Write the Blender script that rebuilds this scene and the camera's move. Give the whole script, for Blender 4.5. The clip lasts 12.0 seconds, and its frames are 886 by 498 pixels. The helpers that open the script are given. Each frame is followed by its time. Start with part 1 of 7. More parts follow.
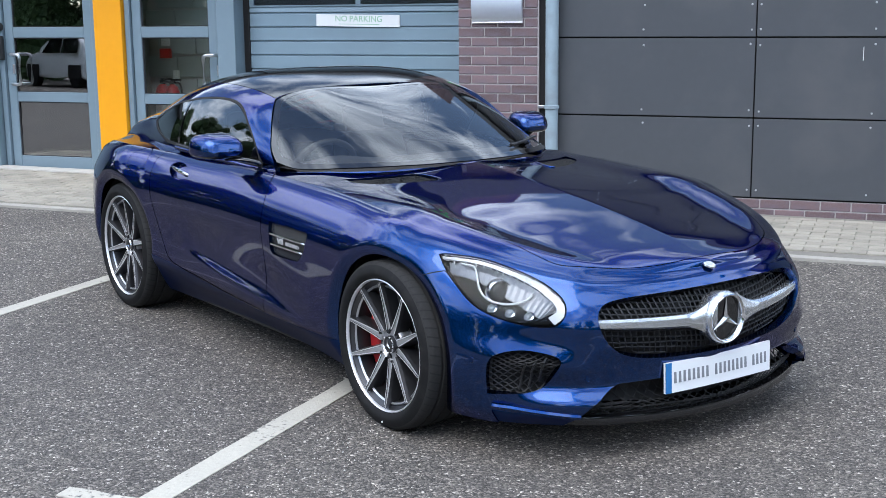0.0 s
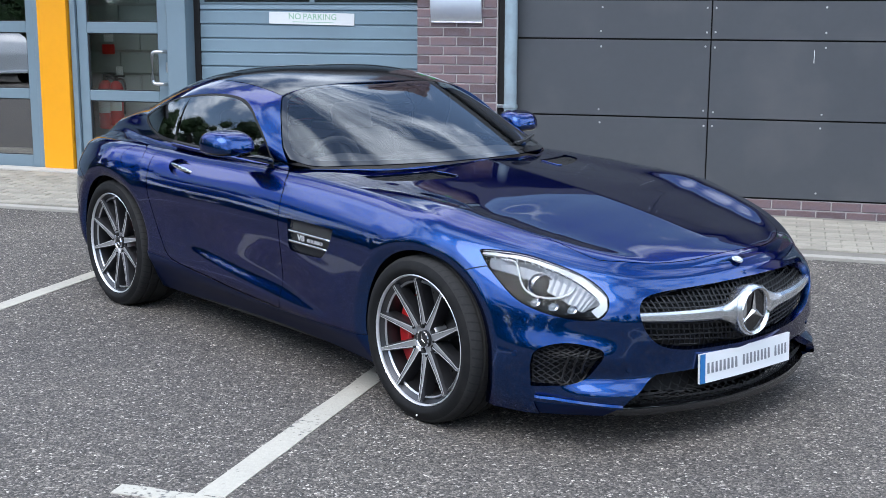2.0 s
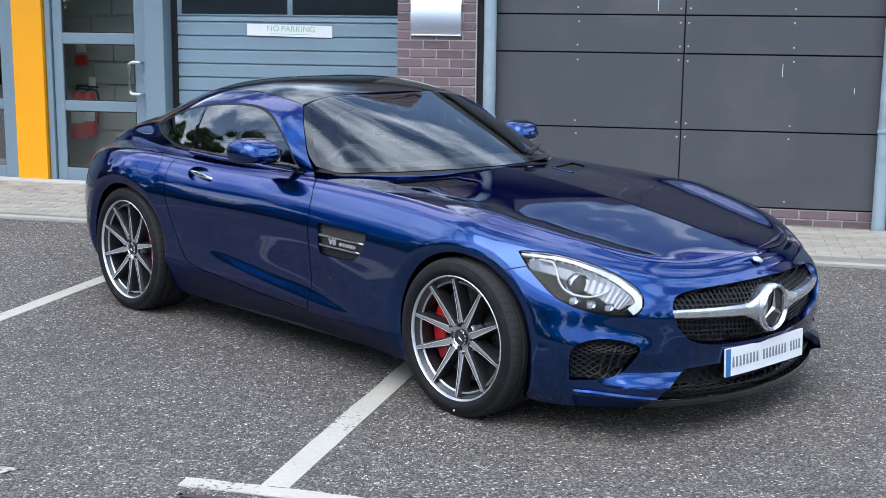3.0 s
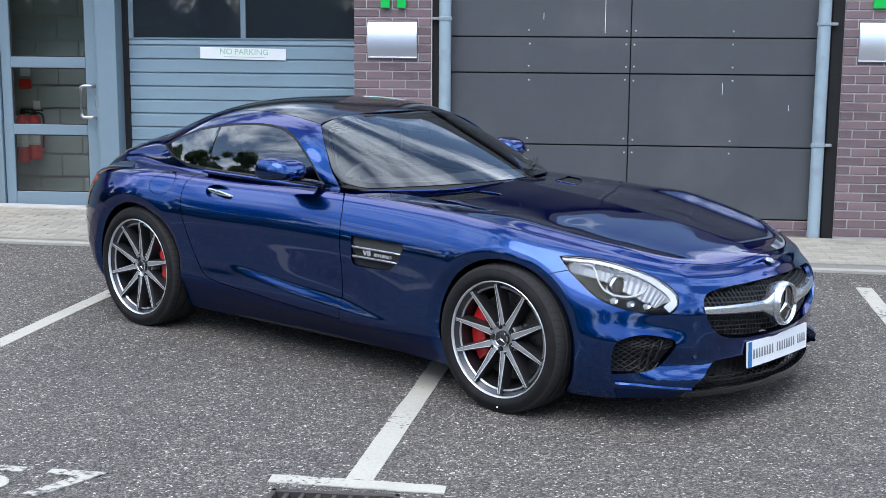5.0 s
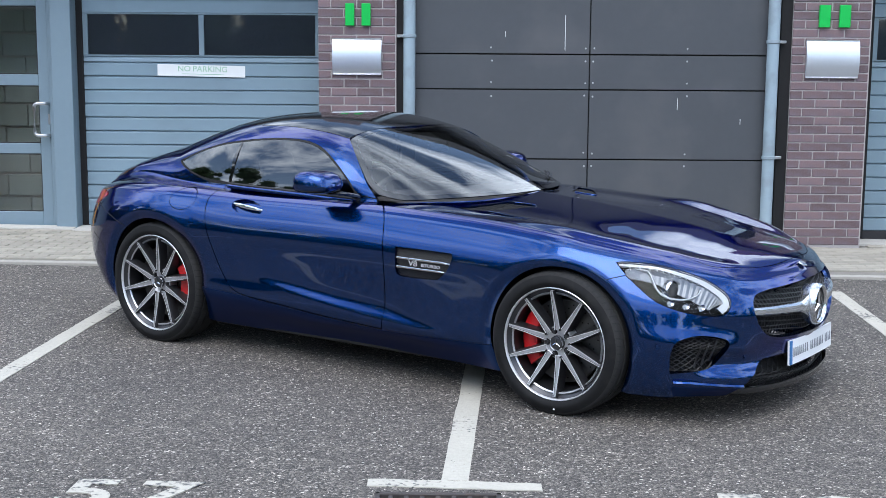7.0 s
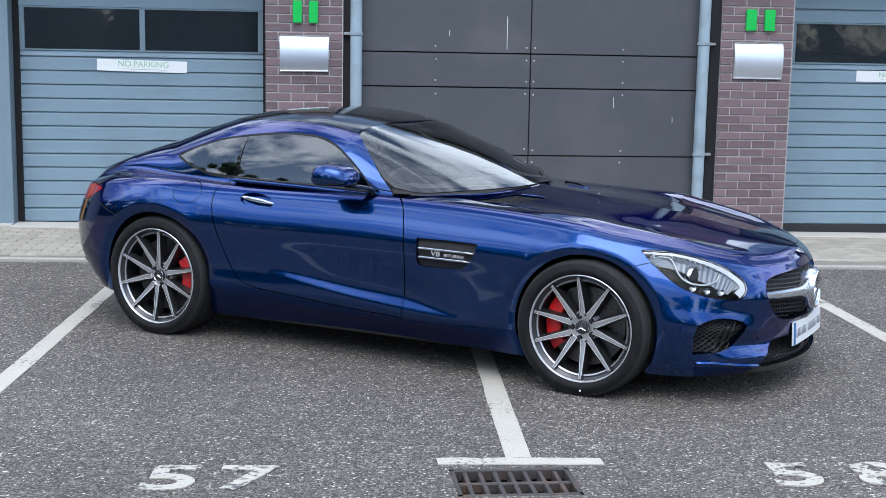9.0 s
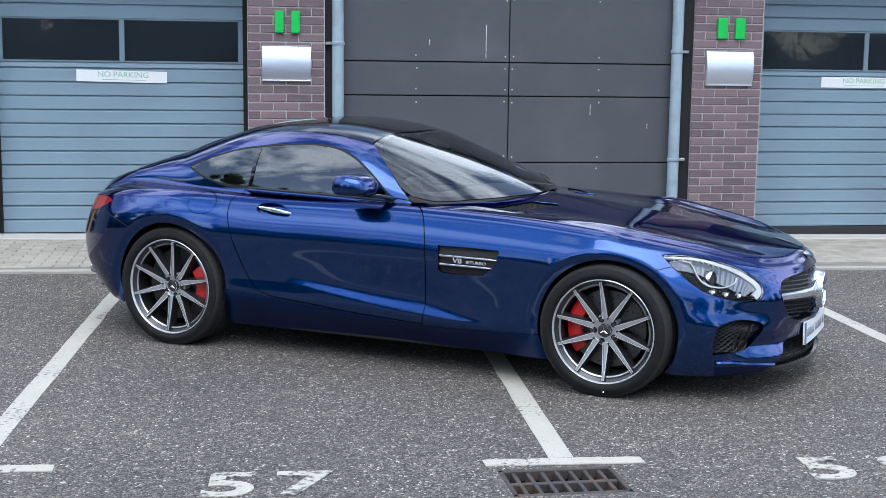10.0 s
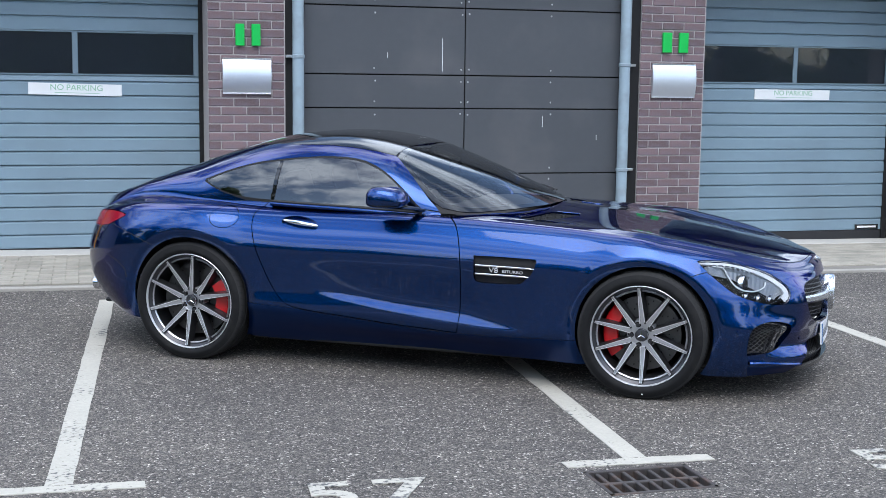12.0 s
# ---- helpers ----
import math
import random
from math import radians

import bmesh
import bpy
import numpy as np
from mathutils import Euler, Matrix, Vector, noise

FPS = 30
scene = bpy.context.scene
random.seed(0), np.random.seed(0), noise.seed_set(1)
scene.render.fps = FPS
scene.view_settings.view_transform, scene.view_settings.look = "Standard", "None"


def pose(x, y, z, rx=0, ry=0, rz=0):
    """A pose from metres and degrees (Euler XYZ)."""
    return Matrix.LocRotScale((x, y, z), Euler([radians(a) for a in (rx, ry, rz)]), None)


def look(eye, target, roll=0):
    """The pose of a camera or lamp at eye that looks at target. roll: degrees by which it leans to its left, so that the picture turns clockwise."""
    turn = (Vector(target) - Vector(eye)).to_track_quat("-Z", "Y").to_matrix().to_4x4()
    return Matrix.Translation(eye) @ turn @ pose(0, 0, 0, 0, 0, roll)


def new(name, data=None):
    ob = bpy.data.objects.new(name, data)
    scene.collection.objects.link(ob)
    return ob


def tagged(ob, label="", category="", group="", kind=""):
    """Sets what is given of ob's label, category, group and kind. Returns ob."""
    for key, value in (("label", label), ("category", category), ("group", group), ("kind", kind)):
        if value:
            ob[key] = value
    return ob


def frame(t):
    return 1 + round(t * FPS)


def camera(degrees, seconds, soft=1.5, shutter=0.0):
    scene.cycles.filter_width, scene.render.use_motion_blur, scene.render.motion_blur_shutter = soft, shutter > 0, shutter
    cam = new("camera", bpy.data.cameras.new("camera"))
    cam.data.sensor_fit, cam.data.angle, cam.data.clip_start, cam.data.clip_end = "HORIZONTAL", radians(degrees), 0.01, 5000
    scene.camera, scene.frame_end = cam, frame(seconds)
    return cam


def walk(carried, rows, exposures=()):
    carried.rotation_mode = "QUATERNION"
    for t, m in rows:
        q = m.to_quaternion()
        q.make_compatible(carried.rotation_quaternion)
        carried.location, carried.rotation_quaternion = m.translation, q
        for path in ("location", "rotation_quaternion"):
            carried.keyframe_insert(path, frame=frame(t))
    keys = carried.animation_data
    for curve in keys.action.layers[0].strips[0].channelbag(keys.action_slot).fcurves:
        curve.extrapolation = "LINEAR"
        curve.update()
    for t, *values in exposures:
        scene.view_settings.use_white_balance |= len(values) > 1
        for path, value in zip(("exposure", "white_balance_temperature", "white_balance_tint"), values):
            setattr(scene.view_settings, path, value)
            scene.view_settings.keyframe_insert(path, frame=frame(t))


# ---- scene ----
cam = camera(38.7, 12.0, soft=0.6)
PATH = [
    (0, (-0.183, -0.185, 1.605), (-0.867, 1.656, 1.227), -0.6),
    (0.5, (-0.184, -0.198, 1.605), (-0.845, 1.652, 1.227), -0.4),
    (1, (-0.348, -0.323, 1.609), (-0.973, 1.538, 1.228), -0.2),
    (1.5, (-0.527, -0.419, 1.611), (-1.102, 1.458, 1.228), 0.1),
    (2, (-0.679, -0.436, 1.611), (-1.2, 1.457, 1.231), 0.2),
    (2.5, (-0.846, -0.56, 1.615), (-1.31, 1.35, 1.244), 0.4),
    (3, (-1.046, -0.762, 1.607), (-1.457, 1.162, 1.248), 0.6),
    (5, (-1.679, -1.231, 1.607), (-1.898, 0.73, 1.283), 0.4),
    (5.5, (-1.866, -1.233, 1.59), (-2.036, 0.735, 1.276), 0.3),
    (6, (-2.034, -1.278, 1.604), (-2.154, 0.695, 1.299), 0.3),
    (6.5, (-2.278, -1.382, 1.596), (-2.348, 0.595, 1.298), 0.3),
    (7, (-2.492, -1.452, 1.587), (-2.508, 0.526, 1.293), 0.4),
    (9, (-3.334, -1.643, 1.57), (-3.116, 0.323, 1.277), 1.0),
    (9.5, (-3.526, -1.644, 1.582), (-3.253, 0.317, 1.294), 0.8),
    (10, (-3.799, -1.717, 1.593), (-3.475, 0.236, 1.31), 0.7),
    (10.5, (-4.024, -1.753, 1.593), (-3.65, 0.193, 1.319), 0.7),
    (11, (-4.189, -1.664, 1.594), (-3.762, 0.271, 1.325), 0.7),
    (11.5, (-4.399, -1.642, 1.593), (-3.917, 0.281, 1.327), 0.7),
    (12, (-4.717, -1.652, 1.597), (-4.177, 0.255, 1.334), 0.7),
]
walk(cam, [(t, look(eye, target, roll)) for t, eye, target, roll in PATH], exposures=((0, 1.09, 6250, 10), (5, 1.08, 6250, 10), (12, 1.01, 6250, 10)))

# ---- world, sun ----
SUN_AZ, SUN_EL = radians(195), radians(58)      # azimuth from +y, clockwise seen from above
world = bpy.data.worlds.new("sky")
scene.world = world
world.use_nodes = True
wn, wl = world.node_tree.nodes, world.node_tree.links
wn.clear()
sky = wn.new("ShaderNodeTexSky")
sky.sky_type, sky.sun_disc = "NISHITA", False
sky.sun_elevation, sky.sun_rotation = SUN_EL, SUN_AZ
sky.air_density, sky.dust_density, sky.ozone_density = 1.0, 1.0, 1.5
wtc = wn.new("ShaderNodeTexCoord")
wmap = wn.new("ShaderNodeMapping")
wmap.inputs["Location"].default_value = (0.4, 1.1, 0.0)
wmap.inputs["Scale"].default_value = (1.0, 1.0, 1.5)
wnoise = wn.new("ShaderNodeTexNoise")
wnoise.inputs["Scale"].default_value, wnoise.inputs["Detail"].default_value = 2.7, 9.0
wnoise.inputs["Roughness"].default_value, wnoise.inputs["Distortion"].default_value = 0.6, 0.35
wramp = wn.new("ShaderNodeValToRGB")
wramp.color_ramp.elements[0].position, wramp.color_ramp.elements[1].position = 0.450, 0.575
wmix = wn.new("ShaderNodeMix")
wmix.data_type = "RGBA"
wmix.inputs["B"].default_value = (9.4, 10.5, 12.0, 1)
wbg = wn.new("ShaderNodeBackground")
wbg.inputs["Strength"].default_value = 0.135
wout = wn.new("ShaderNodeOutputWorld")
wl.new(wtc.outputs["Generated"], wmap.inputs["Vector"])
wl.new(wmap.outputs["Vector"], wnoise.inputs["Vector"])
wl.new(wnoise.outputs["Fac"], wramp.inputs["Fac"])
wl.new(wramp.outputs["Color"], wmix.inputs["Factor"])
wl.new(sky.outputs["Color"], wmix.inputs["A"])
wl.new(wmix.outputs["Result"], wbg.inputs["Color"])
wl.new(wbg.outputs["Background"], wout.inputs["Surface"])

sun_data = bpy.data.lights.new("sun", "SUN")
sun_data.energy, sun_data.angle, sun_data.color = 1.15, radians(50), (1.0, 0.98, 0.95)
sun = new("sun", sun_data)
sun.matrix_world = look((0, 0, 30), (-30 * math.sin(SUN_AZ) / math.tan(SUN_EL), -30 * math.cos(SUN_AZ) / math.tan(SUN_EL), 0))

# ---- materials ----
def material(name, color, rough=0.5, metal=0.0, vary=0.0, grain=0.0, scale=30.0, bump=0.0, bump_scale=None, spread=0.0,
             coat=0.0, spec=0.5, dirt=None, dirt_scale=2.0, dirt_low=0.5, dirt_high=0.75, emit=0.0, island=False):
    """A surface with variation at two scales (vary: broad, grain: fine), relief, and stains of another colour."""
    m = bpy.data.materials.new(name)
    m.use_nodes = True
    n, l = m.node_tree.nodes, m.node_tree.links
    b = n["Principled BSDF"]
    b.inputs["Base Color"].default_value = (*color, 1)
    b.inputs["Roughness"].default_value, b.inputs["Metallic"].default_value = rough, metal
    b.inputs["Coat Weight"].default_value, b.inputs["Coat Roughness"].default_value = coat, 0.03
    b.inputs["Specular IOR Level"].default_value = spec
    tc = n.new("ShaderNodeTexCoord")
    place = tc.outputs["Object"]

    def noise_tex(s, detail=4.0):
        t = n.new("ShaderNodeTexNoise")
        t.inputs["Scale"].default_value, t.inputs["Detail"].default_value = s, detail
        l.new(place, t.inputs["Vector"])
        return t.outputs["Fac"]

    def mathnode(op, a, c):
        t = n.new("ShaderNodeMath")
        t.operation = op
        for i, v in enumerate((a, c)):
            if isinstance(v, (int, float)):
                t.inputs[i].default_value = v
            else:
                l.new(v, t.inputs[i])
        return t.outputs[0]

    value = None
    for amount, s in ((vary, scale / 12), (grain, scale)):
        if amount:
            v = mathnode("MULTIPLY", mathnode("SUBTRACT", noise_tex(s), 0.5), amount * 2)
            value = v if value is None else mathnode("ADD", value, v)
    if spread:
        oi = n.new("ShaderNodeNewGeometry") if island else n.new("ShaderNodeObjectInfo")
        v = mathnode("MULTIPLY", mathnode("SUBTRACT", oi.outputs["Random Per Island" if island else "Random"], 0.5), spread * 2)
        value = v if value is None else mathnode("ADD", value, v)
    out = None
    if value is not None:
        hsv = n.new("ShaderNodeHueSaturation")
        hsv.inputs["Color"].default_value = (*color, 1)
        l.new(mathnode("ADD", value, 1.0), hsv.inputs["Value"])
        out = hsv.outputs["Color"]
    if dirt:
        r = n.new("ShaderNodeValToRGB")
        r.color_ramp.elements[0].position, r.color_ramp.elements[1].position = dirt_low, dirt_high
        l.new(noise_tex(dirt_scale, 8.0), r.inputs["Fac"])
        mx = n.new("ShaderNodeMix")
        mx.data_type = "RGBA"
        l.new(r.outputs["Color"], mx.inputs["Factor"])
        mx.inputs["A"].default_value, mx.inputs["B"].default_value = (*color, 1), (*dirt, 1)
        if out is not None:
            l.new(out, mx.inputs["A"])
        out = mx.outputs["Result"]
    if out is not None:
        l.new(out, b.inputs["Base Color"])
    if bump:
        bp = n.new("ShaderNodeBump")
        bp.inputs["Strength"].default_value, bp.inputs["Distance"].default_value = bump, 0.004
        l.new(noise_tex(bump_scale or scale), bp.inputs["Height"])
        l.new(bp.outputs["Normal"], b.inputs["Normal"])
    if emit:
        b.inputs["Emission Color"].default_value, b.inputs["Emission Strength"].default_value = (*color, 1), emit
    return m


def glass_material(name, tint, gloss=1.0, ior=1.5, rough=0.0):
    """A thin pane: clear and tinted, with a mirror image that grows at grazing angles."""
    m = bpy.data.materials.new(name)
    m.use_nodes = True
    n, l = m.node_tree.nodes, m.node_tree.links
    n.clear()
    out, mix = n.new("ShaderNodeOutputMaterial"), n.new("ShaderNodeMixShader")
    tr, gl, fr = n.new("ShaderNodeBsdfTransparent"), n.new("ShaderNodeBsdfGlossy"), n.new("ShaderNodeFresnel")
    tr.inputs["Color"].default_value = (*tint, 1)
    gl.inputs["Color"].default_value, gl.inputs["Roughness"].default_value = (gloss, gloss, gloss, 1), rough
    fr.inputs["IOR"].default_value = ior
    l.new(fr.outputs["Fac"], mix.inputs["Fac"])
    l.new(tr.outputs["BSDF"], mix.inputs[1])
    l.new(gl.outputs["BSDF"], mix.inputs[2])
    l.new(mix.outputs["Shader"], out.inputs["Surface"])
    return m


def asphalt_material():
    m = bpy.data.materials.new("asphalt")
    m.use_nodes = True
    n, l = m.node_tree.nodes, m.node_tree.links
    b = n["Principled BSDF"]
    tc = n.new("ShaderNodeTexCoord")

    def noise_tex(s, detail=3.0):
        t = n.new("ShaderNodeTexNoise")
        t.inputs["Scale"].default_value, t.inputs["Detail"].default_value = s, detail
        l.new(tc.outputs["Object"], t.inputs["Vector"])
        return t.outputs["Fac"]

    vor = n.new("ShaderNodeTexVoronoi")
    vor.inputs["Scale"].default_value = 105.0
    warp = n.new("ShaderNodeTexNoise")                # the stones are of uneven size and shape
    warp.inputs["Scale"].default_value, warp.inputs["Detail"].default_value = 55.0, 3.0
    l.new(tc.outputs["Object"], warp.inputs["Vector"])
    shift = n.new("ShaderNodeVectorMath")
    shift.operation = "MULTIPLY_ADD"
    shift.inputs[1].default_value = (0.030, 0.030, 0.030)
    l.new(warp.outputs["Color"], shift.inputs[0])
    l.new(tc.outputs["Object"], shift.inputs[2])
    l.new(shift.outputs["Vector"], vor.inputs["Vector"])
    stones = n.new("ShaderNodeValToRGB")              # each stone of the wearing course has its own grey
    e = stones.color_ramp.elements
    e[0].position, e[0].color = 0.0, (0.063, 0.058, 0.052, 1)
    e[1].position, e[1].color = 1.0, (0.66, 0.61, 0.54, 1)
    for p, c in ((0.45, 0.112), (0.79, 0.166), (0.94, 0.255)):
        k = e.new(p)
        k.color = (c * 1.15, c * 1.03, c * 0.90, 1)
    sep = n.new("ShaderNodeSeparateColor")
    l.new(vor.outputs["Color"], sep.inputs["Color"])
    l.new(sep.outputs["Red"], stones.inputs["Fac"])
    broad = n.new("ShaderNodeValToRGB")
    broad.color_ramp.elements[0].position, broad.color_ramp.elements[1].position = 0.36, 0.66
    broad.color_ramp.elements[0].color, broad.color_ramp.elements[1].color = (0.80, 0.79, 0.80, 1), (1.22, 1.20, 1.17, 1)
    worn = n.new("ShaderNodeMath")                    # wide patches and hand-sized scuffs
    worn.operation = "MULTIPLY_ADD"
    worn.inputs[1].default_value = 0.45
    half_wide = n.new("ShaderNodeMath")
    half_wide.operation = "MULTIPLY"
    half_wide.inputs[1].default_value = 0.55
    l.new(noise_tex(0.9, 7.0), half_wide.inputs[0])
    l.new(noise_tex(11.0, 6.0), worn.inputs[0])
    l.new(half_wide.outputs[0], worn.inputs[2])
    l.new(worn.outputs[0], broad.inputs["Fac"])
    mul = n.new("ShaderNodeMix")
    mul.data_type, mul.blend_type = "RGBA", "MULTIPLY"
    mul.inputs["Factor"].default_value = 1.0
    l.new(stones.outputs["Color"], mul.inputs["A"])
    l.new(broad.outputs["Color"], mul.inputs["B"])
    gaps = n.new("ShaderNodeValToRGB")                # tar-dark gaps between the stones
    gaps.color_ramp.elements[0].position, gaps.color_ramp.elements[1].position = 0.38, 0.72
    gaps.color_ramp.elements[0].color, gaps.color_ramp.elements[1].color = (1, 1, 1, 1), (0.32, 0.32, 0.32, 1)
    l.new(vor.outputs["Distance"], gaps.inputs["Fac"])
    dark = n.new("ShaderNodeMix")
    dark.data_type, dark.blend_type = "RGBA", "MULTIPLY"
    dark.inputs["Factor"].default_value = 1.0
    l.new(mul.outputs["Result"], dark.inputs["A"])
    l.new(gaps.outputs["Color"], dark.inputs["B"])
    l.new(dark.outputs["Result"], b.inputs["Base Color"])
    b.inputs["Roughness"].default_value = 0.82
    bp = n.new("ShaderNodeBump")
    bp.inputs["Strength"].default_value, bp.inputs["Distance"].default_value = 0.8, 0.006
    l.new(vor.outputs["Distance"], bp.inputs["Height"])
    bp.invert = True
    l.new(bp.outputs["Normal"], b.inputs["Normal"])
    return m


def line_paint_material(name="line_paint", low=0.57, high=0.64):
    """White road paint, worn through to the stones in specks and patches."""
    m = material(name, (0.425, 0.398, 0.338), 0.7, vary=0.10, grain=0.16, scale=60, bump=0.6, bump_scale=110)
    n, l = m.node_tree.nodes, m.node_tree.links
    b = n["Principled BSDF"]
    link = b.inputs["Base Color"].links[0]
    base = link.from_socket
    tc = n.new("ShaderNodeTexCoord")
    fine, wide, add, ramp, mx = (n.new("ShaderNodeTexNoise"), n.new("ShaderNodeTexNoise"), n.new("ShaderNodeMath"),
                                 n.new("ShaderNodeValToRGB"), n.new("ShaderNodeMix"))
    fine.inputs["Scale"].default_value, fine.inputs["Detail"].default_value = 42, 6
    wide.inputs["Scale"].default_value, wide.inputs["Detail"].default_value = 2.4, 3
    l.new(tc.outputs["Object"], fine.inputs["Vector"])
    l.new(tc.outputs["Object"], wide.inputs["Vector"])
    l.new(fine.outputs["Fac"], add.inputs[0])
    l.new(wide.outputs["Fac"], add.inputs[1])
    ramp.color_ramp.elements[0].position, ramp.color_ramp.elements[1].position = low, high
    half = n.new("ShaderNodeMath")
    half.operation = "MULTIPLY"
    half.inputs[1].default_value = 0.5
    l.new(add.outputs[0], half.inputs[0])
    l.new(half.outputs[0], ramp.inputs["Fac"])
    mx.data_type = "RGBA"
    mx.inputs["B"].default_value = (0.07, 0.07, 0.07, 1)
    l.new(ramp.outputs["Color"], mx.inputs["Factor"])
    l.new(base, mx.inputs["A"])
    l.new(mx.outputs["Result"], b.inputs["Base Color"])
    return m


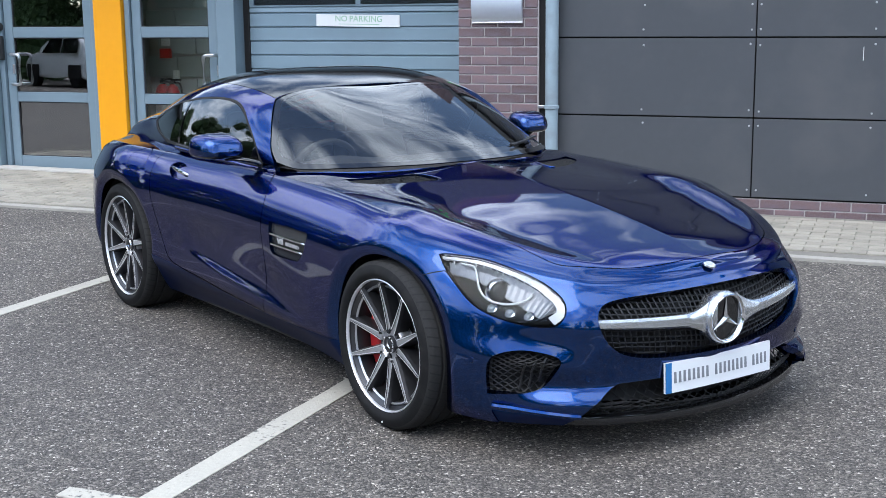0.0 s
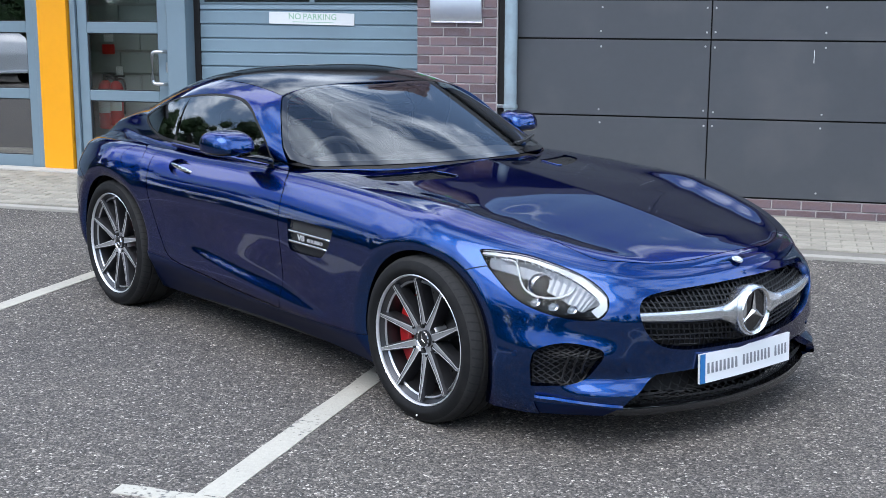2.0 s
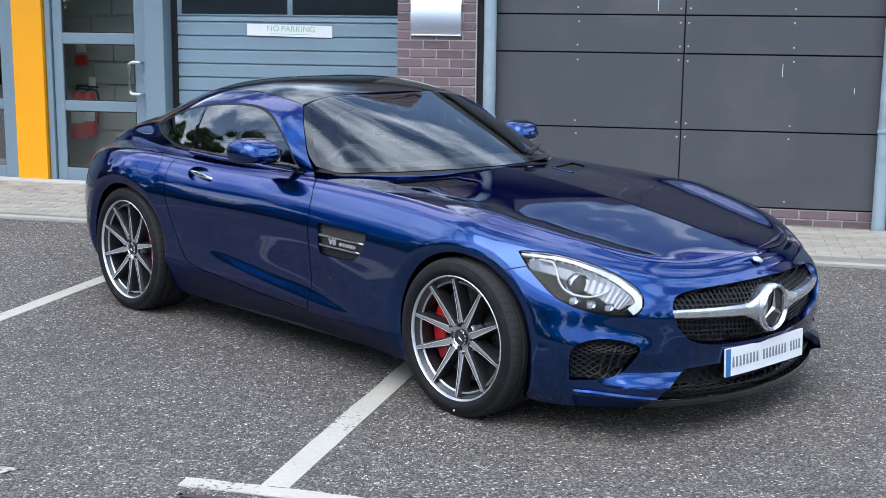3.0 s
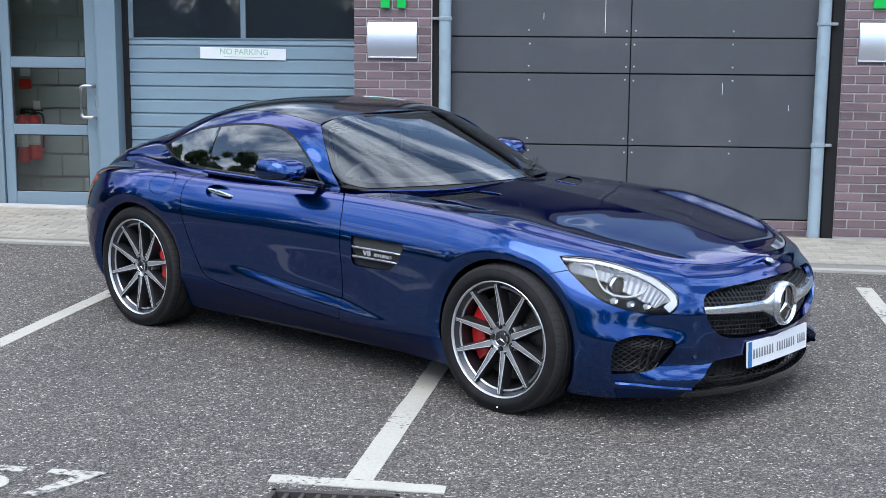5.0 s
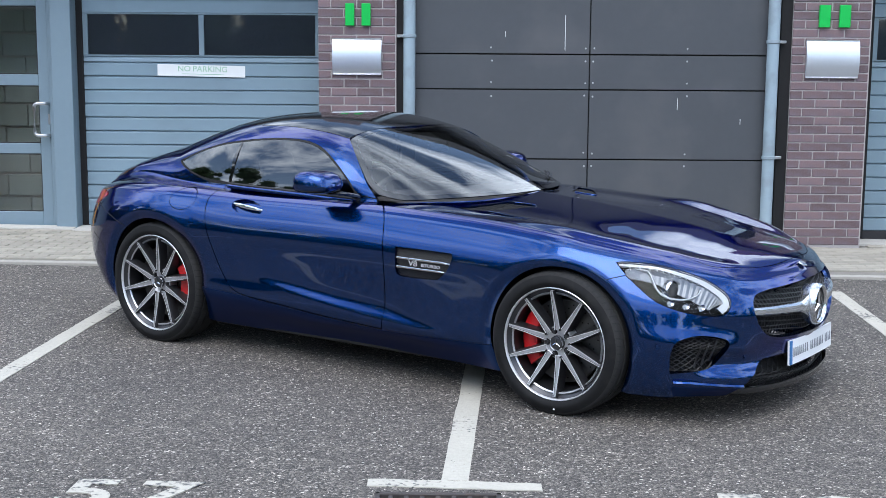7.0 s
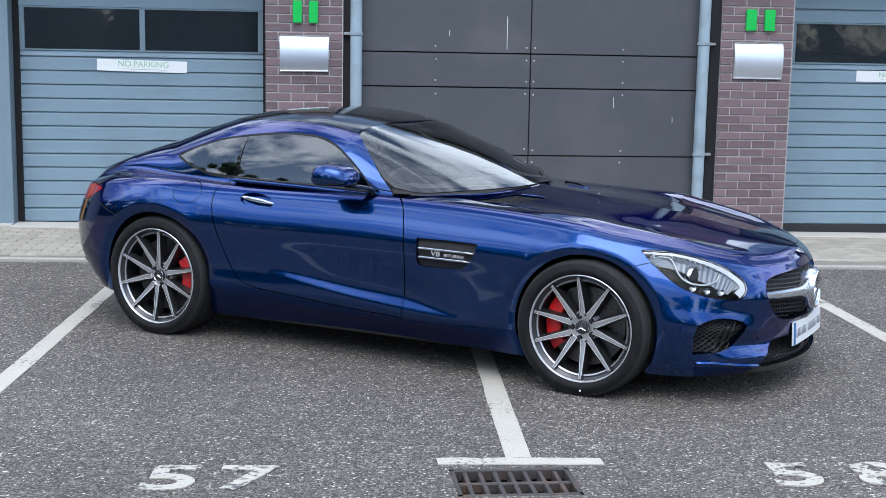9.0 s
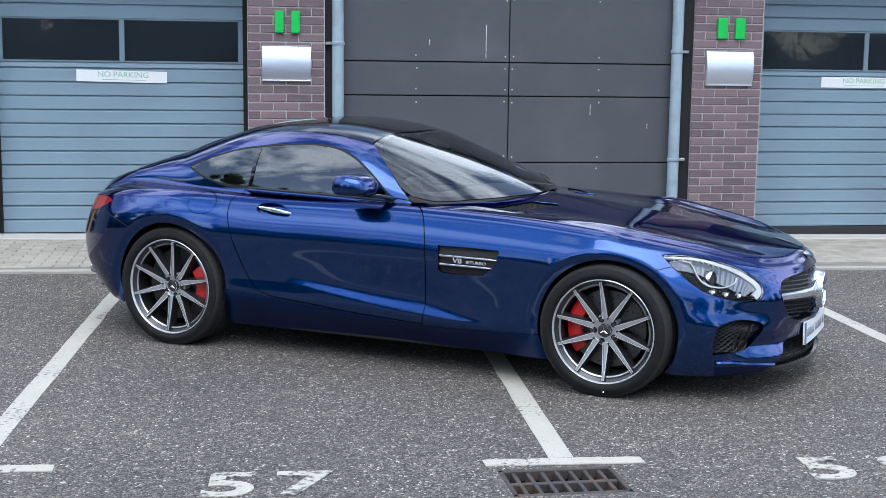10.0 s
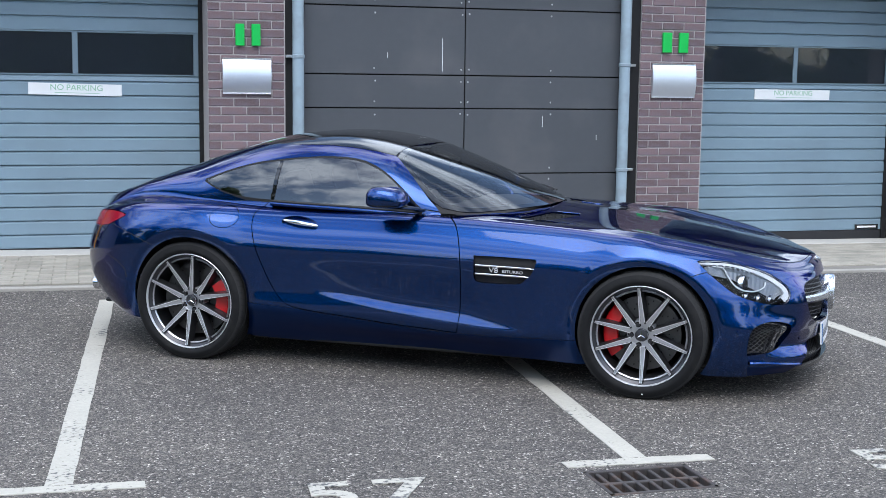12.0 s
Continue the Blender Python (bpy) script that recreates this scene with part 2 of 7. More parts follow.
M = dict(
    asphalt=asphalt_material(),
    line=line_paint_material(),
    line_worn=line_paint_material("worn_line_paint", 0.51, 0.59),
    paver=material("paver", (0.315, 0.288, 0.238), 0.85, vary=0.15, grain=0.18, scale=60, bump=0.4, spread=0.14, dirt=(0.16, 0.16, 0.13), dirt_scale=3.0, dirt_low=0.5, dirt_high=0.8),
    paver_far=material("paver_field", (0.315, 0.288, 0.238), 0.85, vary=0.15, grain=0.18, scale=60, bump=0.4, spread=0.14, island=True, dirt=(0.16, 0.16, 0.13), dirt_scale=3.0, dirt_low=0.5, dirt_high=0.8),
    edging=material("concrete_edging", (0.34, 0.32, 0.28), 0.85, vary=0.15, grain=0.15, scale=40, bump=0.4),
    joint=material("joint_sand", (0.20, 0.185, 0.16), 0.95, vary=0.2, grain=0.2, scale=80),
    brick=material("brick", (0.158, 0.106, 0.108), 0.8, vary=0.12, grain=0.22, scale=70, bump=0.5, spread=0.30, dirt=(0.15, 0.125, 0.15), dirt_scale=9.0, dirt_low=0.42, dirt_high=0.75),
    mortar=material("mortar", (0.38, 0.35, 0.34), 0.95, vary=0.1, grain=0.15, scale=60, bump=0.4),
    panel=material("fibre_cement_panel", (0.063, 0.068, 0.076), 0.55, vary=0.06, grain=0.05, scale=18, bump=0.05, bump_scale=250, dirt=(0.10, 0.10, 0.105), dirt_scale=1.6, dirt_low=0.5, dirt_high=0.9),
    # for black parts, and for shade painted into gaps and recesses
    black=material("black_parts_and_gap_shade", (0.007, 0.007, 0.0075), 0.85, grain=0.2),
    screw=material("rivet_head", (0.45, 0.45, 0.46), 0.45, metal=0.6, grain=0.1),
    shutter=material("blue_grey_steel", (0.190, 0.268, 0.320), 0.42, vary=0.06, grain=0.04, scale=14, bump=0.04, bump_scale=120, dirt=(0.155, 0.205, 0.24), dirt_scale=1.3, dirt_low=0.5, dirt_high=0.85),
    frame=material("blue_grey_aluminium", (0.180, 0.245, 0.288), 0.4, vary=0.05, grain=0.04, scale=20),
    pipe=material("grey_blue_pipe", (0.29, 0.37, 0.42), 0.42, vary=0.06, grain=0.05, scale=20, dirt=(0.2, 0.23, 0.25), dirt_scale=4),
    orange=material("yellow_orange_panel", (0.85, 0.36, 0.004), 0.4, vary=0.04, grain=0.03, scale=20),
    steel=material("brushed_steel", (0.62, 0.63, 0.65), 0.28, metal=1.0, grain=0.06, scale=60),
    sign=material("brushed_sign_plate", (0.72, 0.76, 0.81), 0.40, metal=0.85, vary=0.05, grain=0.03, scale=30),
    green=material("green_letters", (0.006, 0.44, 0.065), 0.35, vary=0.05, grain=0.03),
    paper=material("laminated_paper", (0.78, 0.79, 0.78), 0.35, vary=0.06, grain=0.03, scale=20),
    ink=material("green_print", (0.25, 0.47, 0.30), 0.5, grain=0.08),
    stone=material("threshold_stone", (0.46, 0.44, 0.40), 0.8, vary=0.12, grain=0.12, scale=40),
    rubber=material("rubber_seal", (0.02, 0.02, 0.022), 0.75, grain=0.2),
    iron=material("cast_iron", (0.06, 0.052, 0.049), 0.65, metal=0.35, vary=0.25, grain=0.2, scale=60, bump=0.4, dirt=(0.13, 0.075, 0.05), dirt_scale=9),
    inside=material("interior_block_wall", (0.34, 0.37, 0.36), 0.85, vary=0.1, grain=0.08, scale=30, bump=0.3, spread=0.08),
    dark_room=material("dim_interior", (0.30, 0.30, 0.29), 0.9, grain=0.2),
    red=material("extinguisher_red", (0.74, 0.016, 0.018), 0.3, vary=0.06),
    pane=glass_material("door_glass", (0.90, 0.92, 0.90), 1.0, 1.55),
    pane_coated=glass_material("coated_door_glass", (0.62, 0.66, 0.65), 1.0, 3.8),
    pane_garage=glass_material("garage_glass", (0.64, 0.67, 0.71), 0.8, 1.5),
    pane_dark=glass_material("dark_glass", (0.06, 0.063, 0.066), 0.9, 1.45),
    paint=material("metallic_blue_paint", (0.0006, 0.0345, 0.157), 0.24, metal=1.0, grain=0.05, scale=900, coat=1.0),
    # darker, duller copy of the body paint: dark, smooth ground reflection put into it
    paint_low=material("metallic_blue_paint_dark_dull", (0.0010, 0.024, 0.105), 0.42, metal=0.9, grain=0.06, scale=500, coat=0.45),
    plastic=material("black_plastic", (0.012, 0.012, 0.013), 0.45, grain=0.15, scale=120),
    gloss_black=material("gloss_black", (0.006, 0.006, 0.007), 0.06, grain=0.1, coat=0.6),
    roof=material("carbon_black_roof", (0.009, 0.009, 0.010), 0.08, grain=0.1),
    tyre=material("tyre_rubber", (0.011, 0.011, 0.0115), 0.72, spec=0.16, vary=0.15, grain=0.15, scale=90, bump=0.15, dirt=(0.019, 0.0185, 0.0175), dirt_scale=12),
    tread=material("dusty_tyre_tread", (0.028, 0.0275, 0.027), 0.85, spec=0.2, vary=0.2, grain=0.2, scale=90, bump=0.2),
    alloy_mid=material("satin_grey_alloy", (0.50, 0.505, 0.52), 0.30, metal=0.75, grain=0.05, scale=150),
    alloy=material("machined_alloy", (0.80, 0.80, 0.815), 0.28, metal=0.58, grain=0.05, scale=150),
    alloy_dark=material("grey_alloy", (0.075, 0.075, 0.080), 0.38, metal=0.85, grain=0.06),
    disc=material("brake_disc", (0.11, 0.109, 0.107), 0.42, metal=0.9, vary=0.1, grain=0.1, scale=200),
    caliper=material("red_caliper", (0.55, 0.010, 0.012), 0.3, vary=0.05, coat=0.4),
    chrome=material("chrome", (0.80, 0.81, 0.83), 0.07, metal=1.0, grain=0.02),
    satin=material("satin_silver", (0.62, 0.64, 0.66), 0.27, metal=0.9, grain=0.02),
    lamp_glass=glass_material("lamp_cover", (0.93, 0.94, 0.95), 1.0, 1.27),
    lamp_black=material("lamp_housing_black", (0.006, 0.0062, 0.0065), 0.5, spec=0.08, grain=0.05),
    lamp_silver=material("lamp_reflector_silver", (0.19, 0.20, 0.21), 0.30, metal=0.85, grain=0.04),
    lamp_lens=material("projector_glass", (0.02, 0.021, 0.023), 0.12, spec=0.35, grain=0.02),
    lamp_white=material("lamp_light_guide", (0.56, 0.585, 0.60), 0.25, coat=0.5, grain=0.03),
    lamp_red=material("rear_lamp_red", (0.22, 0.003, 0.014), 0.14, spec=0.4, vary=0.1),
    glass_side=glass_material("tinted_car_glass", (0.11, 0.14, 0.155), 1.0, 2.0),
    glass_front=glass_material("windscreen_glass", (0.70, 0.735, 0.72), 1.0, 1.8),
    leather=material("dark_leather", (0.06, 0.06, 0.062), 0.5, vary=0.1, grain=0.2, scale=120, bump=0.2),
    dash=material("dashboard", (0.075, 0.075, 0.08), 0.6, vary=0.1, grain=0.2, scale=120, bump=0.2),
    plate=material("white_plate", (0.80, 0.81, 0.82), 0.3, vary=0.03),
    plate_blue=material("plate_blue_band", (0.02, 0.16, 0.42), 0.35, vary=0.03),
    plate_ink=material("plate_dark_ink", (0.20, 0.21, 0.23), 0.5, grain=0.05),
    white_car=material("white_car_paint", (0.75, 0.76, 0.77), 0.2, coat=1.0, vary=0.03),
    bark=material("bark", (0.10, 0.08, 0.06), 0.9, vary=0.2, grain=0.3, bump=0.6),
    leaf=material("leaves", (0.045, 0.085, 0.028), 0.6, spread=0.35, island=True),
)
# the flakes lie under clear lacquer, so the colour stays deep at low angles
for key in ("paint", "paint_low"):
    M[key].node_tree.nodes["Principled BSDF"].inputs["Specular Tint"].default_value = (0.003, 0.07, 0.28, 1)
M["paint_low"].node_tree.nodes["Principled BSDF"].inputs["Coat Roughness"].default_value = 0.26

# ---- building blocks ----
def obj(name, bm, mat, parent=None, label="", smooth=None):
    """One mesh object from a bmesh, under a parent or at top level."""
    me = bpy.data.meshes.new(name)
    bmesh.ops.recalc_face_normals(bm, faces=bm.faces) if smooth != "keep" else None
    bm.to_mesh(me)
    bm.free()
    for m in (mat if isinstance(mat, (list, tuple)) else [mat]):
        me.materials.append(M[m])
    if smooth and smooth != "keep":
        me.shade_smooth()
        me.set_sharp_from_angle(angle=radians(smooth))
    ob = new(name, me)
    if parent:
        ob.parent = parent
    if label:
        tagged(ob, label)
    return ob


def part(name, bm, mat, parent, label="", smooth=None):
    return obj(name, bm, mat, parent, label, smooth)


def thing(name, at=None, label="", category="", group="", kind=""):
    ob = new(name)
    ob.empty_display_size = 0.1
    if at is not None:
        ob.matrix_world = at if isinstance(at, Matrix) else Matrix.Translation(at)
    return tagged(ob, label, category, group, kind)


def box(x0, x1, y0, y1, z0, z1, bevel=0.0, bm=None, seg=1):
    """A box between two corners, its edges bevelled; added to bm when given."""
    own = bmesh.new()
    bmesh.ops.create_cube(own, size=1.0)
    for v in own.verts:
        v.co = ((x0 + x1) / 2 + v.co.x * (x1 - x0), (y0 + y1) / 2 + v.co.y * (y1 - y0), (z0 + z1) / 2 + v.co.z * (z1 - z0))
    if bevel:
        bmesh.ops.bevel(own, geom=own.edges[:], offset=bevel, segments=seg, affect="EDGES", profile=0.5)
    return merge(bm, own) if bm is not None else own


def merge(bm, other, matrix=None):
    """Adds other's geometry to bm and frees other."""
    if matrix is not None:
        bmesh.ops.transform(other, matrix=matrix, verts=other.verts[:])
    at = {}
    for v in other.verts:
        at[v] = bm.verts.new(v.co)
    for f in other.faces:
        try:
            g = bm.faces.new([at[v] for v in f.verts])
            g.material_index, g.smooth = f.material_index, f.smooth
        except ValueError:
            pass
    other.free()
    return bm


def lathe(profile, axis="y", seg=64, arc=(0.0, 1.0)):
    """Turns a profile of (radius, along) about an axis."""
    bm = bmesh.new()
    full = arc == (0.0, 1.0)
    rings = []
    for i in range(seg if full else seg + 1):
        a = 2 * math.pi * (arc[0] + (arc[1] - arc[0]) * i / seg)
        c, s = math.cos(a), math.sin(a)
        ring = []
        for r, h in profile:
            p = {"y": (r * c, h, r * s), "z": (r * c, r * s, h), "x": (h, r * c, r * s)}[axis]
            ring.append(bm.verts.new(p))
        rings.append(ring)
    n = len(rings)
    for i in range(n if full else n - 1):
        a, b = rings[i], rings[(i + 1) % n]
        for j in range(len(profile) - 1):
            bm.faces.new((a[j], a[j + 1], b[j + 1], b[j]))
    bmesh.ops.remove_doubles(bm, verts=bm.verts[:], dist=1e-5)
    return bm


def prism(outline, y0, y1, bm=None, bevel=0.0):
    """A flat outline in x and z, extruded along y."""
    own = bmesh.new()
    vs = [own.verts.new((x, y0, z)) for x, z in outline]
    f = own.faces.new(vs)
    r = bmesh.ops.extrude_face_region(own, geom=[f])
    for v in r["geom"]:
        if isinstance(v, bmesh.types.BMVert):
            v.co.y = y1
    if bevel:
        bmesh.ops.bevel(own, geom=own.edges[:], offset=bevel, segments=2, affect="EDGES", profile=0.5)
    return merge(bm, own) if bm is not None else own


def tube(points, radius, seg=10, bm=None, closed=False):
    """A round bar along a line of points."""
    own = bmesh.new()
    pts = [Vector(p) for p in points]
    rings, n = [], len(pts)
    for i, p in enumerate(pts):
        a = pts[(i - 1) % n] if closed else pts[max(i - 1, 0)]
        b = pts[(i + 1) % n] if closed else pts[min(i + 1, n - 1)]
        q = (b - a).to_track_quat("Z", "Y")
        r = radius(i / (n - 1)) if callable(radius) else radius
        rings.append([own.verts.new(p + q @ Vector((r * math.cos(2 * math.pi * k / seg), r * math.sin(2 * math.pi * k / seg), 0))) for k in range(seg)])
    for i in range(n if closed else n - 1):
        a, b = rings[i], rings[(i + 1) % n]
        for k in range(seg):
            own.faces.new((a[k], a[(k + 1) % seg], b[(k + 1) % seg], b[k]))
    if not closed:
        own.faces.new(rings[0][::-1])
        own.faces.new(rings[-1])
    return merge(bm, own) if bm is not None else own


def lettering(text, size, thick, place, mat, parent, name="lettering", stretch=1.0, label="", bold=0.0):
    """Words in the built-in font, as a mesh: x to the right, y up, before place."""
    cu = bpy.data.curves.new("text", "FONT")
    cu.body, cu.size, cu.extrude, cu.align_x, cu.align_y = text, size, thick, "CENTER", "CENTER"
    cu.offset = bold
    tmp = bpy.data.objects.new("text", cu)
    scene.collection.objects.link(tmp)
    me = bpy.data.meshes.new_from_object(tmp.evaluated_get(bpy.context.evaluated_depsgraph_get()))
    bpy.data.objects.remove(tmp)
    bpy.data.curves.remove(cu)
    me.transform(place @ Matrix.Diagonal((stretch, 1, 1, 1)))
    me.materials.clear()
    me.materials.append(M[mat])
    ob = new(name, me)
    if parent:
        ob.parent = parent
    if label:
        tagged(ob, label)
    return ob


def curve(xs, ys):
    """A smooth function through a few knots (finite-difference cubic), flat beyond the ends."""
    xs, ys = np.array(xs, float), np.array(ys, float)
    order = np.argsort(xs)
    xs, ys = xs[order], ys[order]
    h, d = np.diff(xs), np.diff(ys) / np.diff(xs)
    m = np.empty_like(ys)
    m[0], m[-1] = d[0], d[-1]
    m[1:-1] = (d[:-1] * h[1:] + d[1:] * h[:-1]) / (h[:-1] + h[1:])
    flat = d[:-1] * d[1:] <= 0
    m[1:-1][flat] = 0

    def f(x):
        x = np.clip(np.asarray(x, float), xs[0], xs[-1])
        i = np.clip(np.searchsorted(xs, x) - 1, 0, len(xs) - 2)
        t = (x - xs[i]) / h[i]
        return ((1 + 2 * t) * (1 - t) ** 2 * ys[i] + t * (1 - t) ** 2 * h[i] * m[i]
                + t * t * (3 - 2 * t) * ys[i + 1] + t * t * (t - 1) * h[i] * m[i + 1])
    return f


def rounded(points, steps=8, closed=True):
    """A Catmull-Rom line through points; a repeated point makes a corner."""
    p = [np.array(q, float) for q in points]
    n, out = len(p), []
    for i in range(n if closed else n - 1):
        a, b, c, d = (p[(i + k) % n] if closed else p[min(max(i + k, 0), n - 1)] for k in (-1, 0, 1, 2))
        if np.allclose(b, c):
            continue
        if np.allclose(a, b):
            a = b
        for s in range(steps):
            t = s / steps
            out.append(0.5 * (2 * b + (c - a) * t + (2 * a - 5 * b + 4 * c - d) * t * t + (3 * b - a - 3 * c + d) * t ** 3))
    if not closed:
        out.append(p[-1])
    return np.array(out)


def inside_distance(outline):
    """Signed distance to a closed outline in a plane; negative inside."""
    a = np.asarray(outline, float)
    b = np.roll(a, -1, axis=0)

    def f(q):
        q = np.asarray(q, float)
        best = np.full(len(q), 1e9)
        odd = np.zeros(len(q), bool)
        for (ax, ay), (bx, by) in zip(a, b):
            ex, ey = bx - ax, by - ay
            t = np.clip(((q[:, 0] - ax) * ex + (q[:, 1] - ay) * ey) / (ex * ex + ey * ey + 1e-12), 0, 1)
            best = np.minimum(best, (q[:, 0] - ax - t * ex) ** 2 + (q[:, 1] - ay - t * ey) ** 2)
            if ay != by:
                odd ^= ((ay > q[:, 1]) != (by > q[:, 1])) & (q[:, 0] < (bx - ax) * (q[:, 1] - ay) / (by - ay) + ax)
        return np.where(odd, -1, 1) * np.sqrt(best)
    return f

# ---- ground ----
def fall(x, y):
    """The yard's cross fall: level in the bays, dropping slightly to the right along the building."""
    return -0.010 * (x + 2.5) * min(max((y - 4.6) / 5.4, 0.0), 1.0) * (1.0 if -9.5 < x < 4.5 else 4.75 / max(abs(x + 2.5), 4.75))


GRATE = (-2.775, -2.305, 2.745, 3.055)


def build_ground():
    xs = sorted({-600, -150, -60, -25, -14, *np.round(np.arange(-10, 6.1, 1.0), 3).tolist(), 12, 30, 70, 150, 600, GRATE[0], GRATE[1]})
    ys = sorted({-600, -150, -60, -25, -12, -6, -3, 0, 1, 2, GRATE[2], GRATE[3], 4, 4.6, 5.5, 6.5, 7.5, 8.5, 9.5, 10, 10.5, 14, 30, 80, 200, 600})
    bm = bmesh.new()
    vs = [[bm.verts.new((x, y, fall(x, y))) for y in ys] for x in xs]
    for i in range(len(xs) - 1):
        for j in range(len(ys) - 1):
            if xs[i] >= GRATE[0] - 1e-6 and xs[i + 1] <= GRATE[1] + 1e-6 and ys[j] >= GRATE[2] - 1e-6 and ys[j + 1] <= GRATE[3] + 1e-6:
                continue
            bm.faces.new((vs[i][j], vs[i + 1][j], vs[i + 1][j + 1], vs[i][j + 1]))
    return tagged(obj("ground", bm, "asphalt", smooth=30), "grey worn asphalt car park with pale stone chips", "ground", kind="structure")


ground = build_ground()


# ---- painted bay markings ----
def slab(points, mat, name, label, category, group="", z=0.0, thick=0.004):
    bm = bmesh.new()
    vs = [bm.verts.new((x, y, fall(x, y) + z)) for x, y in points]
    f = bm.faces.new(vs)
    r = bmesh.ops.extrude_face_region(bm, geom=[f])
    for v in r["geom"]:
        if isinstance(v, bmesh.types.BMVert):
            v.co.z += thick
    return tagged(obj(name, bm, mat), label, category, group, "structure")


LEAN_X = 0.060


def bay_line(x0, y0, y1, width=0.105):
    """A long bay line that runs slightly across the building's axis, with uneven edges."""
    rng = random.Random(int(x0 * 100))
    n = 26
    left, right = [], []
    for i in range(n + 1):
        y = y0 + (y1 - y0) * i / n
        x = x0 + LEAN_X * (y - y0)
        left.append((x - width / 2 + rng.uniform(-0.003, 0.003), y))
        right.append((x + width / 2 + rng.uniform(-0.003, 0.003), y))
    bm = bmesh.new()
    top = [[bm.verts.new((x, y, fall(x, y) + z)) for x, y in side] for z in (-0.004, 0.0035) for side in (left, right)]
    for i in range(n):
        bm.faces.new((top[2][i], top[3][i], top[3][i + 1], top[2][i + 1]))
        bm.faces.new((top[0][i], top[2][i], top[2][i + 1], top[0][i + 1]))
        bm.faces.new((top[3][i], top[1][i], top[1][i + 1], top[3][i + 1]))
    return tagged(obj("bay_line", bm, "line"), "worn white painted parking bay line on asphalt", "road marking", "bay lines", "structure")


def tee_bar(x0, y0, half=0.33, width=0.082):
    rng = random.Random(int(x0 * 77))
    n = 12
    pts = [(x0 - half + 2 * half * i / n, y0 - LEAN_X * (-half + 2 * half * i / n) + width / 2 + rng.uniform(-0.004, 0.004)) for i in range(n + 1)]
    pts += [(x0 + half - 2 * half * i / n, y0 - LEAN_X * (half - 2 * half * i / n) - width / 2 + rng.uniform(-0.004, 0.004)) for i in range(n + 1)]
    return slab(pts, "line", "tee_bar", "worn white painted crossbar at a bay line's end", "road marking", "bay crossbars", z=-0.002, thick=0.006)


for lx, ly in ((-4.855, 3.33), (-2.48, 3.14), (-0.045, 2.98)):
    bay_line(lx, ly + 0.045, 7.60 if lx < -4 else 7.4)
    tee_bar(lx, ly)
bay_line(-7.27, 3.5, 7.7)
tee_bar(-7.27, 3.46)
for word, wx, wy in (("5", -3.835, 3.0), ("7", -3.555, 2.985), ("5", -1.435, 2.905), ("8", -1.085, 2.885)):
    ob = lettering(word, 0.385, 0.0025, pose(wx, wy, 0.0035, 0, 0, -3.4), "line_worn", None, "bay_number", 1.18, bold=0.009)
    tagged(ob, "worn white painted bay number on asphalt", "road marking", "bay numbers", "structure")


# ---- drain grate ----
def build_grate():
    x0, x1, y0, y1 = GRATE
    g = thing("drain_grate", (0, 0, 0), "rusty cast iron drain grate sunk in asphalt", "drain")
    f = bmesh.new()
    for a in ((x0, x1, y0, y0 + 0.022), (x0, x1, y1 - 0.022, y1), (x0, x0 + 0.02, y0, y1), (x1 - 0.02, x1, y0, y1)):
        box(*a, -0.04, 0.003, 0.003, f)
    part("frame", f, "iron", g)
    ym = (y0 + y1) / 2
    part("cross_bar", box(x0 + 0.02, x1 - 0.02, ym - 0.012, ym + 0.012, -0.04, -0.002, 0.003), "iron", g)
    for i in range(1, 8):
        x = x0 + (x1 - x0) * i / 8
        part("slot_bar", box(x - 0.009, x + 0.009, y0 + 0.02, y1 - 0.02, -0.045, -0.003, 0.003), "iron", g)
    p = bmesh.new()
    for a in ((x0 - 0.01, x0 - 0.001, y0, y1), (x1 + 0.001, x1 + 0.01, y0, y1), (x0, x1, y0 - 0.01, y0 - 0.001), (x0, x1, y1 + 0.001, y1 + 0.01)):
        box(*a, -0.5, -0.006, 0, p)
    box(x0, x1, y0, y1, -0.5, -0.45, 0, p)
    part("pit", p, "black", g)
    return g


build_grate()

# ---- building ----
Y_BRICK, Y_PANEL, Y_DOOR, Y_FRAME, Y_BACK = 9.63, 9.70, 10.15, 10.09, 10.30
TOP = 2.74


def wall_piece(name, x0, x1, y0, y1, z0, z1, mat, label, bevel=0.004):
    return tagged(obj(name, box(x0, x1, y0, y1, z0, z1, bevel), mat), label, "wall", kind="structure")


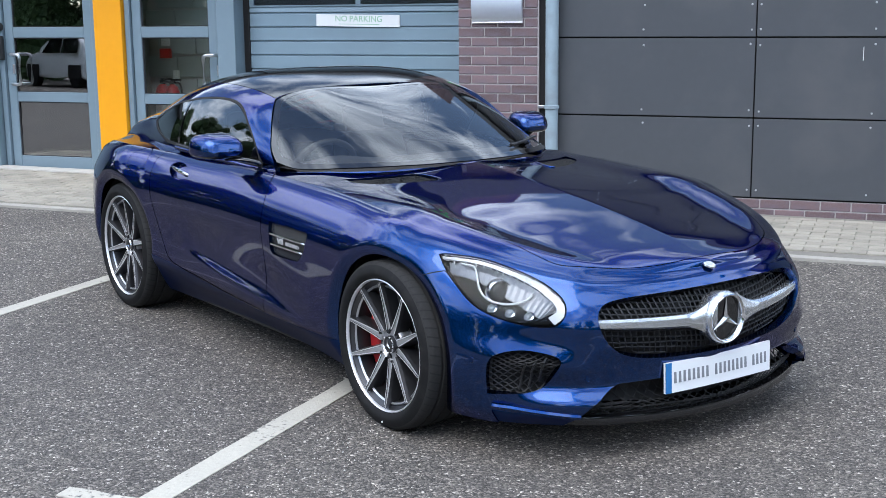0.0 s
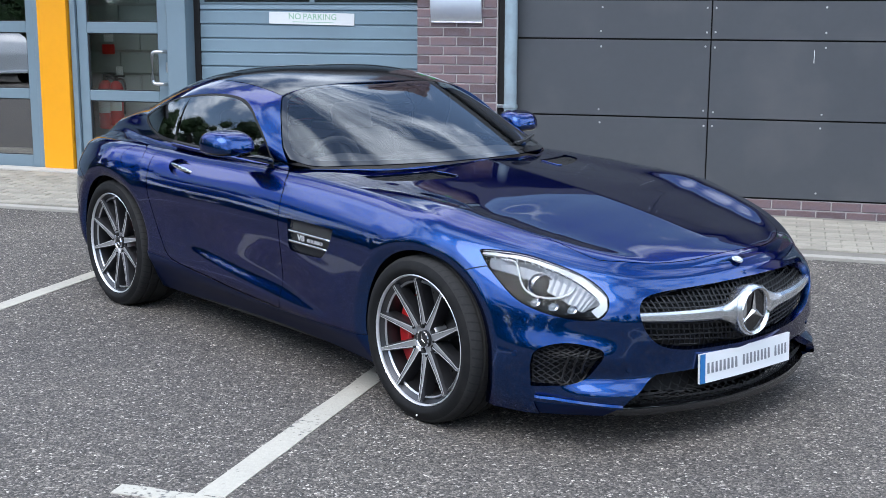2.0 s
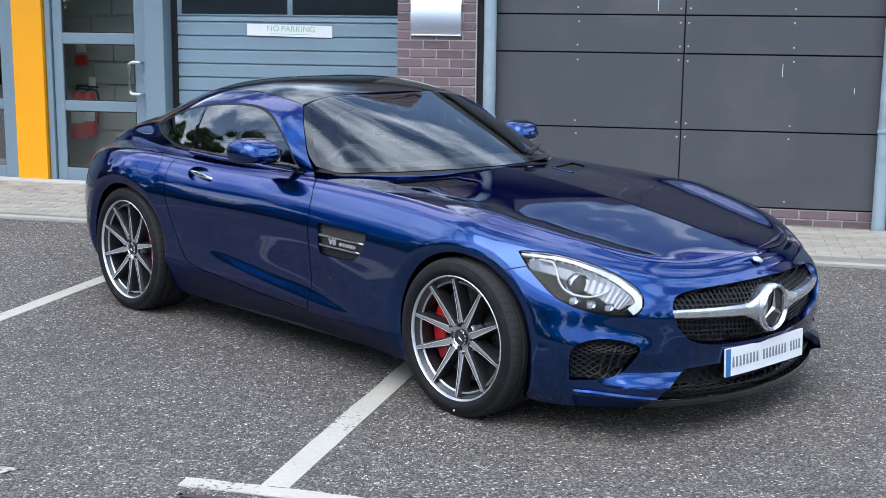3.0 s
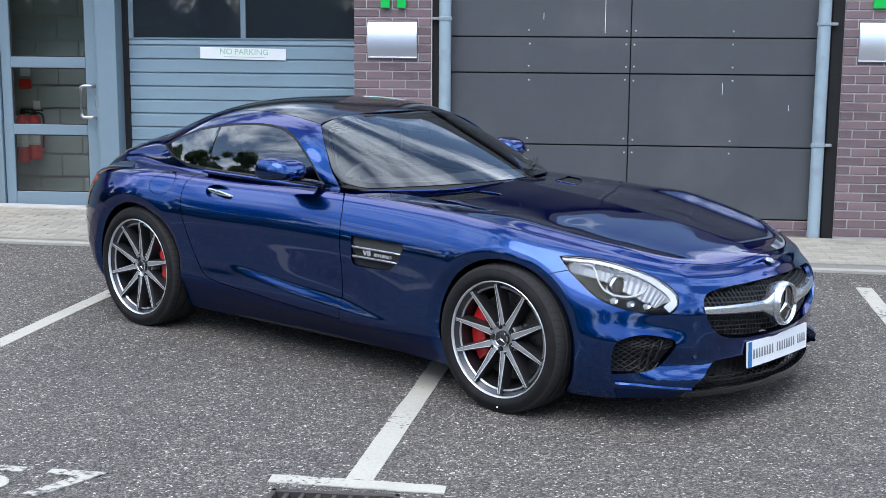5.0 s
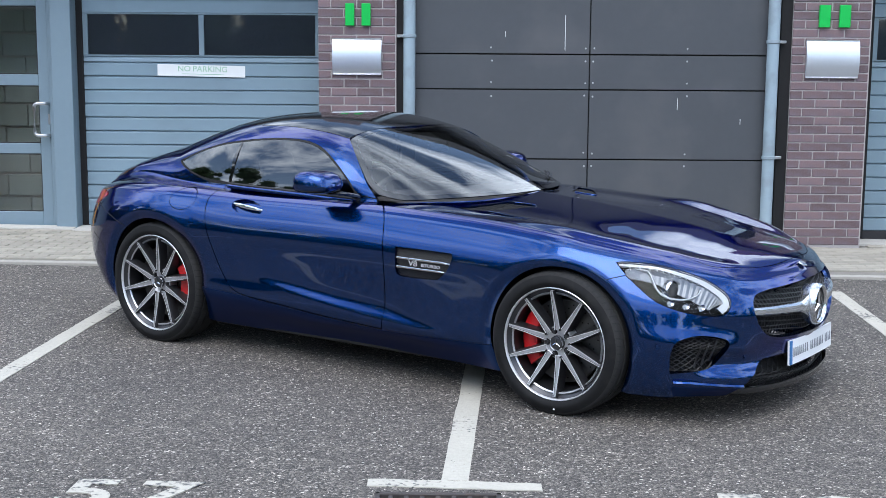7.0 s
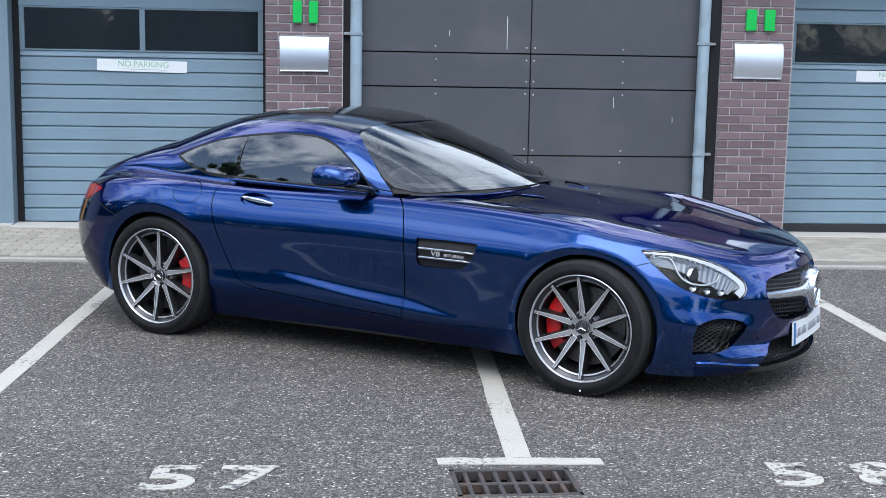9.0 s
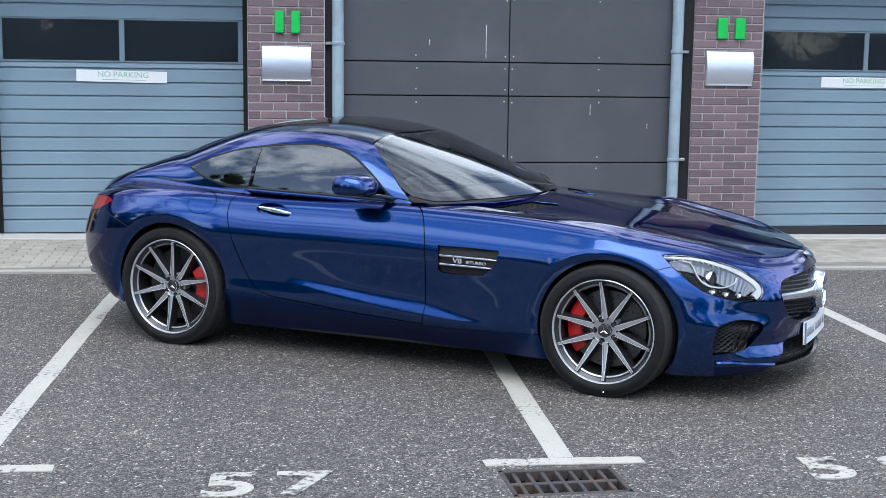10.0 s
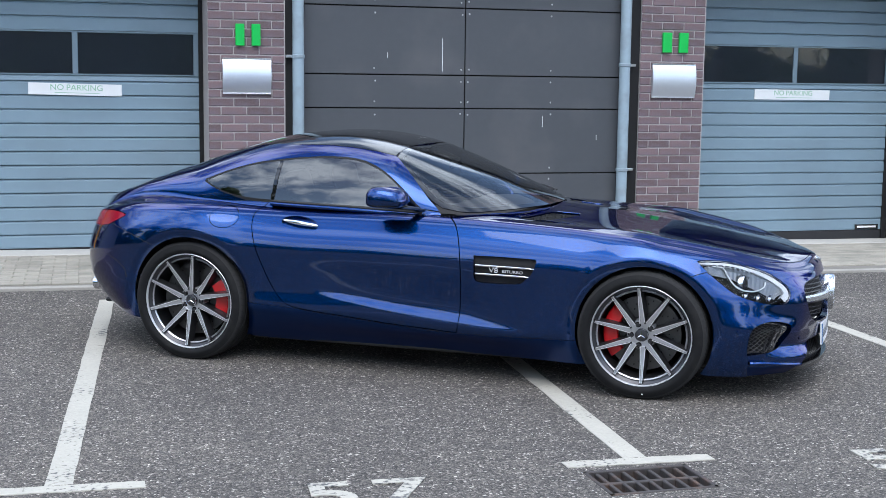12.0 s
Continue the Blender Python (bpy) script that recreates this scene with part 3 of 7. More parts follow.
def build_panels():
    """Dark cladding between the two drain pipes: large sheets with open joints and rivets."""
    w = thing("wall_panels", (0, 0, 0), "dark grey fibre cement cladding with open joints and rivets", "wall", kind="structure")
    part("backing", box(-2.96, 0.40, Y_PANEL + 0.03, Y_PANEL + 0.25, 0.0, TOP), "black", w)
    zs = (0.125, 0.740, 1.350, 1.655, 2.270, TOP)
    xs = (-2.945, -1.312, 0.385)
    for i in range(2):
        for j in range(len(zs) - 1):
            part("cladding_panel", box(xs[i] + 0.005, xs[i + 1] - 0.005, Y_PANEL, Y_PANEL + 0.012, zs[j] + 0.006, zs[j + 1] - 0.006, 0.0015), "panel", w)
    rng = random.Random(5)
    rivets = bmesh.new()
    for j in range(len(zs) - 1):
        for z in (zs[j] + 0.055, zs[j + 1] - 0.055):
            for x in (-2.17, -1.312 - 0.035, -1.312 + 0.035, -0.46):
                if zs[j + 1] - zs[j] < 0.2:
                    continue
                b = bmesh.new()
                bmesh.ops.create_uvsphere(b, u_segments=8, v_segments=4, radius=0.0085)
                merge(rivets, b, pose(x + rng.uniform(-0.006, 0.006), Y_PANEL, z + rng.uniform(-0.006, 0.006)) @ Matrix.Diagonal((1, 0.5, 1, 1)))
    part("rivets", rivets, "screw", w, smooth=40)
    # thin pale upright strips on the cladding
    for x, z, h in ((-1.53, 1.84, 0.30), (-0.535, 1.23, 0.10), (-2.05, 1.83, 0.05), (0.02, 1.08, 0.05)):
        part("scratch", box(x - 0.0022, x + 0.0022, Y_PANEL - 0.0015, Y_PANEL + 0.004, z - h / 2, z + h / 2), "paper", w, "thin pale upright streak")
    return w


wall_panels = build_panels()


def brick_mesh(w, h=0.065, d=0.05):
    bm = box(-w / 2, w / 2, 0, d, -h / 2, h / 2, 0.004)
    me = bpy.data.meshes.new("brick")
    bm.to_mesh(me)
    bm.free()
    me.materials.append(M["brick"])
    return me


FULL, HALF = brick_mesh(0.215), brick_mesh(0.1025)


def brick_field(parent, x0, x1, z0, z1, y):
    """Stretcher bond on one face. face 0 looks to the yard; 1 is the return on the right."""
    n = max(1, round((z1 - z0) / 0.0755))
    for k in range(n):
        z = z0 + (k + 0.5) * 0.0755
        x = x0
        row = [HALF] if k % 2 else []
        units = round((x1 - x0) / 0.1125)
        used = len(row)
        while used + 2 <= units:
            row.append(FULL)
            used += 2
        if used < units:
            row.append(HALF)
        for me in row:
            w = 0.225 if me is FULL else 0.1125
            b = new("brick", me)
            b.parent = parent
            b.matrix_basis = pose(x + w / 2, y + 0.0015 * math.sin(k * 7.1 + x * 31), z, 0, 0, 0)
            x += w


def build_pillar(name, x0, x1, label):
    p = thing(name, (0, 0, 0), label, "pillar", kind="structure")
    part("mortar", box(x0 + 0.004, x1 - 0.004, Y_BRICK + 0.007, Y_BACK + 0.3, -0.1, TOP), "mortar", p)
    return p


pillar_a = build_pillar("wall_pillar_1", -3.680, -2.995, "brown-red brick pillar with pale mortar between doors")
pillar_b = build_pillar("wall_pillar_2", 0.425, 1.110, "brown-red brick pillar with pale mortar between doors")
# solid black blocks: the shade of the recesses beside the pipes, as colour
side_a = tagged(obj("wall_return_1", box(-2.998, -2.90, Y_BRICK + 0.03, Y_BACK, -0.1, TOP), "black"), "solid black block painted for the shaded recess beside the drain pipe", "wall", kind="structure")
side_b = tagged(obj("wall_return_2", box(0.335, 0.428, Y_BRICK + 0.03, Y_BACK, -0.1, TOP), "black"), "solid black block painted for the shaded recess beside the drain pipe", "wall", kind="structure")
base_course = thing("wall_base", (0, 0, 0), "red-brown brick plinth under the cladding", "wall", kind="structure")
part("mortar", box(-2.94, 0.34, Y_PANEL + 0.012, Y_PANEL + 0.2, -0.15, 0.117), "mortar", base_course)


def build_pipe(name, x):
    p = thing(name, (x, Y_BRICK - 0.01, fall(x, 9.6)), "grey-blue round drain pipe with wall brackets", "drain pipe", "drain pipes")
    part("pipe", tube([(0, 0, 0.0), (0, 0, 1.0), (0, 0, TOP)], 0.052, 20), "pipe", p, smooth=40)
    for z in (0.80, 1.80, 2.9):
        part("collar", lathe([(0.0535, -0.016), (0.060, -0.012), (0.060, 0.012), (0.0535, 0.016)], "z", 20), "pipe", p, smooth=40).location.z = z
        part("bracket", box(-0.11 if x < -1 else 0.03, -0.03 if x < -1 else 0.11, -0.012, 0.03, z - 0.012, z + 0.012, 0.003), "steel", p)
    return p


build_pipe("drain_pipe", -2.885)
build_pipe("drain_pipe", 0.262)


def build_sign(x0, x1, z0, z1, n):
    s = thing("sign_plate", ((x0 + x1) / 2, Y_BRICK, z0), "blank silver metal sign plate on the brick pillar", "sign", "sign plates")
    w, h = (x1 - x0) / 2, z1 - z0
    bow = bmesh.new()
    n = 14
    line = [(-0.012 - 0.030 * math.sin(math.pi * k / n) ** 0.8, h * k / n) for k in range(n + 1)]
    rows = [[bow.verts.new((x, y, z)) for x in (-w, w)] for y, z in line] + [[bow.verts.new((x, -0.004, z)) for x in (-w, w)] for z in (h, 0)]
    for a, b in zip(rows, rows[1:] + rows[:1]):
        bow.faces.new((a[0], a[1], b[1], b[0]))
    bow.faces.new([r[0] for r in rows])
    bow.faces.new([r[1] for r in rows])
    part("plate", bow, "sign", s, smooth=35)
    part("lip", box(-w, w, -0.020, -0.004, -0.010, -0.001, 0.002), "steel", s)
    part("lip", box(-w, w, -0.020, -0.004, h + 0.001, h + 0.010, 0.002), "steel", s)
    return s


build_sign(-3.553, -3.128, 1.475, 1.772, 0)
build_sign(0.548, 1.005, 1.475, 1.785, 1)


def build_number(x, z, wide):
    """A unit number's place on the pillar, as plain green bars."""
    s = thing("unit_marker", (x, Y_BRICK, z), "raised bright green marker bars fixed above the sign plate", "sign", "unit markers")
    for i in (-1, 1):
        c = i * wide * 0.27
        part("marker_bar", box(c - wide * 0.15, c + wide * 0.15, -0.032, -0.004, 0.0, 0.19, 0.004), "green", s)
    return s


build_number(-3.33, 1.888, 0.26)
build_number(0.778, 1.900, 0.32)


# ---- garage doors ----
def build_garage(name, x0, x1, sticker):
    d = thing(name, (0, 0, 0), "closed blue-grey ribbed sectional garage door with a window strip", "garage door", kind="structure")
    zb = fall((x0 + x1) / 2, 10.1)
    part("backing", box(x0, x1, Y_DOOR + 0.02, Y_DOOR + 0.05, zb, TOP), "shutter", d)
    ribs = [(0.067, 0.190)] + [(0.190 + 0.1247 * k, 0.190 + 0.1247 * (k + 1)) for k in range(11)] + [(1.562, 1.615)]
    for a, b in ribs + [(2.005 + 0.1247 * k, 2.005 + 0.1247 * (k + 1)) for k in range(11)]:
        # each rib leans: proud at its lower edge, with a dark groove above
        part("door_slat", prism_x([(Y_DOOR + 0.02, a + 0.002), (Y_DOOR - 0.004, a + 0.005), (Y_DOOR + 0.001, b - 0.017), (Y_DOOR + 0.012, b - 0.0035), (Y_DOOR + 0.02, b - 0.0035)], x0, x1), "shutter", d)
    w = part("window_strip", box(x0, x1, Y_DOOR - 0.002, Y_DOOR + 0.019, 1.615, 1.628, 0.002), "frame", d)
    part("window_strip", box(x0, x1, Y_DOOR - 0.002, Y_DOOR + 0.019, 1.992, 2.006, 0.002), "frame", d)
    xm = (x0 + x1) / 2
    for a, b in ((x0, x0 + 0.045), (xm - 0.024, xm + 0.024), (x1 - 0.045, x1)):
        part("mullion", box(a, b, Y_DOOR - 0.003, Y_DOOR + 0.0185, 1.6285, 1.9915, 0.002), "frame", d)
    for a, b in ((x0 + 0.045, xm - 0.024), (xm + 0.024, x1 - 0.045)):
        part("window_pane", box(a + 0.001, b - 0.001, Y_DOOR + 0.008, Y_DOOR + 0.012, 1.629, 1.991), "pane_garage", d, "dark glossy window pane")
    # opaque grey sheet close behind the panes, painted as the room's dimness
    part("window_void", box(x0 + 0.05, x1 - 0.05, Y_DOOR + 0.0135, Y_DOOR + 0.0185, 1.63, 1.99), "dark_room", d)
    part("bottom_seal", box(x0, x1, Y_DOOR - 0.004, Y_DOOR + 0.03, zb + 0.012, 0.064, 0.004), "rubber", d)
    if sticker:
        part("sticker", box(x1 - 0.32, x1 - 0.035, Y_DOOR - 0.009, Y_DOOR - 0.0065, 0.075, 0.125), "gloss_black", d, "small dark maker's sticker with unreadable pale marks")
        part("sticker_mark", box(x1 - 0.295, x1 - 0.06, Y_DOOR - 0.012, Y_DOOR - 0.0095, 0.090, 0.110), "paper", d)
    part("jamb", box(x0 - 0.055, x0, Y_DOOR - 0.02, Y_DOOR + 0.06, zb, TOP, 0.003), "black", d)
    part("jamb", box(x1, x1 + 0.055, Y_DOOR - 0.02, Y_DOOR + 0.06, zb, TOP, 0.003), "black", d)
    return d


def prism_x(outline, x0, x1):
    bm = bmesh.new()
    a = [bm.verts.new((x0, y, z)) for y, z in outline]
    b = [bm.verts.new((x1, y, z)) for y, z in outline]
    bm.faces.new(a)
    bm.faces.new(b[::-1])
    n = len(outline)
    for i in range(n):
        bm.faces.new((a[i], a[(i + 1) % n], b[(i + 1) % n], b[i]))
    return bm


build_garage("door_1", -5.875, -3.715, False)
build_garage("door_2", 1.29, 3.55, True)


def build_notice(x, z, w, tilt):
    s = thing("no_parking_notice", pose(x, Y_DOOR - 0.006, z, 0, tilt, 0), "white laminated paper notice with green print taped on the garage door", "notice", "no parking notices")
    bm = box(-w / 2, w / 2, -0.004, 0.0, -0.052, 0.052)
    part("sheet", bm, "paper", s)
    for word, at_x in (("NO", -0.157), ("PARKING", 0.080)):
        lettering(word, 0.072, 0.0006, pose(at_x, -0.0050, 0.014, 90, 0, 0), "ink", s, "lettering", 1.05)
    part("print_bar", box(-w * 0.22, w * 0.26, -0.0052, -0.0043, -0.033, -0.029), "ink", s, "small unreadable line of green print")
    return s


build_notice(-4.800, 1.488, 0.80, 1.0)
build_notice(2.395, 1.505, 0.88, 0.2)

# ---- entrance doors, left of the garage ----
wall_piece("wall_column_1", -6.115, -5.93, 9.96, Y_BACK, -0.05, TOP, "frame", "blue-grey metal column between doors")
wall_piece("wall_column_2", -7.47, -7.165, 10.02, Y_BACK, 0.02, TOP, "orange", "bright yellow-orange panel between two glass doors")
wall_piece("wall_column_3", -9.9, -8.63, 9.98, Y_BACK, -0.05, TOP, "frame", "blue-grey metal wall panel beside the door")


def build_glass_door(name, x0, x1, handle_at, glass):
    """A glazed aluminium door with three panes in a fixed frame."""
    d = thing(name, (0, 0, 0), "closed blue-grey aluminium door with three glass panes", "door", kind="structure")
    y = Y_FRAME
    for a, b in ((x0, x0 + 0.055), (x1 - 0.055, x1)):
        part("door_frame", box(a, b, y - 0.03, y + 0.08, 0.03, TOP, 0.004), "frame", d)
    sx0, sx1 = x0 + 0.062, x1 - 0.062
    for a, b in ((sx0, sx0 + 0.095), (sx1 - 0.095, sx1)):
        part("stile", box(a, b, y, y + 0.05, 0.06, 2.2, 0.004), "frame", d)
    gx0, gx1 = sx0 + 0.096, sx1 - 0.096
    for a, b in ((0.06, 0.19), (0.725, 0.82), (1.345, 1.445), (2.06, 2.2)):
        part("rail", box(gx0, gx1, y + 0.001, y + 0.049, a, b, 0.004), "frame", d)
    for a, b in ((0.191, 0.724), (0.821, 1.344), (1.446, 2.059)):
        glazing = box(gx0, gx1, y + 0.022, y + 0.028, a, b)
        for q in glazing.verts:                        # the panes lean back a little
            q.co.y += 0.0150 * (q.co.z - (a + b) / 2)
        part("pane", glazing, glass, d).visible_shadow = False
        for c in ((gx0, gx1, a, a + 0.008), (gx0, gx1, b - 0.008, b), (gx0, gx0 + 0.008, a + 0.008, b - 0.008), (gx1 - 0.008, gx1, a + 0.008, b - 0.008)):
            part("gasket", box(c[0], c[1], y + 0.012, y + 0.021, c[2], c[3]), "rubber", d)
    s = 1 if handle_at > (x0 + x1) / 2 else -1
    bends = []                                          # a D-shaped bow with round corners, standing off the stile
    for z, turn in ((0.895, -1), (1.185, 1)):
        arc = [(handle_at - s * (0.085 + 0.035 * math.sin(a)), y - 0.068, z - turn * 0.035 * (1 - math.cos(a))) for a in np.linspace(0, math.pi / 2, 6)]
        leg = [(handle_at, y, z), (handle_at - s * 0.004, y - 0.045, z), (handle_at - s * 0.022, y - 0.066, z)]
        bends.append(leg + arc)
    part("handle", tube(bends[0] + bends[1][::-1], 0.0155, 12), "steel", d, "brushed steel bow handle", 50)
    part("lock_plate", box(handle_at - 0.016, handle_at + 0.016, y - 0.006, y, 0.995, 1.09, 0.003), "steel", d)
    part("top_light", box(x0 + 0.055, x1 - 0.055, y + 0.02, y + 0.03, 2.26, TOP), "pane", d)
    part("head", box(x0 + 0.055, x1 - 0.055, y, y + 0.05, 2.205, 2.26, 0.004), "frame", d)
    part("threshold", box(x0, x1, y - 0.06, y + 0.06, 0.0, 0.055, 0.006), "frame", d)
    return d


build_glass_door("door_3", -8.62, -7.48, -8.475, "pane_coated")
build_glass_door("door_4", -7.155, -6.12, -6.185, "pane")
box_call = thing("door_entry_panel", (-8.635, 10.065, 1.13), "dark wall-mounted door entry keypad on the door frame", "intercom")
part("housing", box(0, 0.085, -0.045, 0, 0, 0.235, 0.008), "plastic", box_call)
part("screen", box(0.018, 0.067, -0.048, -0.0455, 0.15, 0.21, 0.002), "screw", box_call)
part("keys", box(0.02, 0.065, -0.048, -0.0455, 0.03, 0.13, 0.002), "rubber", box_call)
part("reader", lathe([(0, -0.035), (0.04, -0.032), (0.045, 0)], "y", 16), "plastic", box_call, smooth=40).location = (0.04, 0, 0.32)

# rooms behind the glass
room = thing("wall_lobby", (0, 0, 0), "pale blockwork lobby behind the glass doors", "wall", kind="structure")
part("side_wall", box(-9.2, -5.95, 13.2, 13.4, 0, 3.0), "inside", room)
part("floor_slab", box(-9.2, -5.95, 10.18, 13.2, -0.1, 0.055), "dark_room", room)
part("lobby_ceiling", box(-9.2, -5.95, 10.2, 13.2, 2.9, 3.0), "dark_room", room)
part("partition", box(-9.3, -9.2, 10.2, 13.2, 0, 3.0), "inside", room)
part("partition", box(-7.5, -7.4, 10.32, 13.2, 0.056, 2.899), "dark_room", room)
bm_block = box(-0.215, 0.215, 0, 0.02, -0.1025, 0.1025, 0.005)
block_me = bpy.data.meshes.new("block")
bm_block.to_mesh(block_me)
bm_block.free()
block_me.materials.append(M["inside"])
part("block_wall", box(-7.39, -5.95, 10.815, 10.90, 0.056, 2.899), "mortar", room)
for k in range(9):
    for i in range(4):
        bx = -7.28 + i * 0.44 + (0.22 if k % 2 else 0)
        if bx > -6.05:
            continue
        b = new("block", block_me)
        b.parent = room
        b.matrix_basis = pose(bx, 10.79, 0.143 + 0.225 * k)


def build_extinguisher(x, y, z, s):
    e = thing("fire_extinguisher", pose(x, y, z) @ Matrix.Scale(s, 4), "red fire extinguisher hung on the lobby wall", "extinguisher", "fire extinguishers")
    part("cylinder", lathe([(0, 0), (0.07, 0), (0.078, 0.02), (0.078, 0.40), (0.06, 0.46), (0.025, 0.49), (0, 0.49)], "z", 24), "red", e, smooth=40)
    part("bracket", box(-0.03, 0.03, 0.06, 0.10, 0.25, 0.29), "black", e)
    part("label", lathe([(0.0785, 0.16), (0.0792, 0.16), (0.0792, 0.30), (0.0785, 0.30)], "z", 12, (0.55, 0.95)), "paper", e)
    part("valve", box(-0.02, 0.02, -0.02, 0.02, 0.485, 0.53, 0.004), "black", e)
    part("lever", box(-0.02, 0.11, -0.012, 0.012, 0.53, 0.55, 0.004), "black", e)
    part("hose", tube(rounded([(0.02, 0, 0.51), (0.09, 0, 0.50), (0.115, 0, 0.40), (0.10, 0, 0.22), (0.095, 0, 0.12)], 5, False), 0.011, 8), "black", e, smooth=50)
    return e


build_extinguisher(-7.18, 10.69, 0.405, 0.96)
build_extinguisher(-7.07, 10.70, 0.44, 0.88)
notice = thing("wall_notice", (-7.23, 10.79, 1.125), "small red box under a white safety notice on the lobby wall", "notice")
part("board", box(0, 0.11, -0.05, 0.005, 0, 0.095, 0.004), "red", notice)
part("sheet", box(0.0, 0.10, -0.008, 0.005, 0.12, 0.24), "paper", notice)
part("sheet", box(0.12, 0.19, -0.008, 0.005, -0.24, -0.12), "paper", notice)

# the block above and behind, closing the place
wall_piece("wall_lintel", -9.9, 6.0, 10.42, 10.6, 2.95, TOP - 0.01, "panel", "dark wall above the doors")
wall_piece("wall_back", -9.9, 8.0, 13.5, 13.7, 0, TOP, "dark_room", "plain rear wall")
wall_piece("wall_far_right", 3.66, 9.0, Y_BRICK, 9.9, -0.1, TOP, "mortar", "brick wall further along")
wall_piece("wall_far_left", -14.0, -9.905, 9.98, 10.3, -0.1, TOP, "frame", "blue-grey wall further along")
tagged(obj("roof", box(-14, 9, 9.5, 13.7, TOP + 0.002, TOP + 0.2), "panel"), "flat roof edge", "roof", kind="structure")

# thresholds and edging
def strip(name, x0, x1, ya, yb, yc, yd, z_up, mat, label):
    """A low strip along the building that follows the ground's fall: from (x0, ya..yb) to (x1, yc..yd)."""
    bm = bmesh.new()
    n = 30
    rows = []
    for i in range(n + 1):
        t = i / n
        x = x0 + (x1 - x0) * t
        y0, y1 = ya + (yc - ya) * t, yb + (yd - yb) * t
        rows.append([bm.verts.new((x, y, fall(x, y) + z)) for y, z in ((y0, -0.05), (y0, z_up - 0.004), (y0 + 0.004, z_up), (y1 - 0.004, z_up), (y1, -0.05))])
    for a, b in zip(rows, rows[1:]):
        for k in range(4):
            bm.faces.new((a[k], a[k + 1], b[k + 1], b[k]))
    return tagged(obj(name, bm, mat), label, "kerb", kind="structure")


KERB_L, KERB_R = 8.16, 7.88        # the paving's edge at x = -9.5 and at x = 4.5


def kerb_y(x):
    return KERB_L + (KERB_R - KERB_L) * (x + 9.5) / 14.0


strip("kerb_edging", -9.5, 4.5, KERB_L, KERB_L + 0.085, KERB_R, KERB_R + 0.085, 0.022, "edging", "pale flush concrete edging between asphalt and paving")
strip("trim_threshold", -5.93, -3.685, 9.80, 10.14, 9.80, 10.14, 0.030, "stone", "pale stone threshold under the garage door")
strip("trim_threshold_right", 1.115, 3.65, 9.80, 10.14, 9.80, 10.14, 0.030, "stone", "pale stone threshold under the garage door")
strip("trim_threshold_left", -9.5, -5.935, 9.86, 10.04, 9.86, 10.04, 0.035, "stone", "pale stone threshold under the glass doors")

# ---- the car: x ahead, y to its left, z up, origin on the ground midway between the axles ----
CAR = pose(-2.620, 5.630, 0, 0, 0, -33.88)
car = thing("car", CAR, "metallic dark blue sports coupe with black roof and alloy wheels", "car")
AXLE_F, AXLE_R = 1.326, -1.256

# plan of the body at its widest, half, from the nose round the side to the tail
PLAN = [(2.245, 0), (2.215, 0.28), (2.130, 0.54), (2.035, 0.675), (1.885, 0.81), (1.71, 0.892), (1.50, 0.948), (1.315, 0.973), (1.0, 0.943), (0.5, 0.930),
        (0, 0.925), (-0.5, 0.928), (-0.9, 0.947), (-1.27, 0.978), (-1.65, 0.930), (-1.92, 0.81), (-2.11, 0.63), (-2.22, 0.37), (-2.26, 0)]
# how far the side lies inside that plan, from the sill (level 0) to the shoulder (level 1)
LEVELS = [0, 0.08, 0.17, 0.28, 0.42, 0.56, 0.70, 0.82, 0.91, 0.965, 1]
INSET_FRONT = {
    0: [0.02, 0.005, 0.03, 0.045, 0.035, 0.028, 0.030, 0.046, 0.07, 0.085, 0.11],
    2: [0.03, 0.0, -0.006, 0.034, 0.022, 0.015, 0.016, 0.040, 0.08, 0.10, 0.13],
    3: [0.04, 0.0, -0.010, 0.026, 0.000, 0.018, 0.023, 0.054, 0.09, 0.11, 0.14],
    4: [0.05, 0.022, 0.014, 0.006, -0.009, 0.012, 0.031, 0.068, 0.10, 0.12, 0.15],
    6: [0.06, 0.03, 0.01, 0.0, 0.0, 0.0, 0.01, 0.035, 0.07, 0.10, 0.14],
    7: [0.06, 0.03, 0.01, 0.0, 0.0, 0.0, 0.005, 0.025, 0.06, 0.09, 0.13],
    9: [0.125, 0.075, 0.014, 0.004, 0.006, 0.005, 0.0, 0.02, 0.055, 0.085, 0.125],
    10: [0.135, 0.085, 0.022, 0.004, 0.008, 0.007, 0.0, 0.018, 0.052, 0.083, 0.125],
}
INSET_REAR = {
    11: [0.135, 0.090, 0.036, 0.003, 0.012, 0.009, 0.0, 0.018, 0.052, 0.083, 0.125],
    12: [0.12, 0.075, 0.040, 0.004, 0.010, 0.008, 0.005, 0.02, 0.05, 0.08, 0.12],
    13: [0.06, 0.03, 0.01, 0.0, 0.0, 0.0, 0.0, 0.012, 0.04, 0.07, 0.115],
    14: [0.06, 0.03, 0.01, 0.0, 0.0, 0.0, 0.005, 0.025, 0.058, 0.085, 0.125],
    15: [0.10, 0.065, 0.040, 0.018, 0.008, 0.006, 0.018, 0.040, 0.066, 0.085, 0.112],
    18: [0.13, 0.08, 0.048, 0.024, 0.012, 0.012, 0.035, 0.055, 0.075, 0.085, 0.10],
}
SHOULDER = {0: 0.655, 2: 0.658, 4: 0.710, 6: 0.778, 7: 0.808, 8: 0.838, 9: 0.864, 10: 0.878, 12: 0.880, 13: 0.890, 14: 0.878, 15: 0.843, 16: 0.815, 18: 0.790}
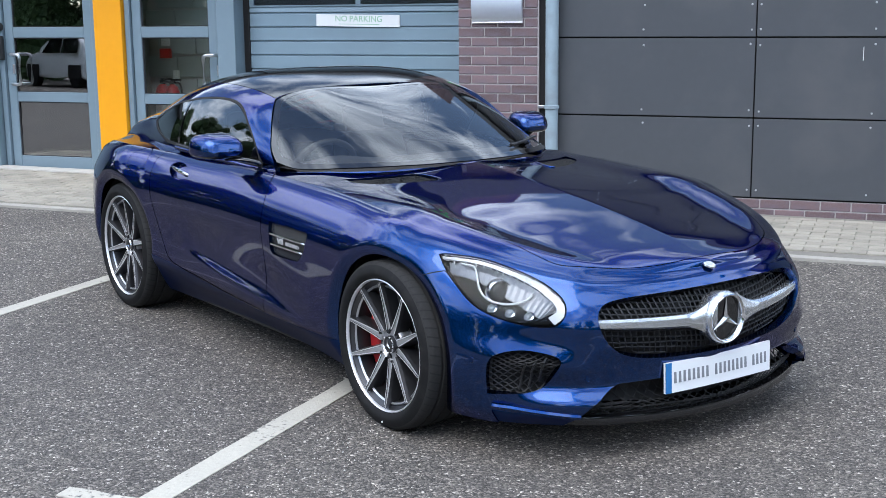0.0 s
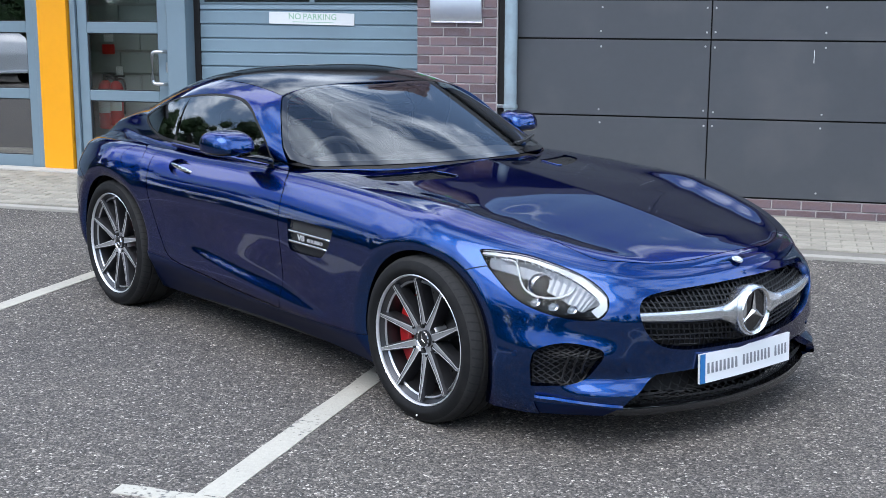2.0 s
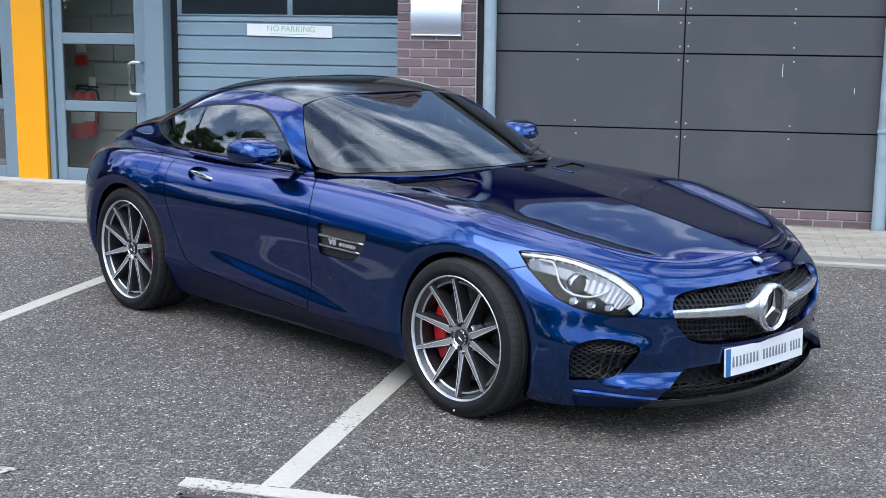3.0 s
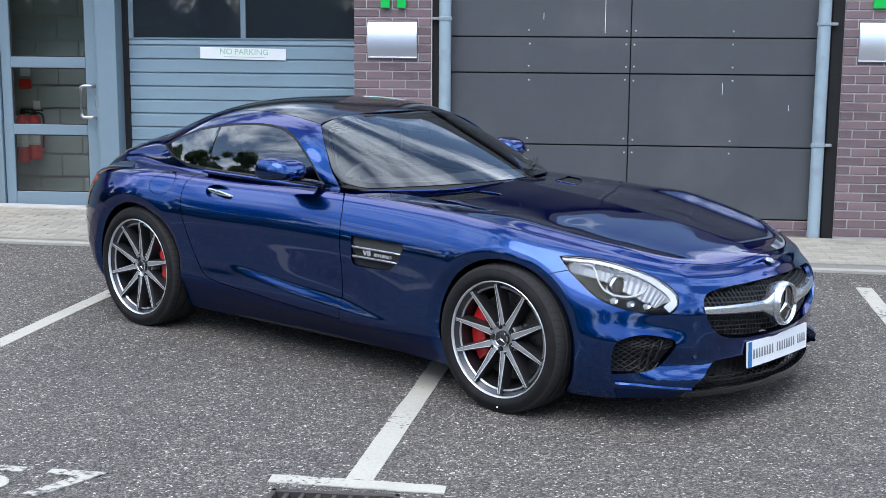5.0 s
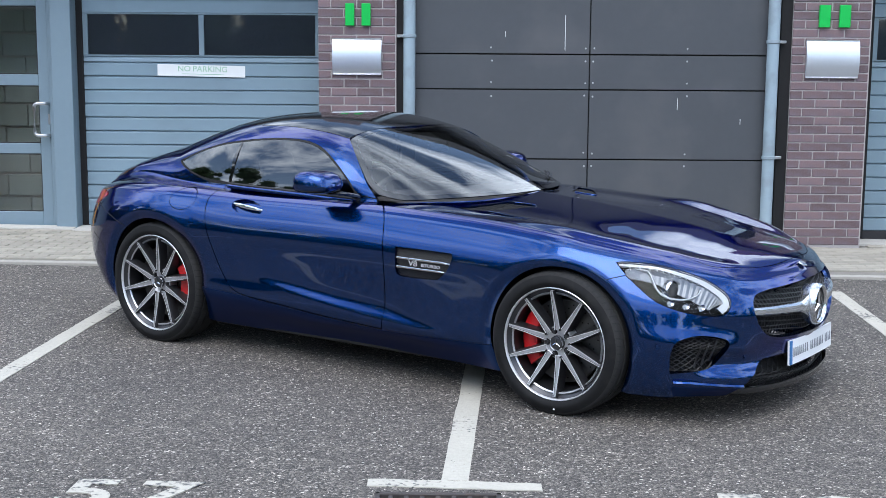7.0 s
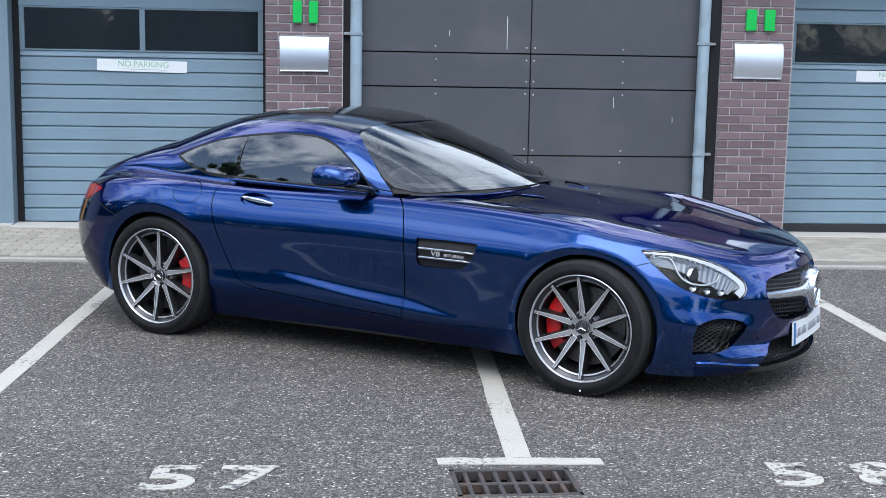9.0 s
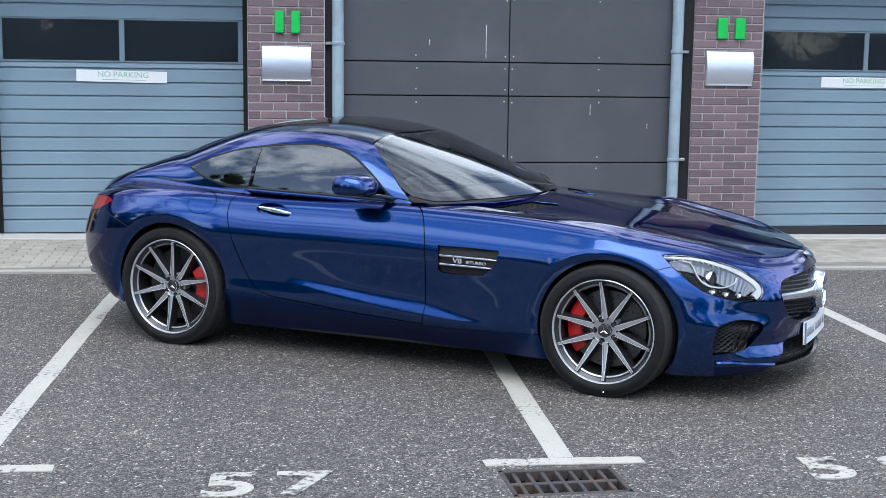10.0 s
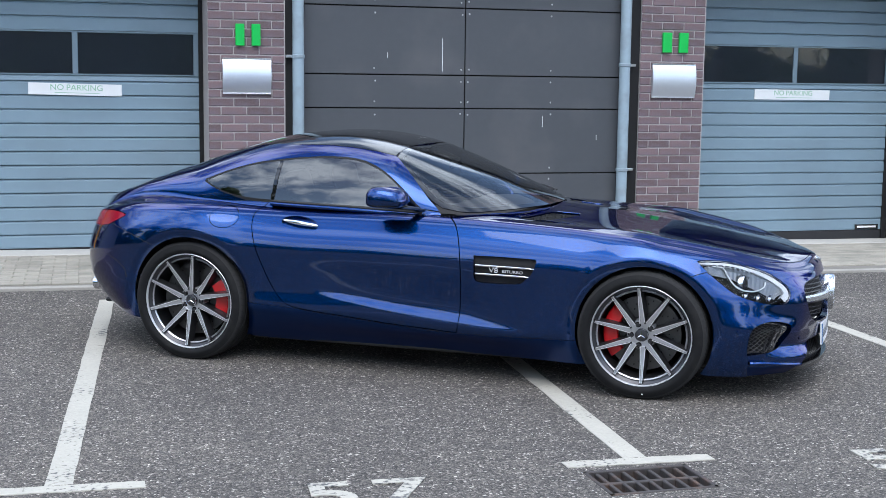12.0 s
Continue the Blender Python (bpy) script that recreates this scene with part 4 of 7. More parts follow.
SILL = {0: 0.13, 4: 0.13, 6: 0.14, 9: 0.145, 12: 0.150, 14: 0.215, 15: 0.25, 18: 0.27}
spine = curve([2.2, 2.15, 2.0, 1.8, 1.5, 1.2, 0.9, 0.6, 0.3, -1.5, -1.9, -2.1, -2.2], [0.64, 0.668, 0.715, 0.757, 0.812, 0.855, 0.89, 0.915, 0.925, 0.92, 0.890, 0.840, 0.795])
roof_line = curve([0.715, 0.675, 0.435, 0.105, -0.19, -0.4, -0.6, -0.9, -1.2, -1.5, -1.8, -2.05, -2.2], [0.90, 0.925, 1.015, 1.135, 1.240, 1.283, 1.297, 1.274, 1.204, 1.10, 0.970, 0.835, 0.75])
cabin_half = curve([0.710, 0.675, 0.595, 0.49, 0.36, 0.215, 0.1, -0.1, -0.5, -0.9, -1.2, -1.5, -1.8, -2.05, -2.2], [0.02, 0.25, 0.46, 0.61, 0.715, 0.755, 0.768, 0.780, 0.79, 0.775, 0.738, 0.69, 0.64, 0.58, 0.5])
cabin_power = curve([0.6, 0.3, 0.05, -0.14, -0.5, -1.0, -1.4, -2.1], [1.9, 2.2, 2.6, 3.3, 3.2, 2.95, 2.55, 2.0])
blend_width = curve([0.6, -0.9, -1.2, -1.6, -2.2], [0.010, 0.012, 0.07, 0.24, 0.20])
BONNET_SECTION = curve([0, 0.22, 0.44, 0.60, 0.72, 0.84, 0.93, 1.0], [0, 0.26, 0.57, 0.82, 0.925, 0.885, 0.905, 1.0])
crest_rise = curve([0.75, 0.95, 1.25, 1.70, 1.95, 2.10], [0, 0.15, 0.85, 1.0, 0.35, 0])
NU, NV, NS, NC = 500, 52, 18, 36


scallop_low = curve([-0.5, 0.345, 0.78], [0.440, 0.315, 0.288])
scallop_step = curve([-0.5, 0.0, 0.345, 0.62, 0.78], [0.015, 0.045, 0.070, 0.035, 0.015])
scallop_depth = curve([-0.5, -0.42, -0.2, 0.345, 0.6, 0.78], [0.0, 0.004, 0.011, 0.016, 0.007, 0.0])
ARCHES = ((AXLE_F + 0.008, 0.335, 0.350), (AXLE_R + 0.008, 0.348, 0.362))


def plan_line():
    first, last = PLAN[1], PLAN[-2]
    pts = [(first[0], -first[1]), *PLAN, (last[0], -last[1])]
    fine = rounded(pts, 40, False)[40:-40]
    s = np.concatenate([[0], np.cumsum(np.hypot(*np.diff(fine, axis=0).T))])
    keys = s[::40]
    u = np.linspace(0, s[-1], NU)
    xy = np.stack([np.interp(u, s, fine[:, 0]), np.interp(u, s, fine[:, 1])], 1)
    tx, ty = np.gradient(xy[:, 0], u), np.gradient(xy[:, 1], u)
    nrm = np.stack([ty, -tx], 1) / np.hypot(tx, ty)[:, None]
    nrm[0], nrm[-1] = (1, 0), (-1, 0)
    return u, keys, xy, nrm


def body_grid():
    """The half body as a grid: sill to shoulder, then over the top to the middle, cabin and bonnet in one skin."""
    u, keys, xy, nrm = plan_line()
    inset_at = {**INSET_FRONT, **INSET_REAR}
    idx = sorted(inset_at)
    per_level = np.stack([curve([keys[i] for i in idx], [inset_at[i][k] for i in idx])(u) for k in range(len(LEVELS))], 1)
    zs = curve([keys[i] for i in sorted(SHOULDER)], [SHOULDER[i] for i in sorted(SHOULDER)])(u)
    zb = curve([keys[i] for i in sorted(SILL)], [SILL[i] for i in sorted(SILL)])(u)
    v = np.linspace(0, 1, NV) ** 0.92
    grid = np.zeros((NU, NV + NS + NC, 3))
    for i in range(NU):
        ins = curve(LEVELS, per_level[i])(v)
        if -0.5 < xy[i, 0] < 0.78:                            # a wedge-shaped hollow low in the door, its floor facing up
            low, step = scallop_low(xy[i, 0]), scallop_step(xy[i, 0])
            z = zb[i] + (zs[i] - zb[i]) * v
            rise, fade = np.clip((z - low) / step, 0, 1), np.clip((z - low - step) / 0.22, 0, 1)
            ins = ins + scallop_depth(xy[i, 0]) * rise * rise * (3 - 2 * rise) * (1 - fade * fade * (3 - 2 * fade))
        grid[i, :NV, 0] = xy[i, 0] - nrm[i, 0] * ins
        grid[i, :NV, 1] = np.maximum(xy[i, 1] - nrm[i, 1] * ins, 0)
        grid[i, :NV, 2] = zb[i] + (zs[i] - zb[i]) * v
    for ax, az, r0 in ARCHES:                              # the wings roll inwards round the wheel openings
        k = np.clip((r0 + 0.052 - np.hypot(grid[:, :NV, 0] - ax, grid[:, :NV, 2] - az)) / 0.052, 0, 1.25)
        grid[:, :NV, 1] -= np.where(grid[:, :NV, 1] > 0.5, 0.023 * k ** 1.5, 0)
    edge = grid[:, NV - 1]
    for i in range(NU):
        x, ysh, z0 = edge[i]
        guide = max(float(cabin_half(x)) if x < 0.695 else 0.0, 0.42 * ysh)
        guide = min(guide, 0.96 * ysh) if ysh > 1e-4 else 0.0
        ys = np.concatenate([np.linspace(ysh, guide, NS + 1)[1:], guide * np.cos(np.linspace(0, math.pi / 2, NC + 1)[1:])])
        r = ys / max(ysh, 1e-4)
        zc = float(spine(x))
        plain = z0 + (zc - z0) * (1 - r ** 2.4)
        ridged = zc - (zc - z0) * BONNET_SECTION(r)          # soft crease on the middle line, a valley, then the wing's crest
        k = float(np.interp(x, [0.30, 0.80, 1.60, 2.10], [0, 1, 1, 0]))
        k = k * k * (3 - 2 * k)
        top = plain * (1 - k) + ridged * k
        top = top + 0.021 * float(crest_rise(x)) * np.exp(-((r - 0.85) / 0.105) ** 2) * np.clip((1 - r) / 0.10, 0, 1)
        if x < 0.710:
            w, n, k = float(cabin_half(x)), float(cabin_power(x)), float(blend_width(x))
            base = float(np.interp(x, [-2.2, -1.7], [0.72, 0.86]))
            h = float(roof_line(x)) - base
            cab = np.where(ys < w, base + h * np.maximum(1 - (np.minimum(ys, w) / w) ** n, 0) ** (1 / n), base - 0.06)
            d = np.maximum(k - np.abs(top - cab), 0) / k
            ease = np.clip((1 - r) / 0.22, 0, 1)
            top = np.maximum(top, cab) + d * d * k / 4 * ease * ease * (3 - 2 * ease)
        grid[i, NV:, 0], grid[i, NV:, 1], grid[i, NV:, 2] = x, ys, top
    grid[:, :, 1] *= -1
    return grid


def skin():
    g = body_grid()
    bm = bmesh.new()
    vs = [[bm.verts.new(p) for p in row] for row in g]
    for a, b in zip(vs, vs[1:]):
        for k in range(len(a) - 1):
            bm.faces.new((a[k], b[k], b[k + 1], a[k + 1]))
    bmesh.ops.remove_doubles(bm, verts=bm.verts[:], dist=2e-4)
    bmesh.ops.dissolve_degenerate(bm, edges=bm.edges[:], dist=1e-5)
    bm.normal_update()
    probe = min(bm.verts, key=lambda q: (q.co - Vector((0, -0.925, 0.6))).length)
    if probe.normal.y > 0:
        bmesh.ops.reverse_faces(bm, faces=bm.faces[:])
        bm.normal_update()
    lay = bm.verts.layers.float_vector.new("nrm")
    for q in bm.verts:
        n = q.normal.copy()
        if abs(q.co.y) < 1e-4:
            n.y = 0
        q[lay] = n.normalized()
    return bm


def carve(bm, f, where):
    """Splits the skin along f = 0 among the points that where() allows."""
    vs = list(bm.verts)
    co = np.array([q.co for q in vs])
    ok = where(co)
    val = np.ones(len(vs))
    if ok.any():
        val[ok] = f(co[ok])
    val[np.abs(val) < 2e-5] = 0
    at = dict(zip(vs, val))
    near = set()
    for e in list(bm.edges):
        a, b = e.verts
        va, vb = at[a], at[b]
        if va * vb < 0 and abs(va) < 0.2 and abs(vb) < 0.2:
            _, q = bmesh.utils.edge_split(e, a, va / (va - vb))
            at[q] = 0.0
            near.update(q.link_faces)
        elif va == 0 or vb == 0:
            near.update(e.link_faces)
    for face in near:
        todo = [face]
        while todo:
            fc = todo.pop()
            if not fc.is_valid:
                continue
            ring = list(fc.verts)
            z = [i for i, q in enumerate(ring) if at[q] == 0]
            n = len(ring)
            for a, b in zip(z, z[1:] + z[:1]):
                span = (b - a) % n
                if span > 1 and (n - span) > 1:
                    try:
                        new_face, _ = bmesh.utils.face_split(fc, ring[a], ring[b])
                    except ValueError:
                        continue
                    if new_face:
                        todo += [fc, new_face]
                        break
    return at


def lift(bm, f, where, gap=0.0, whole=False):
    """Cuts the outline out of the skin with a gap round it and returns the cut piece as plain arrays."""
    if gap:
        carve(bm, lambda c: f(c) - gap, where)
    carve(bm, lambda c: f(c) + gap, where)
    lay = bm.verts.layers.float_vector["nrm"]
    faces = list(bm.faces)
    mid = np.array([fc.calc_center_median() for fc in faces])
    val = np.ones(len(faces))
    ok = where(mid)
    if ok.any():
        val[ok] = f(mid[ok])
    inner = [fc for fc, q in zip(faces, val) if q < -gap]
    rim = [fc for fc, q in zip(faces, val) if -gap <= q < gap] if gap else []
    piece = arrays(largest(inner) if whole else inner, lay)
    bmesh.ops.delete(bm, geom=inner + rim, context="FACES")
    return piece


def largest(faces):
    """The biggest connected patch of faces."""
    left, best = set(faces), []
    while left:
        seed = left.pop()
        patch, todo = [seed], [seed]
        while todo:
            for e in todo.pop().edges:
                for g in e.link_faces:
                    if g in left:
                        left.discard(g)
                        patch.append(g)
                        todo.append(g)
        if len(patch) > len(best):
            best = patch
    return best


def arrays(faces, lay):
    at, co, nr, fs = {}, [], [], []
    for fc in faces:
        ring = []
        for q in fc.verts:
            if q not in at:
                at[q] = len(co)
                co.append(q.co.copy())
                nr.append(Vector(q[lay]).normalized())
            ring.append(at[q])
        fs.append(ring)
    return co, nr, fs


def shell(name, piece, mat, parent, depth=0.012, both="join", label="", offset=0.0, rim=True):
    """A mesh from a piece of skin, its edges turned inwards. both: join the mirrored half, or make a second, mirrored object."""
    co, nr, fs = piece
    co = [p - n * offset for p, n in zip(co, nr)]
    count = {}
    for ring in fs:
        for a, b in zip(ring, ring[1:] + ring[:1]):
            key = (min(a, b), max(a, b))
            count.setdefault(key, []).append((a, b))
    verts, faces, normals = [p.copy() for p in co], [], []
    for ring in fs:
        faces.append(ring)
        normals.append([nr[i] for i in ring])
    if rim:
        deep = {}
        for key, use in count.items():
            if len(use) != 1 or (both == "join" and abs(co[key[0]].y) < 1e-4 and abs(co[key[1]].y) < 1e-4):
                continue
            a, b = use[0]
            for i in (a, b):
                if i not in deep:
                    deep[i] = len(verts)
                    verts.append(co[i] - nr[i] * depth)
            quad = [b, a, deep[a], deep[b]]
            fn = (verts[quad[1]] - verts[quad[0]]).cross(verts[quad[2]] - verts[quad[1]])
            faces.append(quad)
            normals.append([fn.normalized() if fn.length > 1e-12 else nr[a]] * 4)
    flip = [Vector((p.x, -p.y, p.z)) for p in verts], [r[::-1] for r in faces], [[Vector((n.x, -n.y, n.z)) for n in reversed(ns)] for ns in normals]
    sets = []
    if both == "join":
        k = len(verts)
        weld = {i: i if abs(p.y) < 1e-4 else None for i, p in enumerate(verts)}
        sets.append((verts + flip[0], faces + [[i if weld[i] is not None else i + k for i in r] for r in flip[1]], normals + flip[2]))
    else:
        sets.append((verts, faces, normals))
        if both == "mirror":
            sets.append(flip)
    made = []
    for vv, ff, nn in sets:
        me = bpy.data.meshes.new(name)
        me.from_pydata([tuple(p) for p in vv], [], ff)
        me.polygons.foreach_set("use_smooth", [True] * len(ff))
        flat = [tuple(n) for ns in nn for n in ns]
        if len(flat) == len(me.loops):
            me.normals_split_custom_set(flat)
        me.materials.append(M[mat])
        ob = new(name, me)
        ob.parent = parent
        if label:
            tagged(ob, label)
        made.append(ob)
    return made


def true_glass(*pieces):
    """Draws the pieces of the windscreen onto one even curved sheet."""
    co = np.array([tuple(p) for q in pieces for p in q[0]])
    terms = lambda x, y: np.stack([x ** a * y ** b for a, b in ((0, 0), (1, 0), (2, 0), (0, 2), (1, 2), (0, 4), (1, 4))], 1)
    fit, *_ = np.linalg.lstsq(terms(co[:, 0], co[:, 1]), co[:, 2], rcond=None)
    sheet = lambda x, y: terms(x, y) @ fit + 0.016 * np.clip(1 - ((x - 0.26) / 0.44) ** 2, 0, 1) * np.clip(1 - (y / 0.72) ** 2, 0, 1)   # bowed both ways
    out = []
    for q in pieces:
        c = np.array([tuple(p) for p in q[0]])
        x, y, e = c[:, 0], c[:, 1], 1e-3
        n = np.stack([-(sheet(x + e, y) - sheet(x - e, y)) / (2 * e), -(sheet(x, y + e) - sheet(x, y - e)) / (2 * e), np.ones(len(c))], 1)
        n /= np.linalg.norm(n, axis=1)[:, None]
        z = sheet(x, y)
        out.append(([Vector((a, b, d)) for a, b, d in zip(x, y, z)], [Vector(v) for v in n], q[2]))
    return out


def side_glass_sheet(*pieces, blend=0.3):
    """Evens the curve of the side glass: an almost straight, leaning sheet, as a pane that winds down has."""
    co = np.array([tuple(p) for q in pieces for p in q[0]])
    terms = lambda x, z: np.stack([np.ones_like(x), x, x * x, x ** 3, z, x * z], 1)
    bow = lambda z: 0.67 * (z - 1.03) ** 2
    fit, *_ = np.linalg.lstsq(terms(co[:, 0], co[:, 2]), co[:, 1] - bow(co[:, 2]), rcond=None)
    sheet = lambda x, z: terms(x, z) @ fit + bow(z)
    out = []
    for q in pieces:
        c = np.array([tuple(p) for p in q[0]])
        x, z, e = c[:, 0], c[:, 2], 1e-3
        n = np.stack([(sheet(x + e, z) - sheet(x - e, z)) / (2 * e), -np.ones(len(c)), (sheet(x, z + e) - sheet(x, z - e)) / (2 * e)], 1)
        n /= np.linalg.norm(n, axis=1)[:, None]
        y = c[:, 1] * (1 - blend) + sheet(x, z) * blend
        out.append(([Vector(p) for p in zip(x, y, z)], [Vector(v) for v in n], q[2]))
    return out


def side_view(outline, y_min=0.5, z_min=-1.0, x_range=(-3, 3), z_max=9.0):
    f = inside_distance(outline)
    return (lambda c: f(c[:, [0, 2]])), (lambda c: (c[:, 1] < -y_min) & (c[:, 2] > z_min) & (c[:, 2] < z_max) & (c[:, 0] > x_range[0]) & (c[:, 0] < x_range[1]))


def plan_view(outline, z_min):
    f = inside_distance(outline)
    return (lambda c: f(np.stack([c[:, 0], -c[:, 1]], 1))), (lambda c: c[:, 2] > z_min)


def corner_view(outline, x_min=1.4):
    f = inside_distance(outline)
    return (lambda c: f(np.stack([0.82 * c[:, 0] + 0.57 * c[:, 1], c[:, 2]], 1))), (lambda c: (c[:, 0] > x_min) & (c[:, 1] < -0.40))


def end_view(outline, front=True):
    f = inside_distance(outline)
    return (lambda c: f(np.stack([-c[:, 1], c[:, 2]], 1))), (lambda c: (c[:, 0] > 1.85) if front else (c[:, 0] < -1.55))


def ring(cx, cz, r, n=64):
    return [(cx + r * math.cos(2 * math.pi * k / n), cz + r * math.sin(2 * math.pi * k / n)) for k in range(n)]


bm_skin = skin()
# wheel openings
for ax, zc, r in ARCHES:
    lift(bm_skin, *side_view(ring(ax, zc, r), 0.45, z_max=0.80, x_range=(ax - 0.6, ax + 0.6)))
# lamps
LAMP = rounded([(0.822, 0.716), (0.822, 0.716), (0.87, 0.719), (0.985, 0.712), (1.095, 0.688), (1.20, 0.652), (1.28, 0.606), (1.312, 0.572), (1.313, 0.535), (1.283, 0.503), (1.21, 0.500), (1.095, 0.520), (0.985, 0.560), (0.90, 0.628), (0.858, 0.670)], 6)
lamp = lift(bm_skin, *corner_view(LAMP), gap=0.002)
TAIL = rounded([(0.850, 0.812), (0.835, 0.762), (0.778, 0.731), (0.60, 0.718), (0.34, 0.718), (0.32, 0.748), (0.52, 0.780), (0.74, 0.821)], 6)
tail = lift(bm_skin, *end_view(TAIL, False), gap=0.002)
# grille and intakes
GRILLE = rounded([(-0.3, 0.598), (0.0, 0.598), (0.28, 0.592), (0.44, 0.583), (0.512, 0.562), (0.534, 0.515), (0.513, 0.45), (0.452, 0.394), (0.345, 0.366), (0.2, 0.358), (0.0, 0.354), (-0.3, 0.354)], 6)
grille_hole = lift(bm_skin, *end_view(GRILLE))
INTAKE = rounded([(1.046, 0.246), (1.046, 0.246), (1.046, 0.335), (1.072, 0.392), (1.17, 0.417), (1.28, 0.400), (1.31, 0.375), (1.285, 0.33), (1.24, 0.278), (1.165, 0.256)], 6)
intake_hole = lift(bm_skin, *corner_view(INTAKE, 1.7))
LOWER = rounded([(-0.3, 0.285), (0.0, 0.285), (0.25, 0.284), (0.450, 0.281), (0.450, 0.281), (0.555, 0.226), (0.602, 0.178), (0.602, 0.100), (0.3, 0.100), (0.0, 0.100), (-0.3, 0.100)], 5)
lower_hole = lift(bm_skin, *end_view(LOWER))
VENT = rounded([(0.437, 0.694), (0.437, 0.694), (0.60, 0.694), (0.777, 0.690), (0.777, 0.690), (0.765, 0.640), (0.735, 0.595), (0.690, 0.556), (0.690, 0.556), (0.60, 0.552), (0.475, 0.552), (0.440, 0.570), (0.437, 0.63)], 4)
valance = lift(bm_skin, lambda c: np.maximum(c[:, 2] - 0.186, 1.850 - c[:, 0]), lambda c: (c[:, 0] > 1.75) & (c[:, 2] < 0.26))
vent_hole = lift(bm_skin, *side_view(VENT, 0.7))
SLOT = rounded([(0.600, 0.635), (0.600, 0.635), (0.655, 0.48), (0.715, 0.335), (0.715, 0.335), (0.83, 0.312), (0.872, 0.328), (0.79, 0.49), (0.705, 0.615), (0.66, 0.642)], 5)
slot_hole = lift(bm_skin, *plan_view(SLOT, 0.7))
GRIP = [(-0.580 + 0.112 * math.cos(a) - 0.004 * math.sin(a), 0.810 + 0.038 * math.sin(a) - 0.010 * math.cos(a)) for a in np.linspace(0, 2 * math.pi, 40, endpoint=False)]
grip_hole = lift(bm_skin, *side_view(GRIP, 0.7))
# bonnet, glass, roof, doors
BONNET = rounded([(0.44, -0.3), (0.44, 0.0), (0.44, 0.35), (0.43, 0.64), (0.43, 0.64), (0.52, 0.730), (0.66, 0.748), (1.0, 0.735), (1.4, 0.690), (1.7, 0.632), (1.88, 0.575), (1.955, 0.510), (2.03, 0.38), (2.088, 0.2), (2.108, 0.0), (2.108, -0.3)], 6)
SCREEN = rounded([(0.700, -0.3), (0.700, 0.0), (0.666, 0.25), (0.572, 0.48), (0.45, 0.638), (0.335, 0.722), (0.207, 0.757), (0.207, 0.757), (0.123, 0.735), (0.039, 0.686), (-0.047, 0.630), (-0.130, 0.566), (-0.130, 0.566), (-0.135, 0.3), (-0.138, 0.0), (-0.138, -0.3)], 6)
ROOF = rounded([(-0.143, -0.3), (-0.143, 0.0), (-0.140, 0.3), (-0.135, 0.566), (-0.135, 0.566), (-0.45, 0.590), (-0.75, 0.575), (-1.02, 0.48), (-1.02, 0.50), (-1.05, 0.25), (-1.06, 0.0), (-1.06, -0.3)], 6)
HATCH = rounded([(-1.075, -0.3), (-1.075, 0.0), (-1.065, 0.25), (-1.037, 0.49), (-1.037, 0.49), (-1.40, 0.44), (-1.75, 0.36), (-1.75, 0.36), (-1.80, 0.2), (-1.82, 0.0), (-1.82, -0.3)], 6)
SIDE_GLASS = rounded([(0.078, 0.897), (0.078, 0.897), (-0.30, 0.914), (-0.70, 0.924), (-0.95, 0.932), (-1.10, 0.955), (-1.20, 0.988), (-1.262, 1.014), (-1.262, 1.014), (-1.18, 1.046), (-1.086, 1.078), (-0.942, 1.117), (-0.793, 1.141), (-0.618, 1.160), (-0.46, 1.167), (-0.31, 1.156), (-0.192, 1.118), (-0.092, 1.058), (0.012, 0.970)], 6)
DOOR = rounded([(0.240, 0.888), (0.240, 0.888), (0.312, 0.838), (0.350, 0.735), (0.363, 0.62), (0.362, 0.48), (0.357, 0.36), (0.345, 0.272), (0.345, 0.272), (0.15, 0.283), (-0.08, 0.297), (-0.27, 0.315), (-0.467, 0.332), (-0.600, 0.350), (-0.665, 0.378), (-0.718, 0.437), (-0.768, 0.527), (-0.815, 0.637), (-0.845, 0.728), (-0.863, 0.800), (-0.862, 0.855), (-0.84, 0.890), (-0.80, 0.925), (-0.80, 0.925), (-0.4, 0.925), (0.0, 0.912), (0.15, 0.902)], 6)
screen_f, screen_w = plan_view(SCREEN, 0.88)
screen = lift(bm_skin, lambda c: screen_f(c) + 0.030, screen_w)
screen_border = lift(bm_skin, screen_f, screen_w, gap=0.002)
screen, screen_border = true_glass(screen, screen_border)
roof_piece = lift(bm_skin, *plan_view(ROOF, 1.0), gap=0.002)
hatch = lift(bm_skin, *plan_view(HATCH, 0.93), gap=0.002)
PILLAR_X = -0.785
glass_f, glass_w = side_view(SIDE_GLASS, 0.3, 0.86, (-1.5, 0.35))
window_pillar = lift(bm_skin, lambda c: np.maximum(glass_f(c), np.abs(c[:, 0] - PILLAR_X - 0.10 * (c[:, 2] - 1.0)) - 0.011), glass_w)
glass = lift(bm_skin, lambda c: np.maximum(glass_f(c), PILLAR_X + 0.10 * (c[:, 2] - 1.0) - c[:, 0]), glass_w, whole=True)
quarter = lift(bm_skin, glass_f, glass_w, whole=True)
window_trim = lift(bm_skin, lambda c: glass_f(c) - np.interp(c[:, 2], [0.915, 0.935], [0.018, 0.008]), glass_w)
bonnet = lift(bm_skin, *plan_view(BONNET, 0.60), gap=0.0016)
door_piece = lift(bm_skin, *side_view(DOOR, 0.6), gap=0.0025)
flap = lift(bm_skin, *side_view([(-1.033 + 0.084 * math.cos(a), 0.829 + 0.057 * math.sin(a)) for a in np.linspace(0, 2 * math.pi, 64, endpoint=False)], 0.6), gap=0.0015)
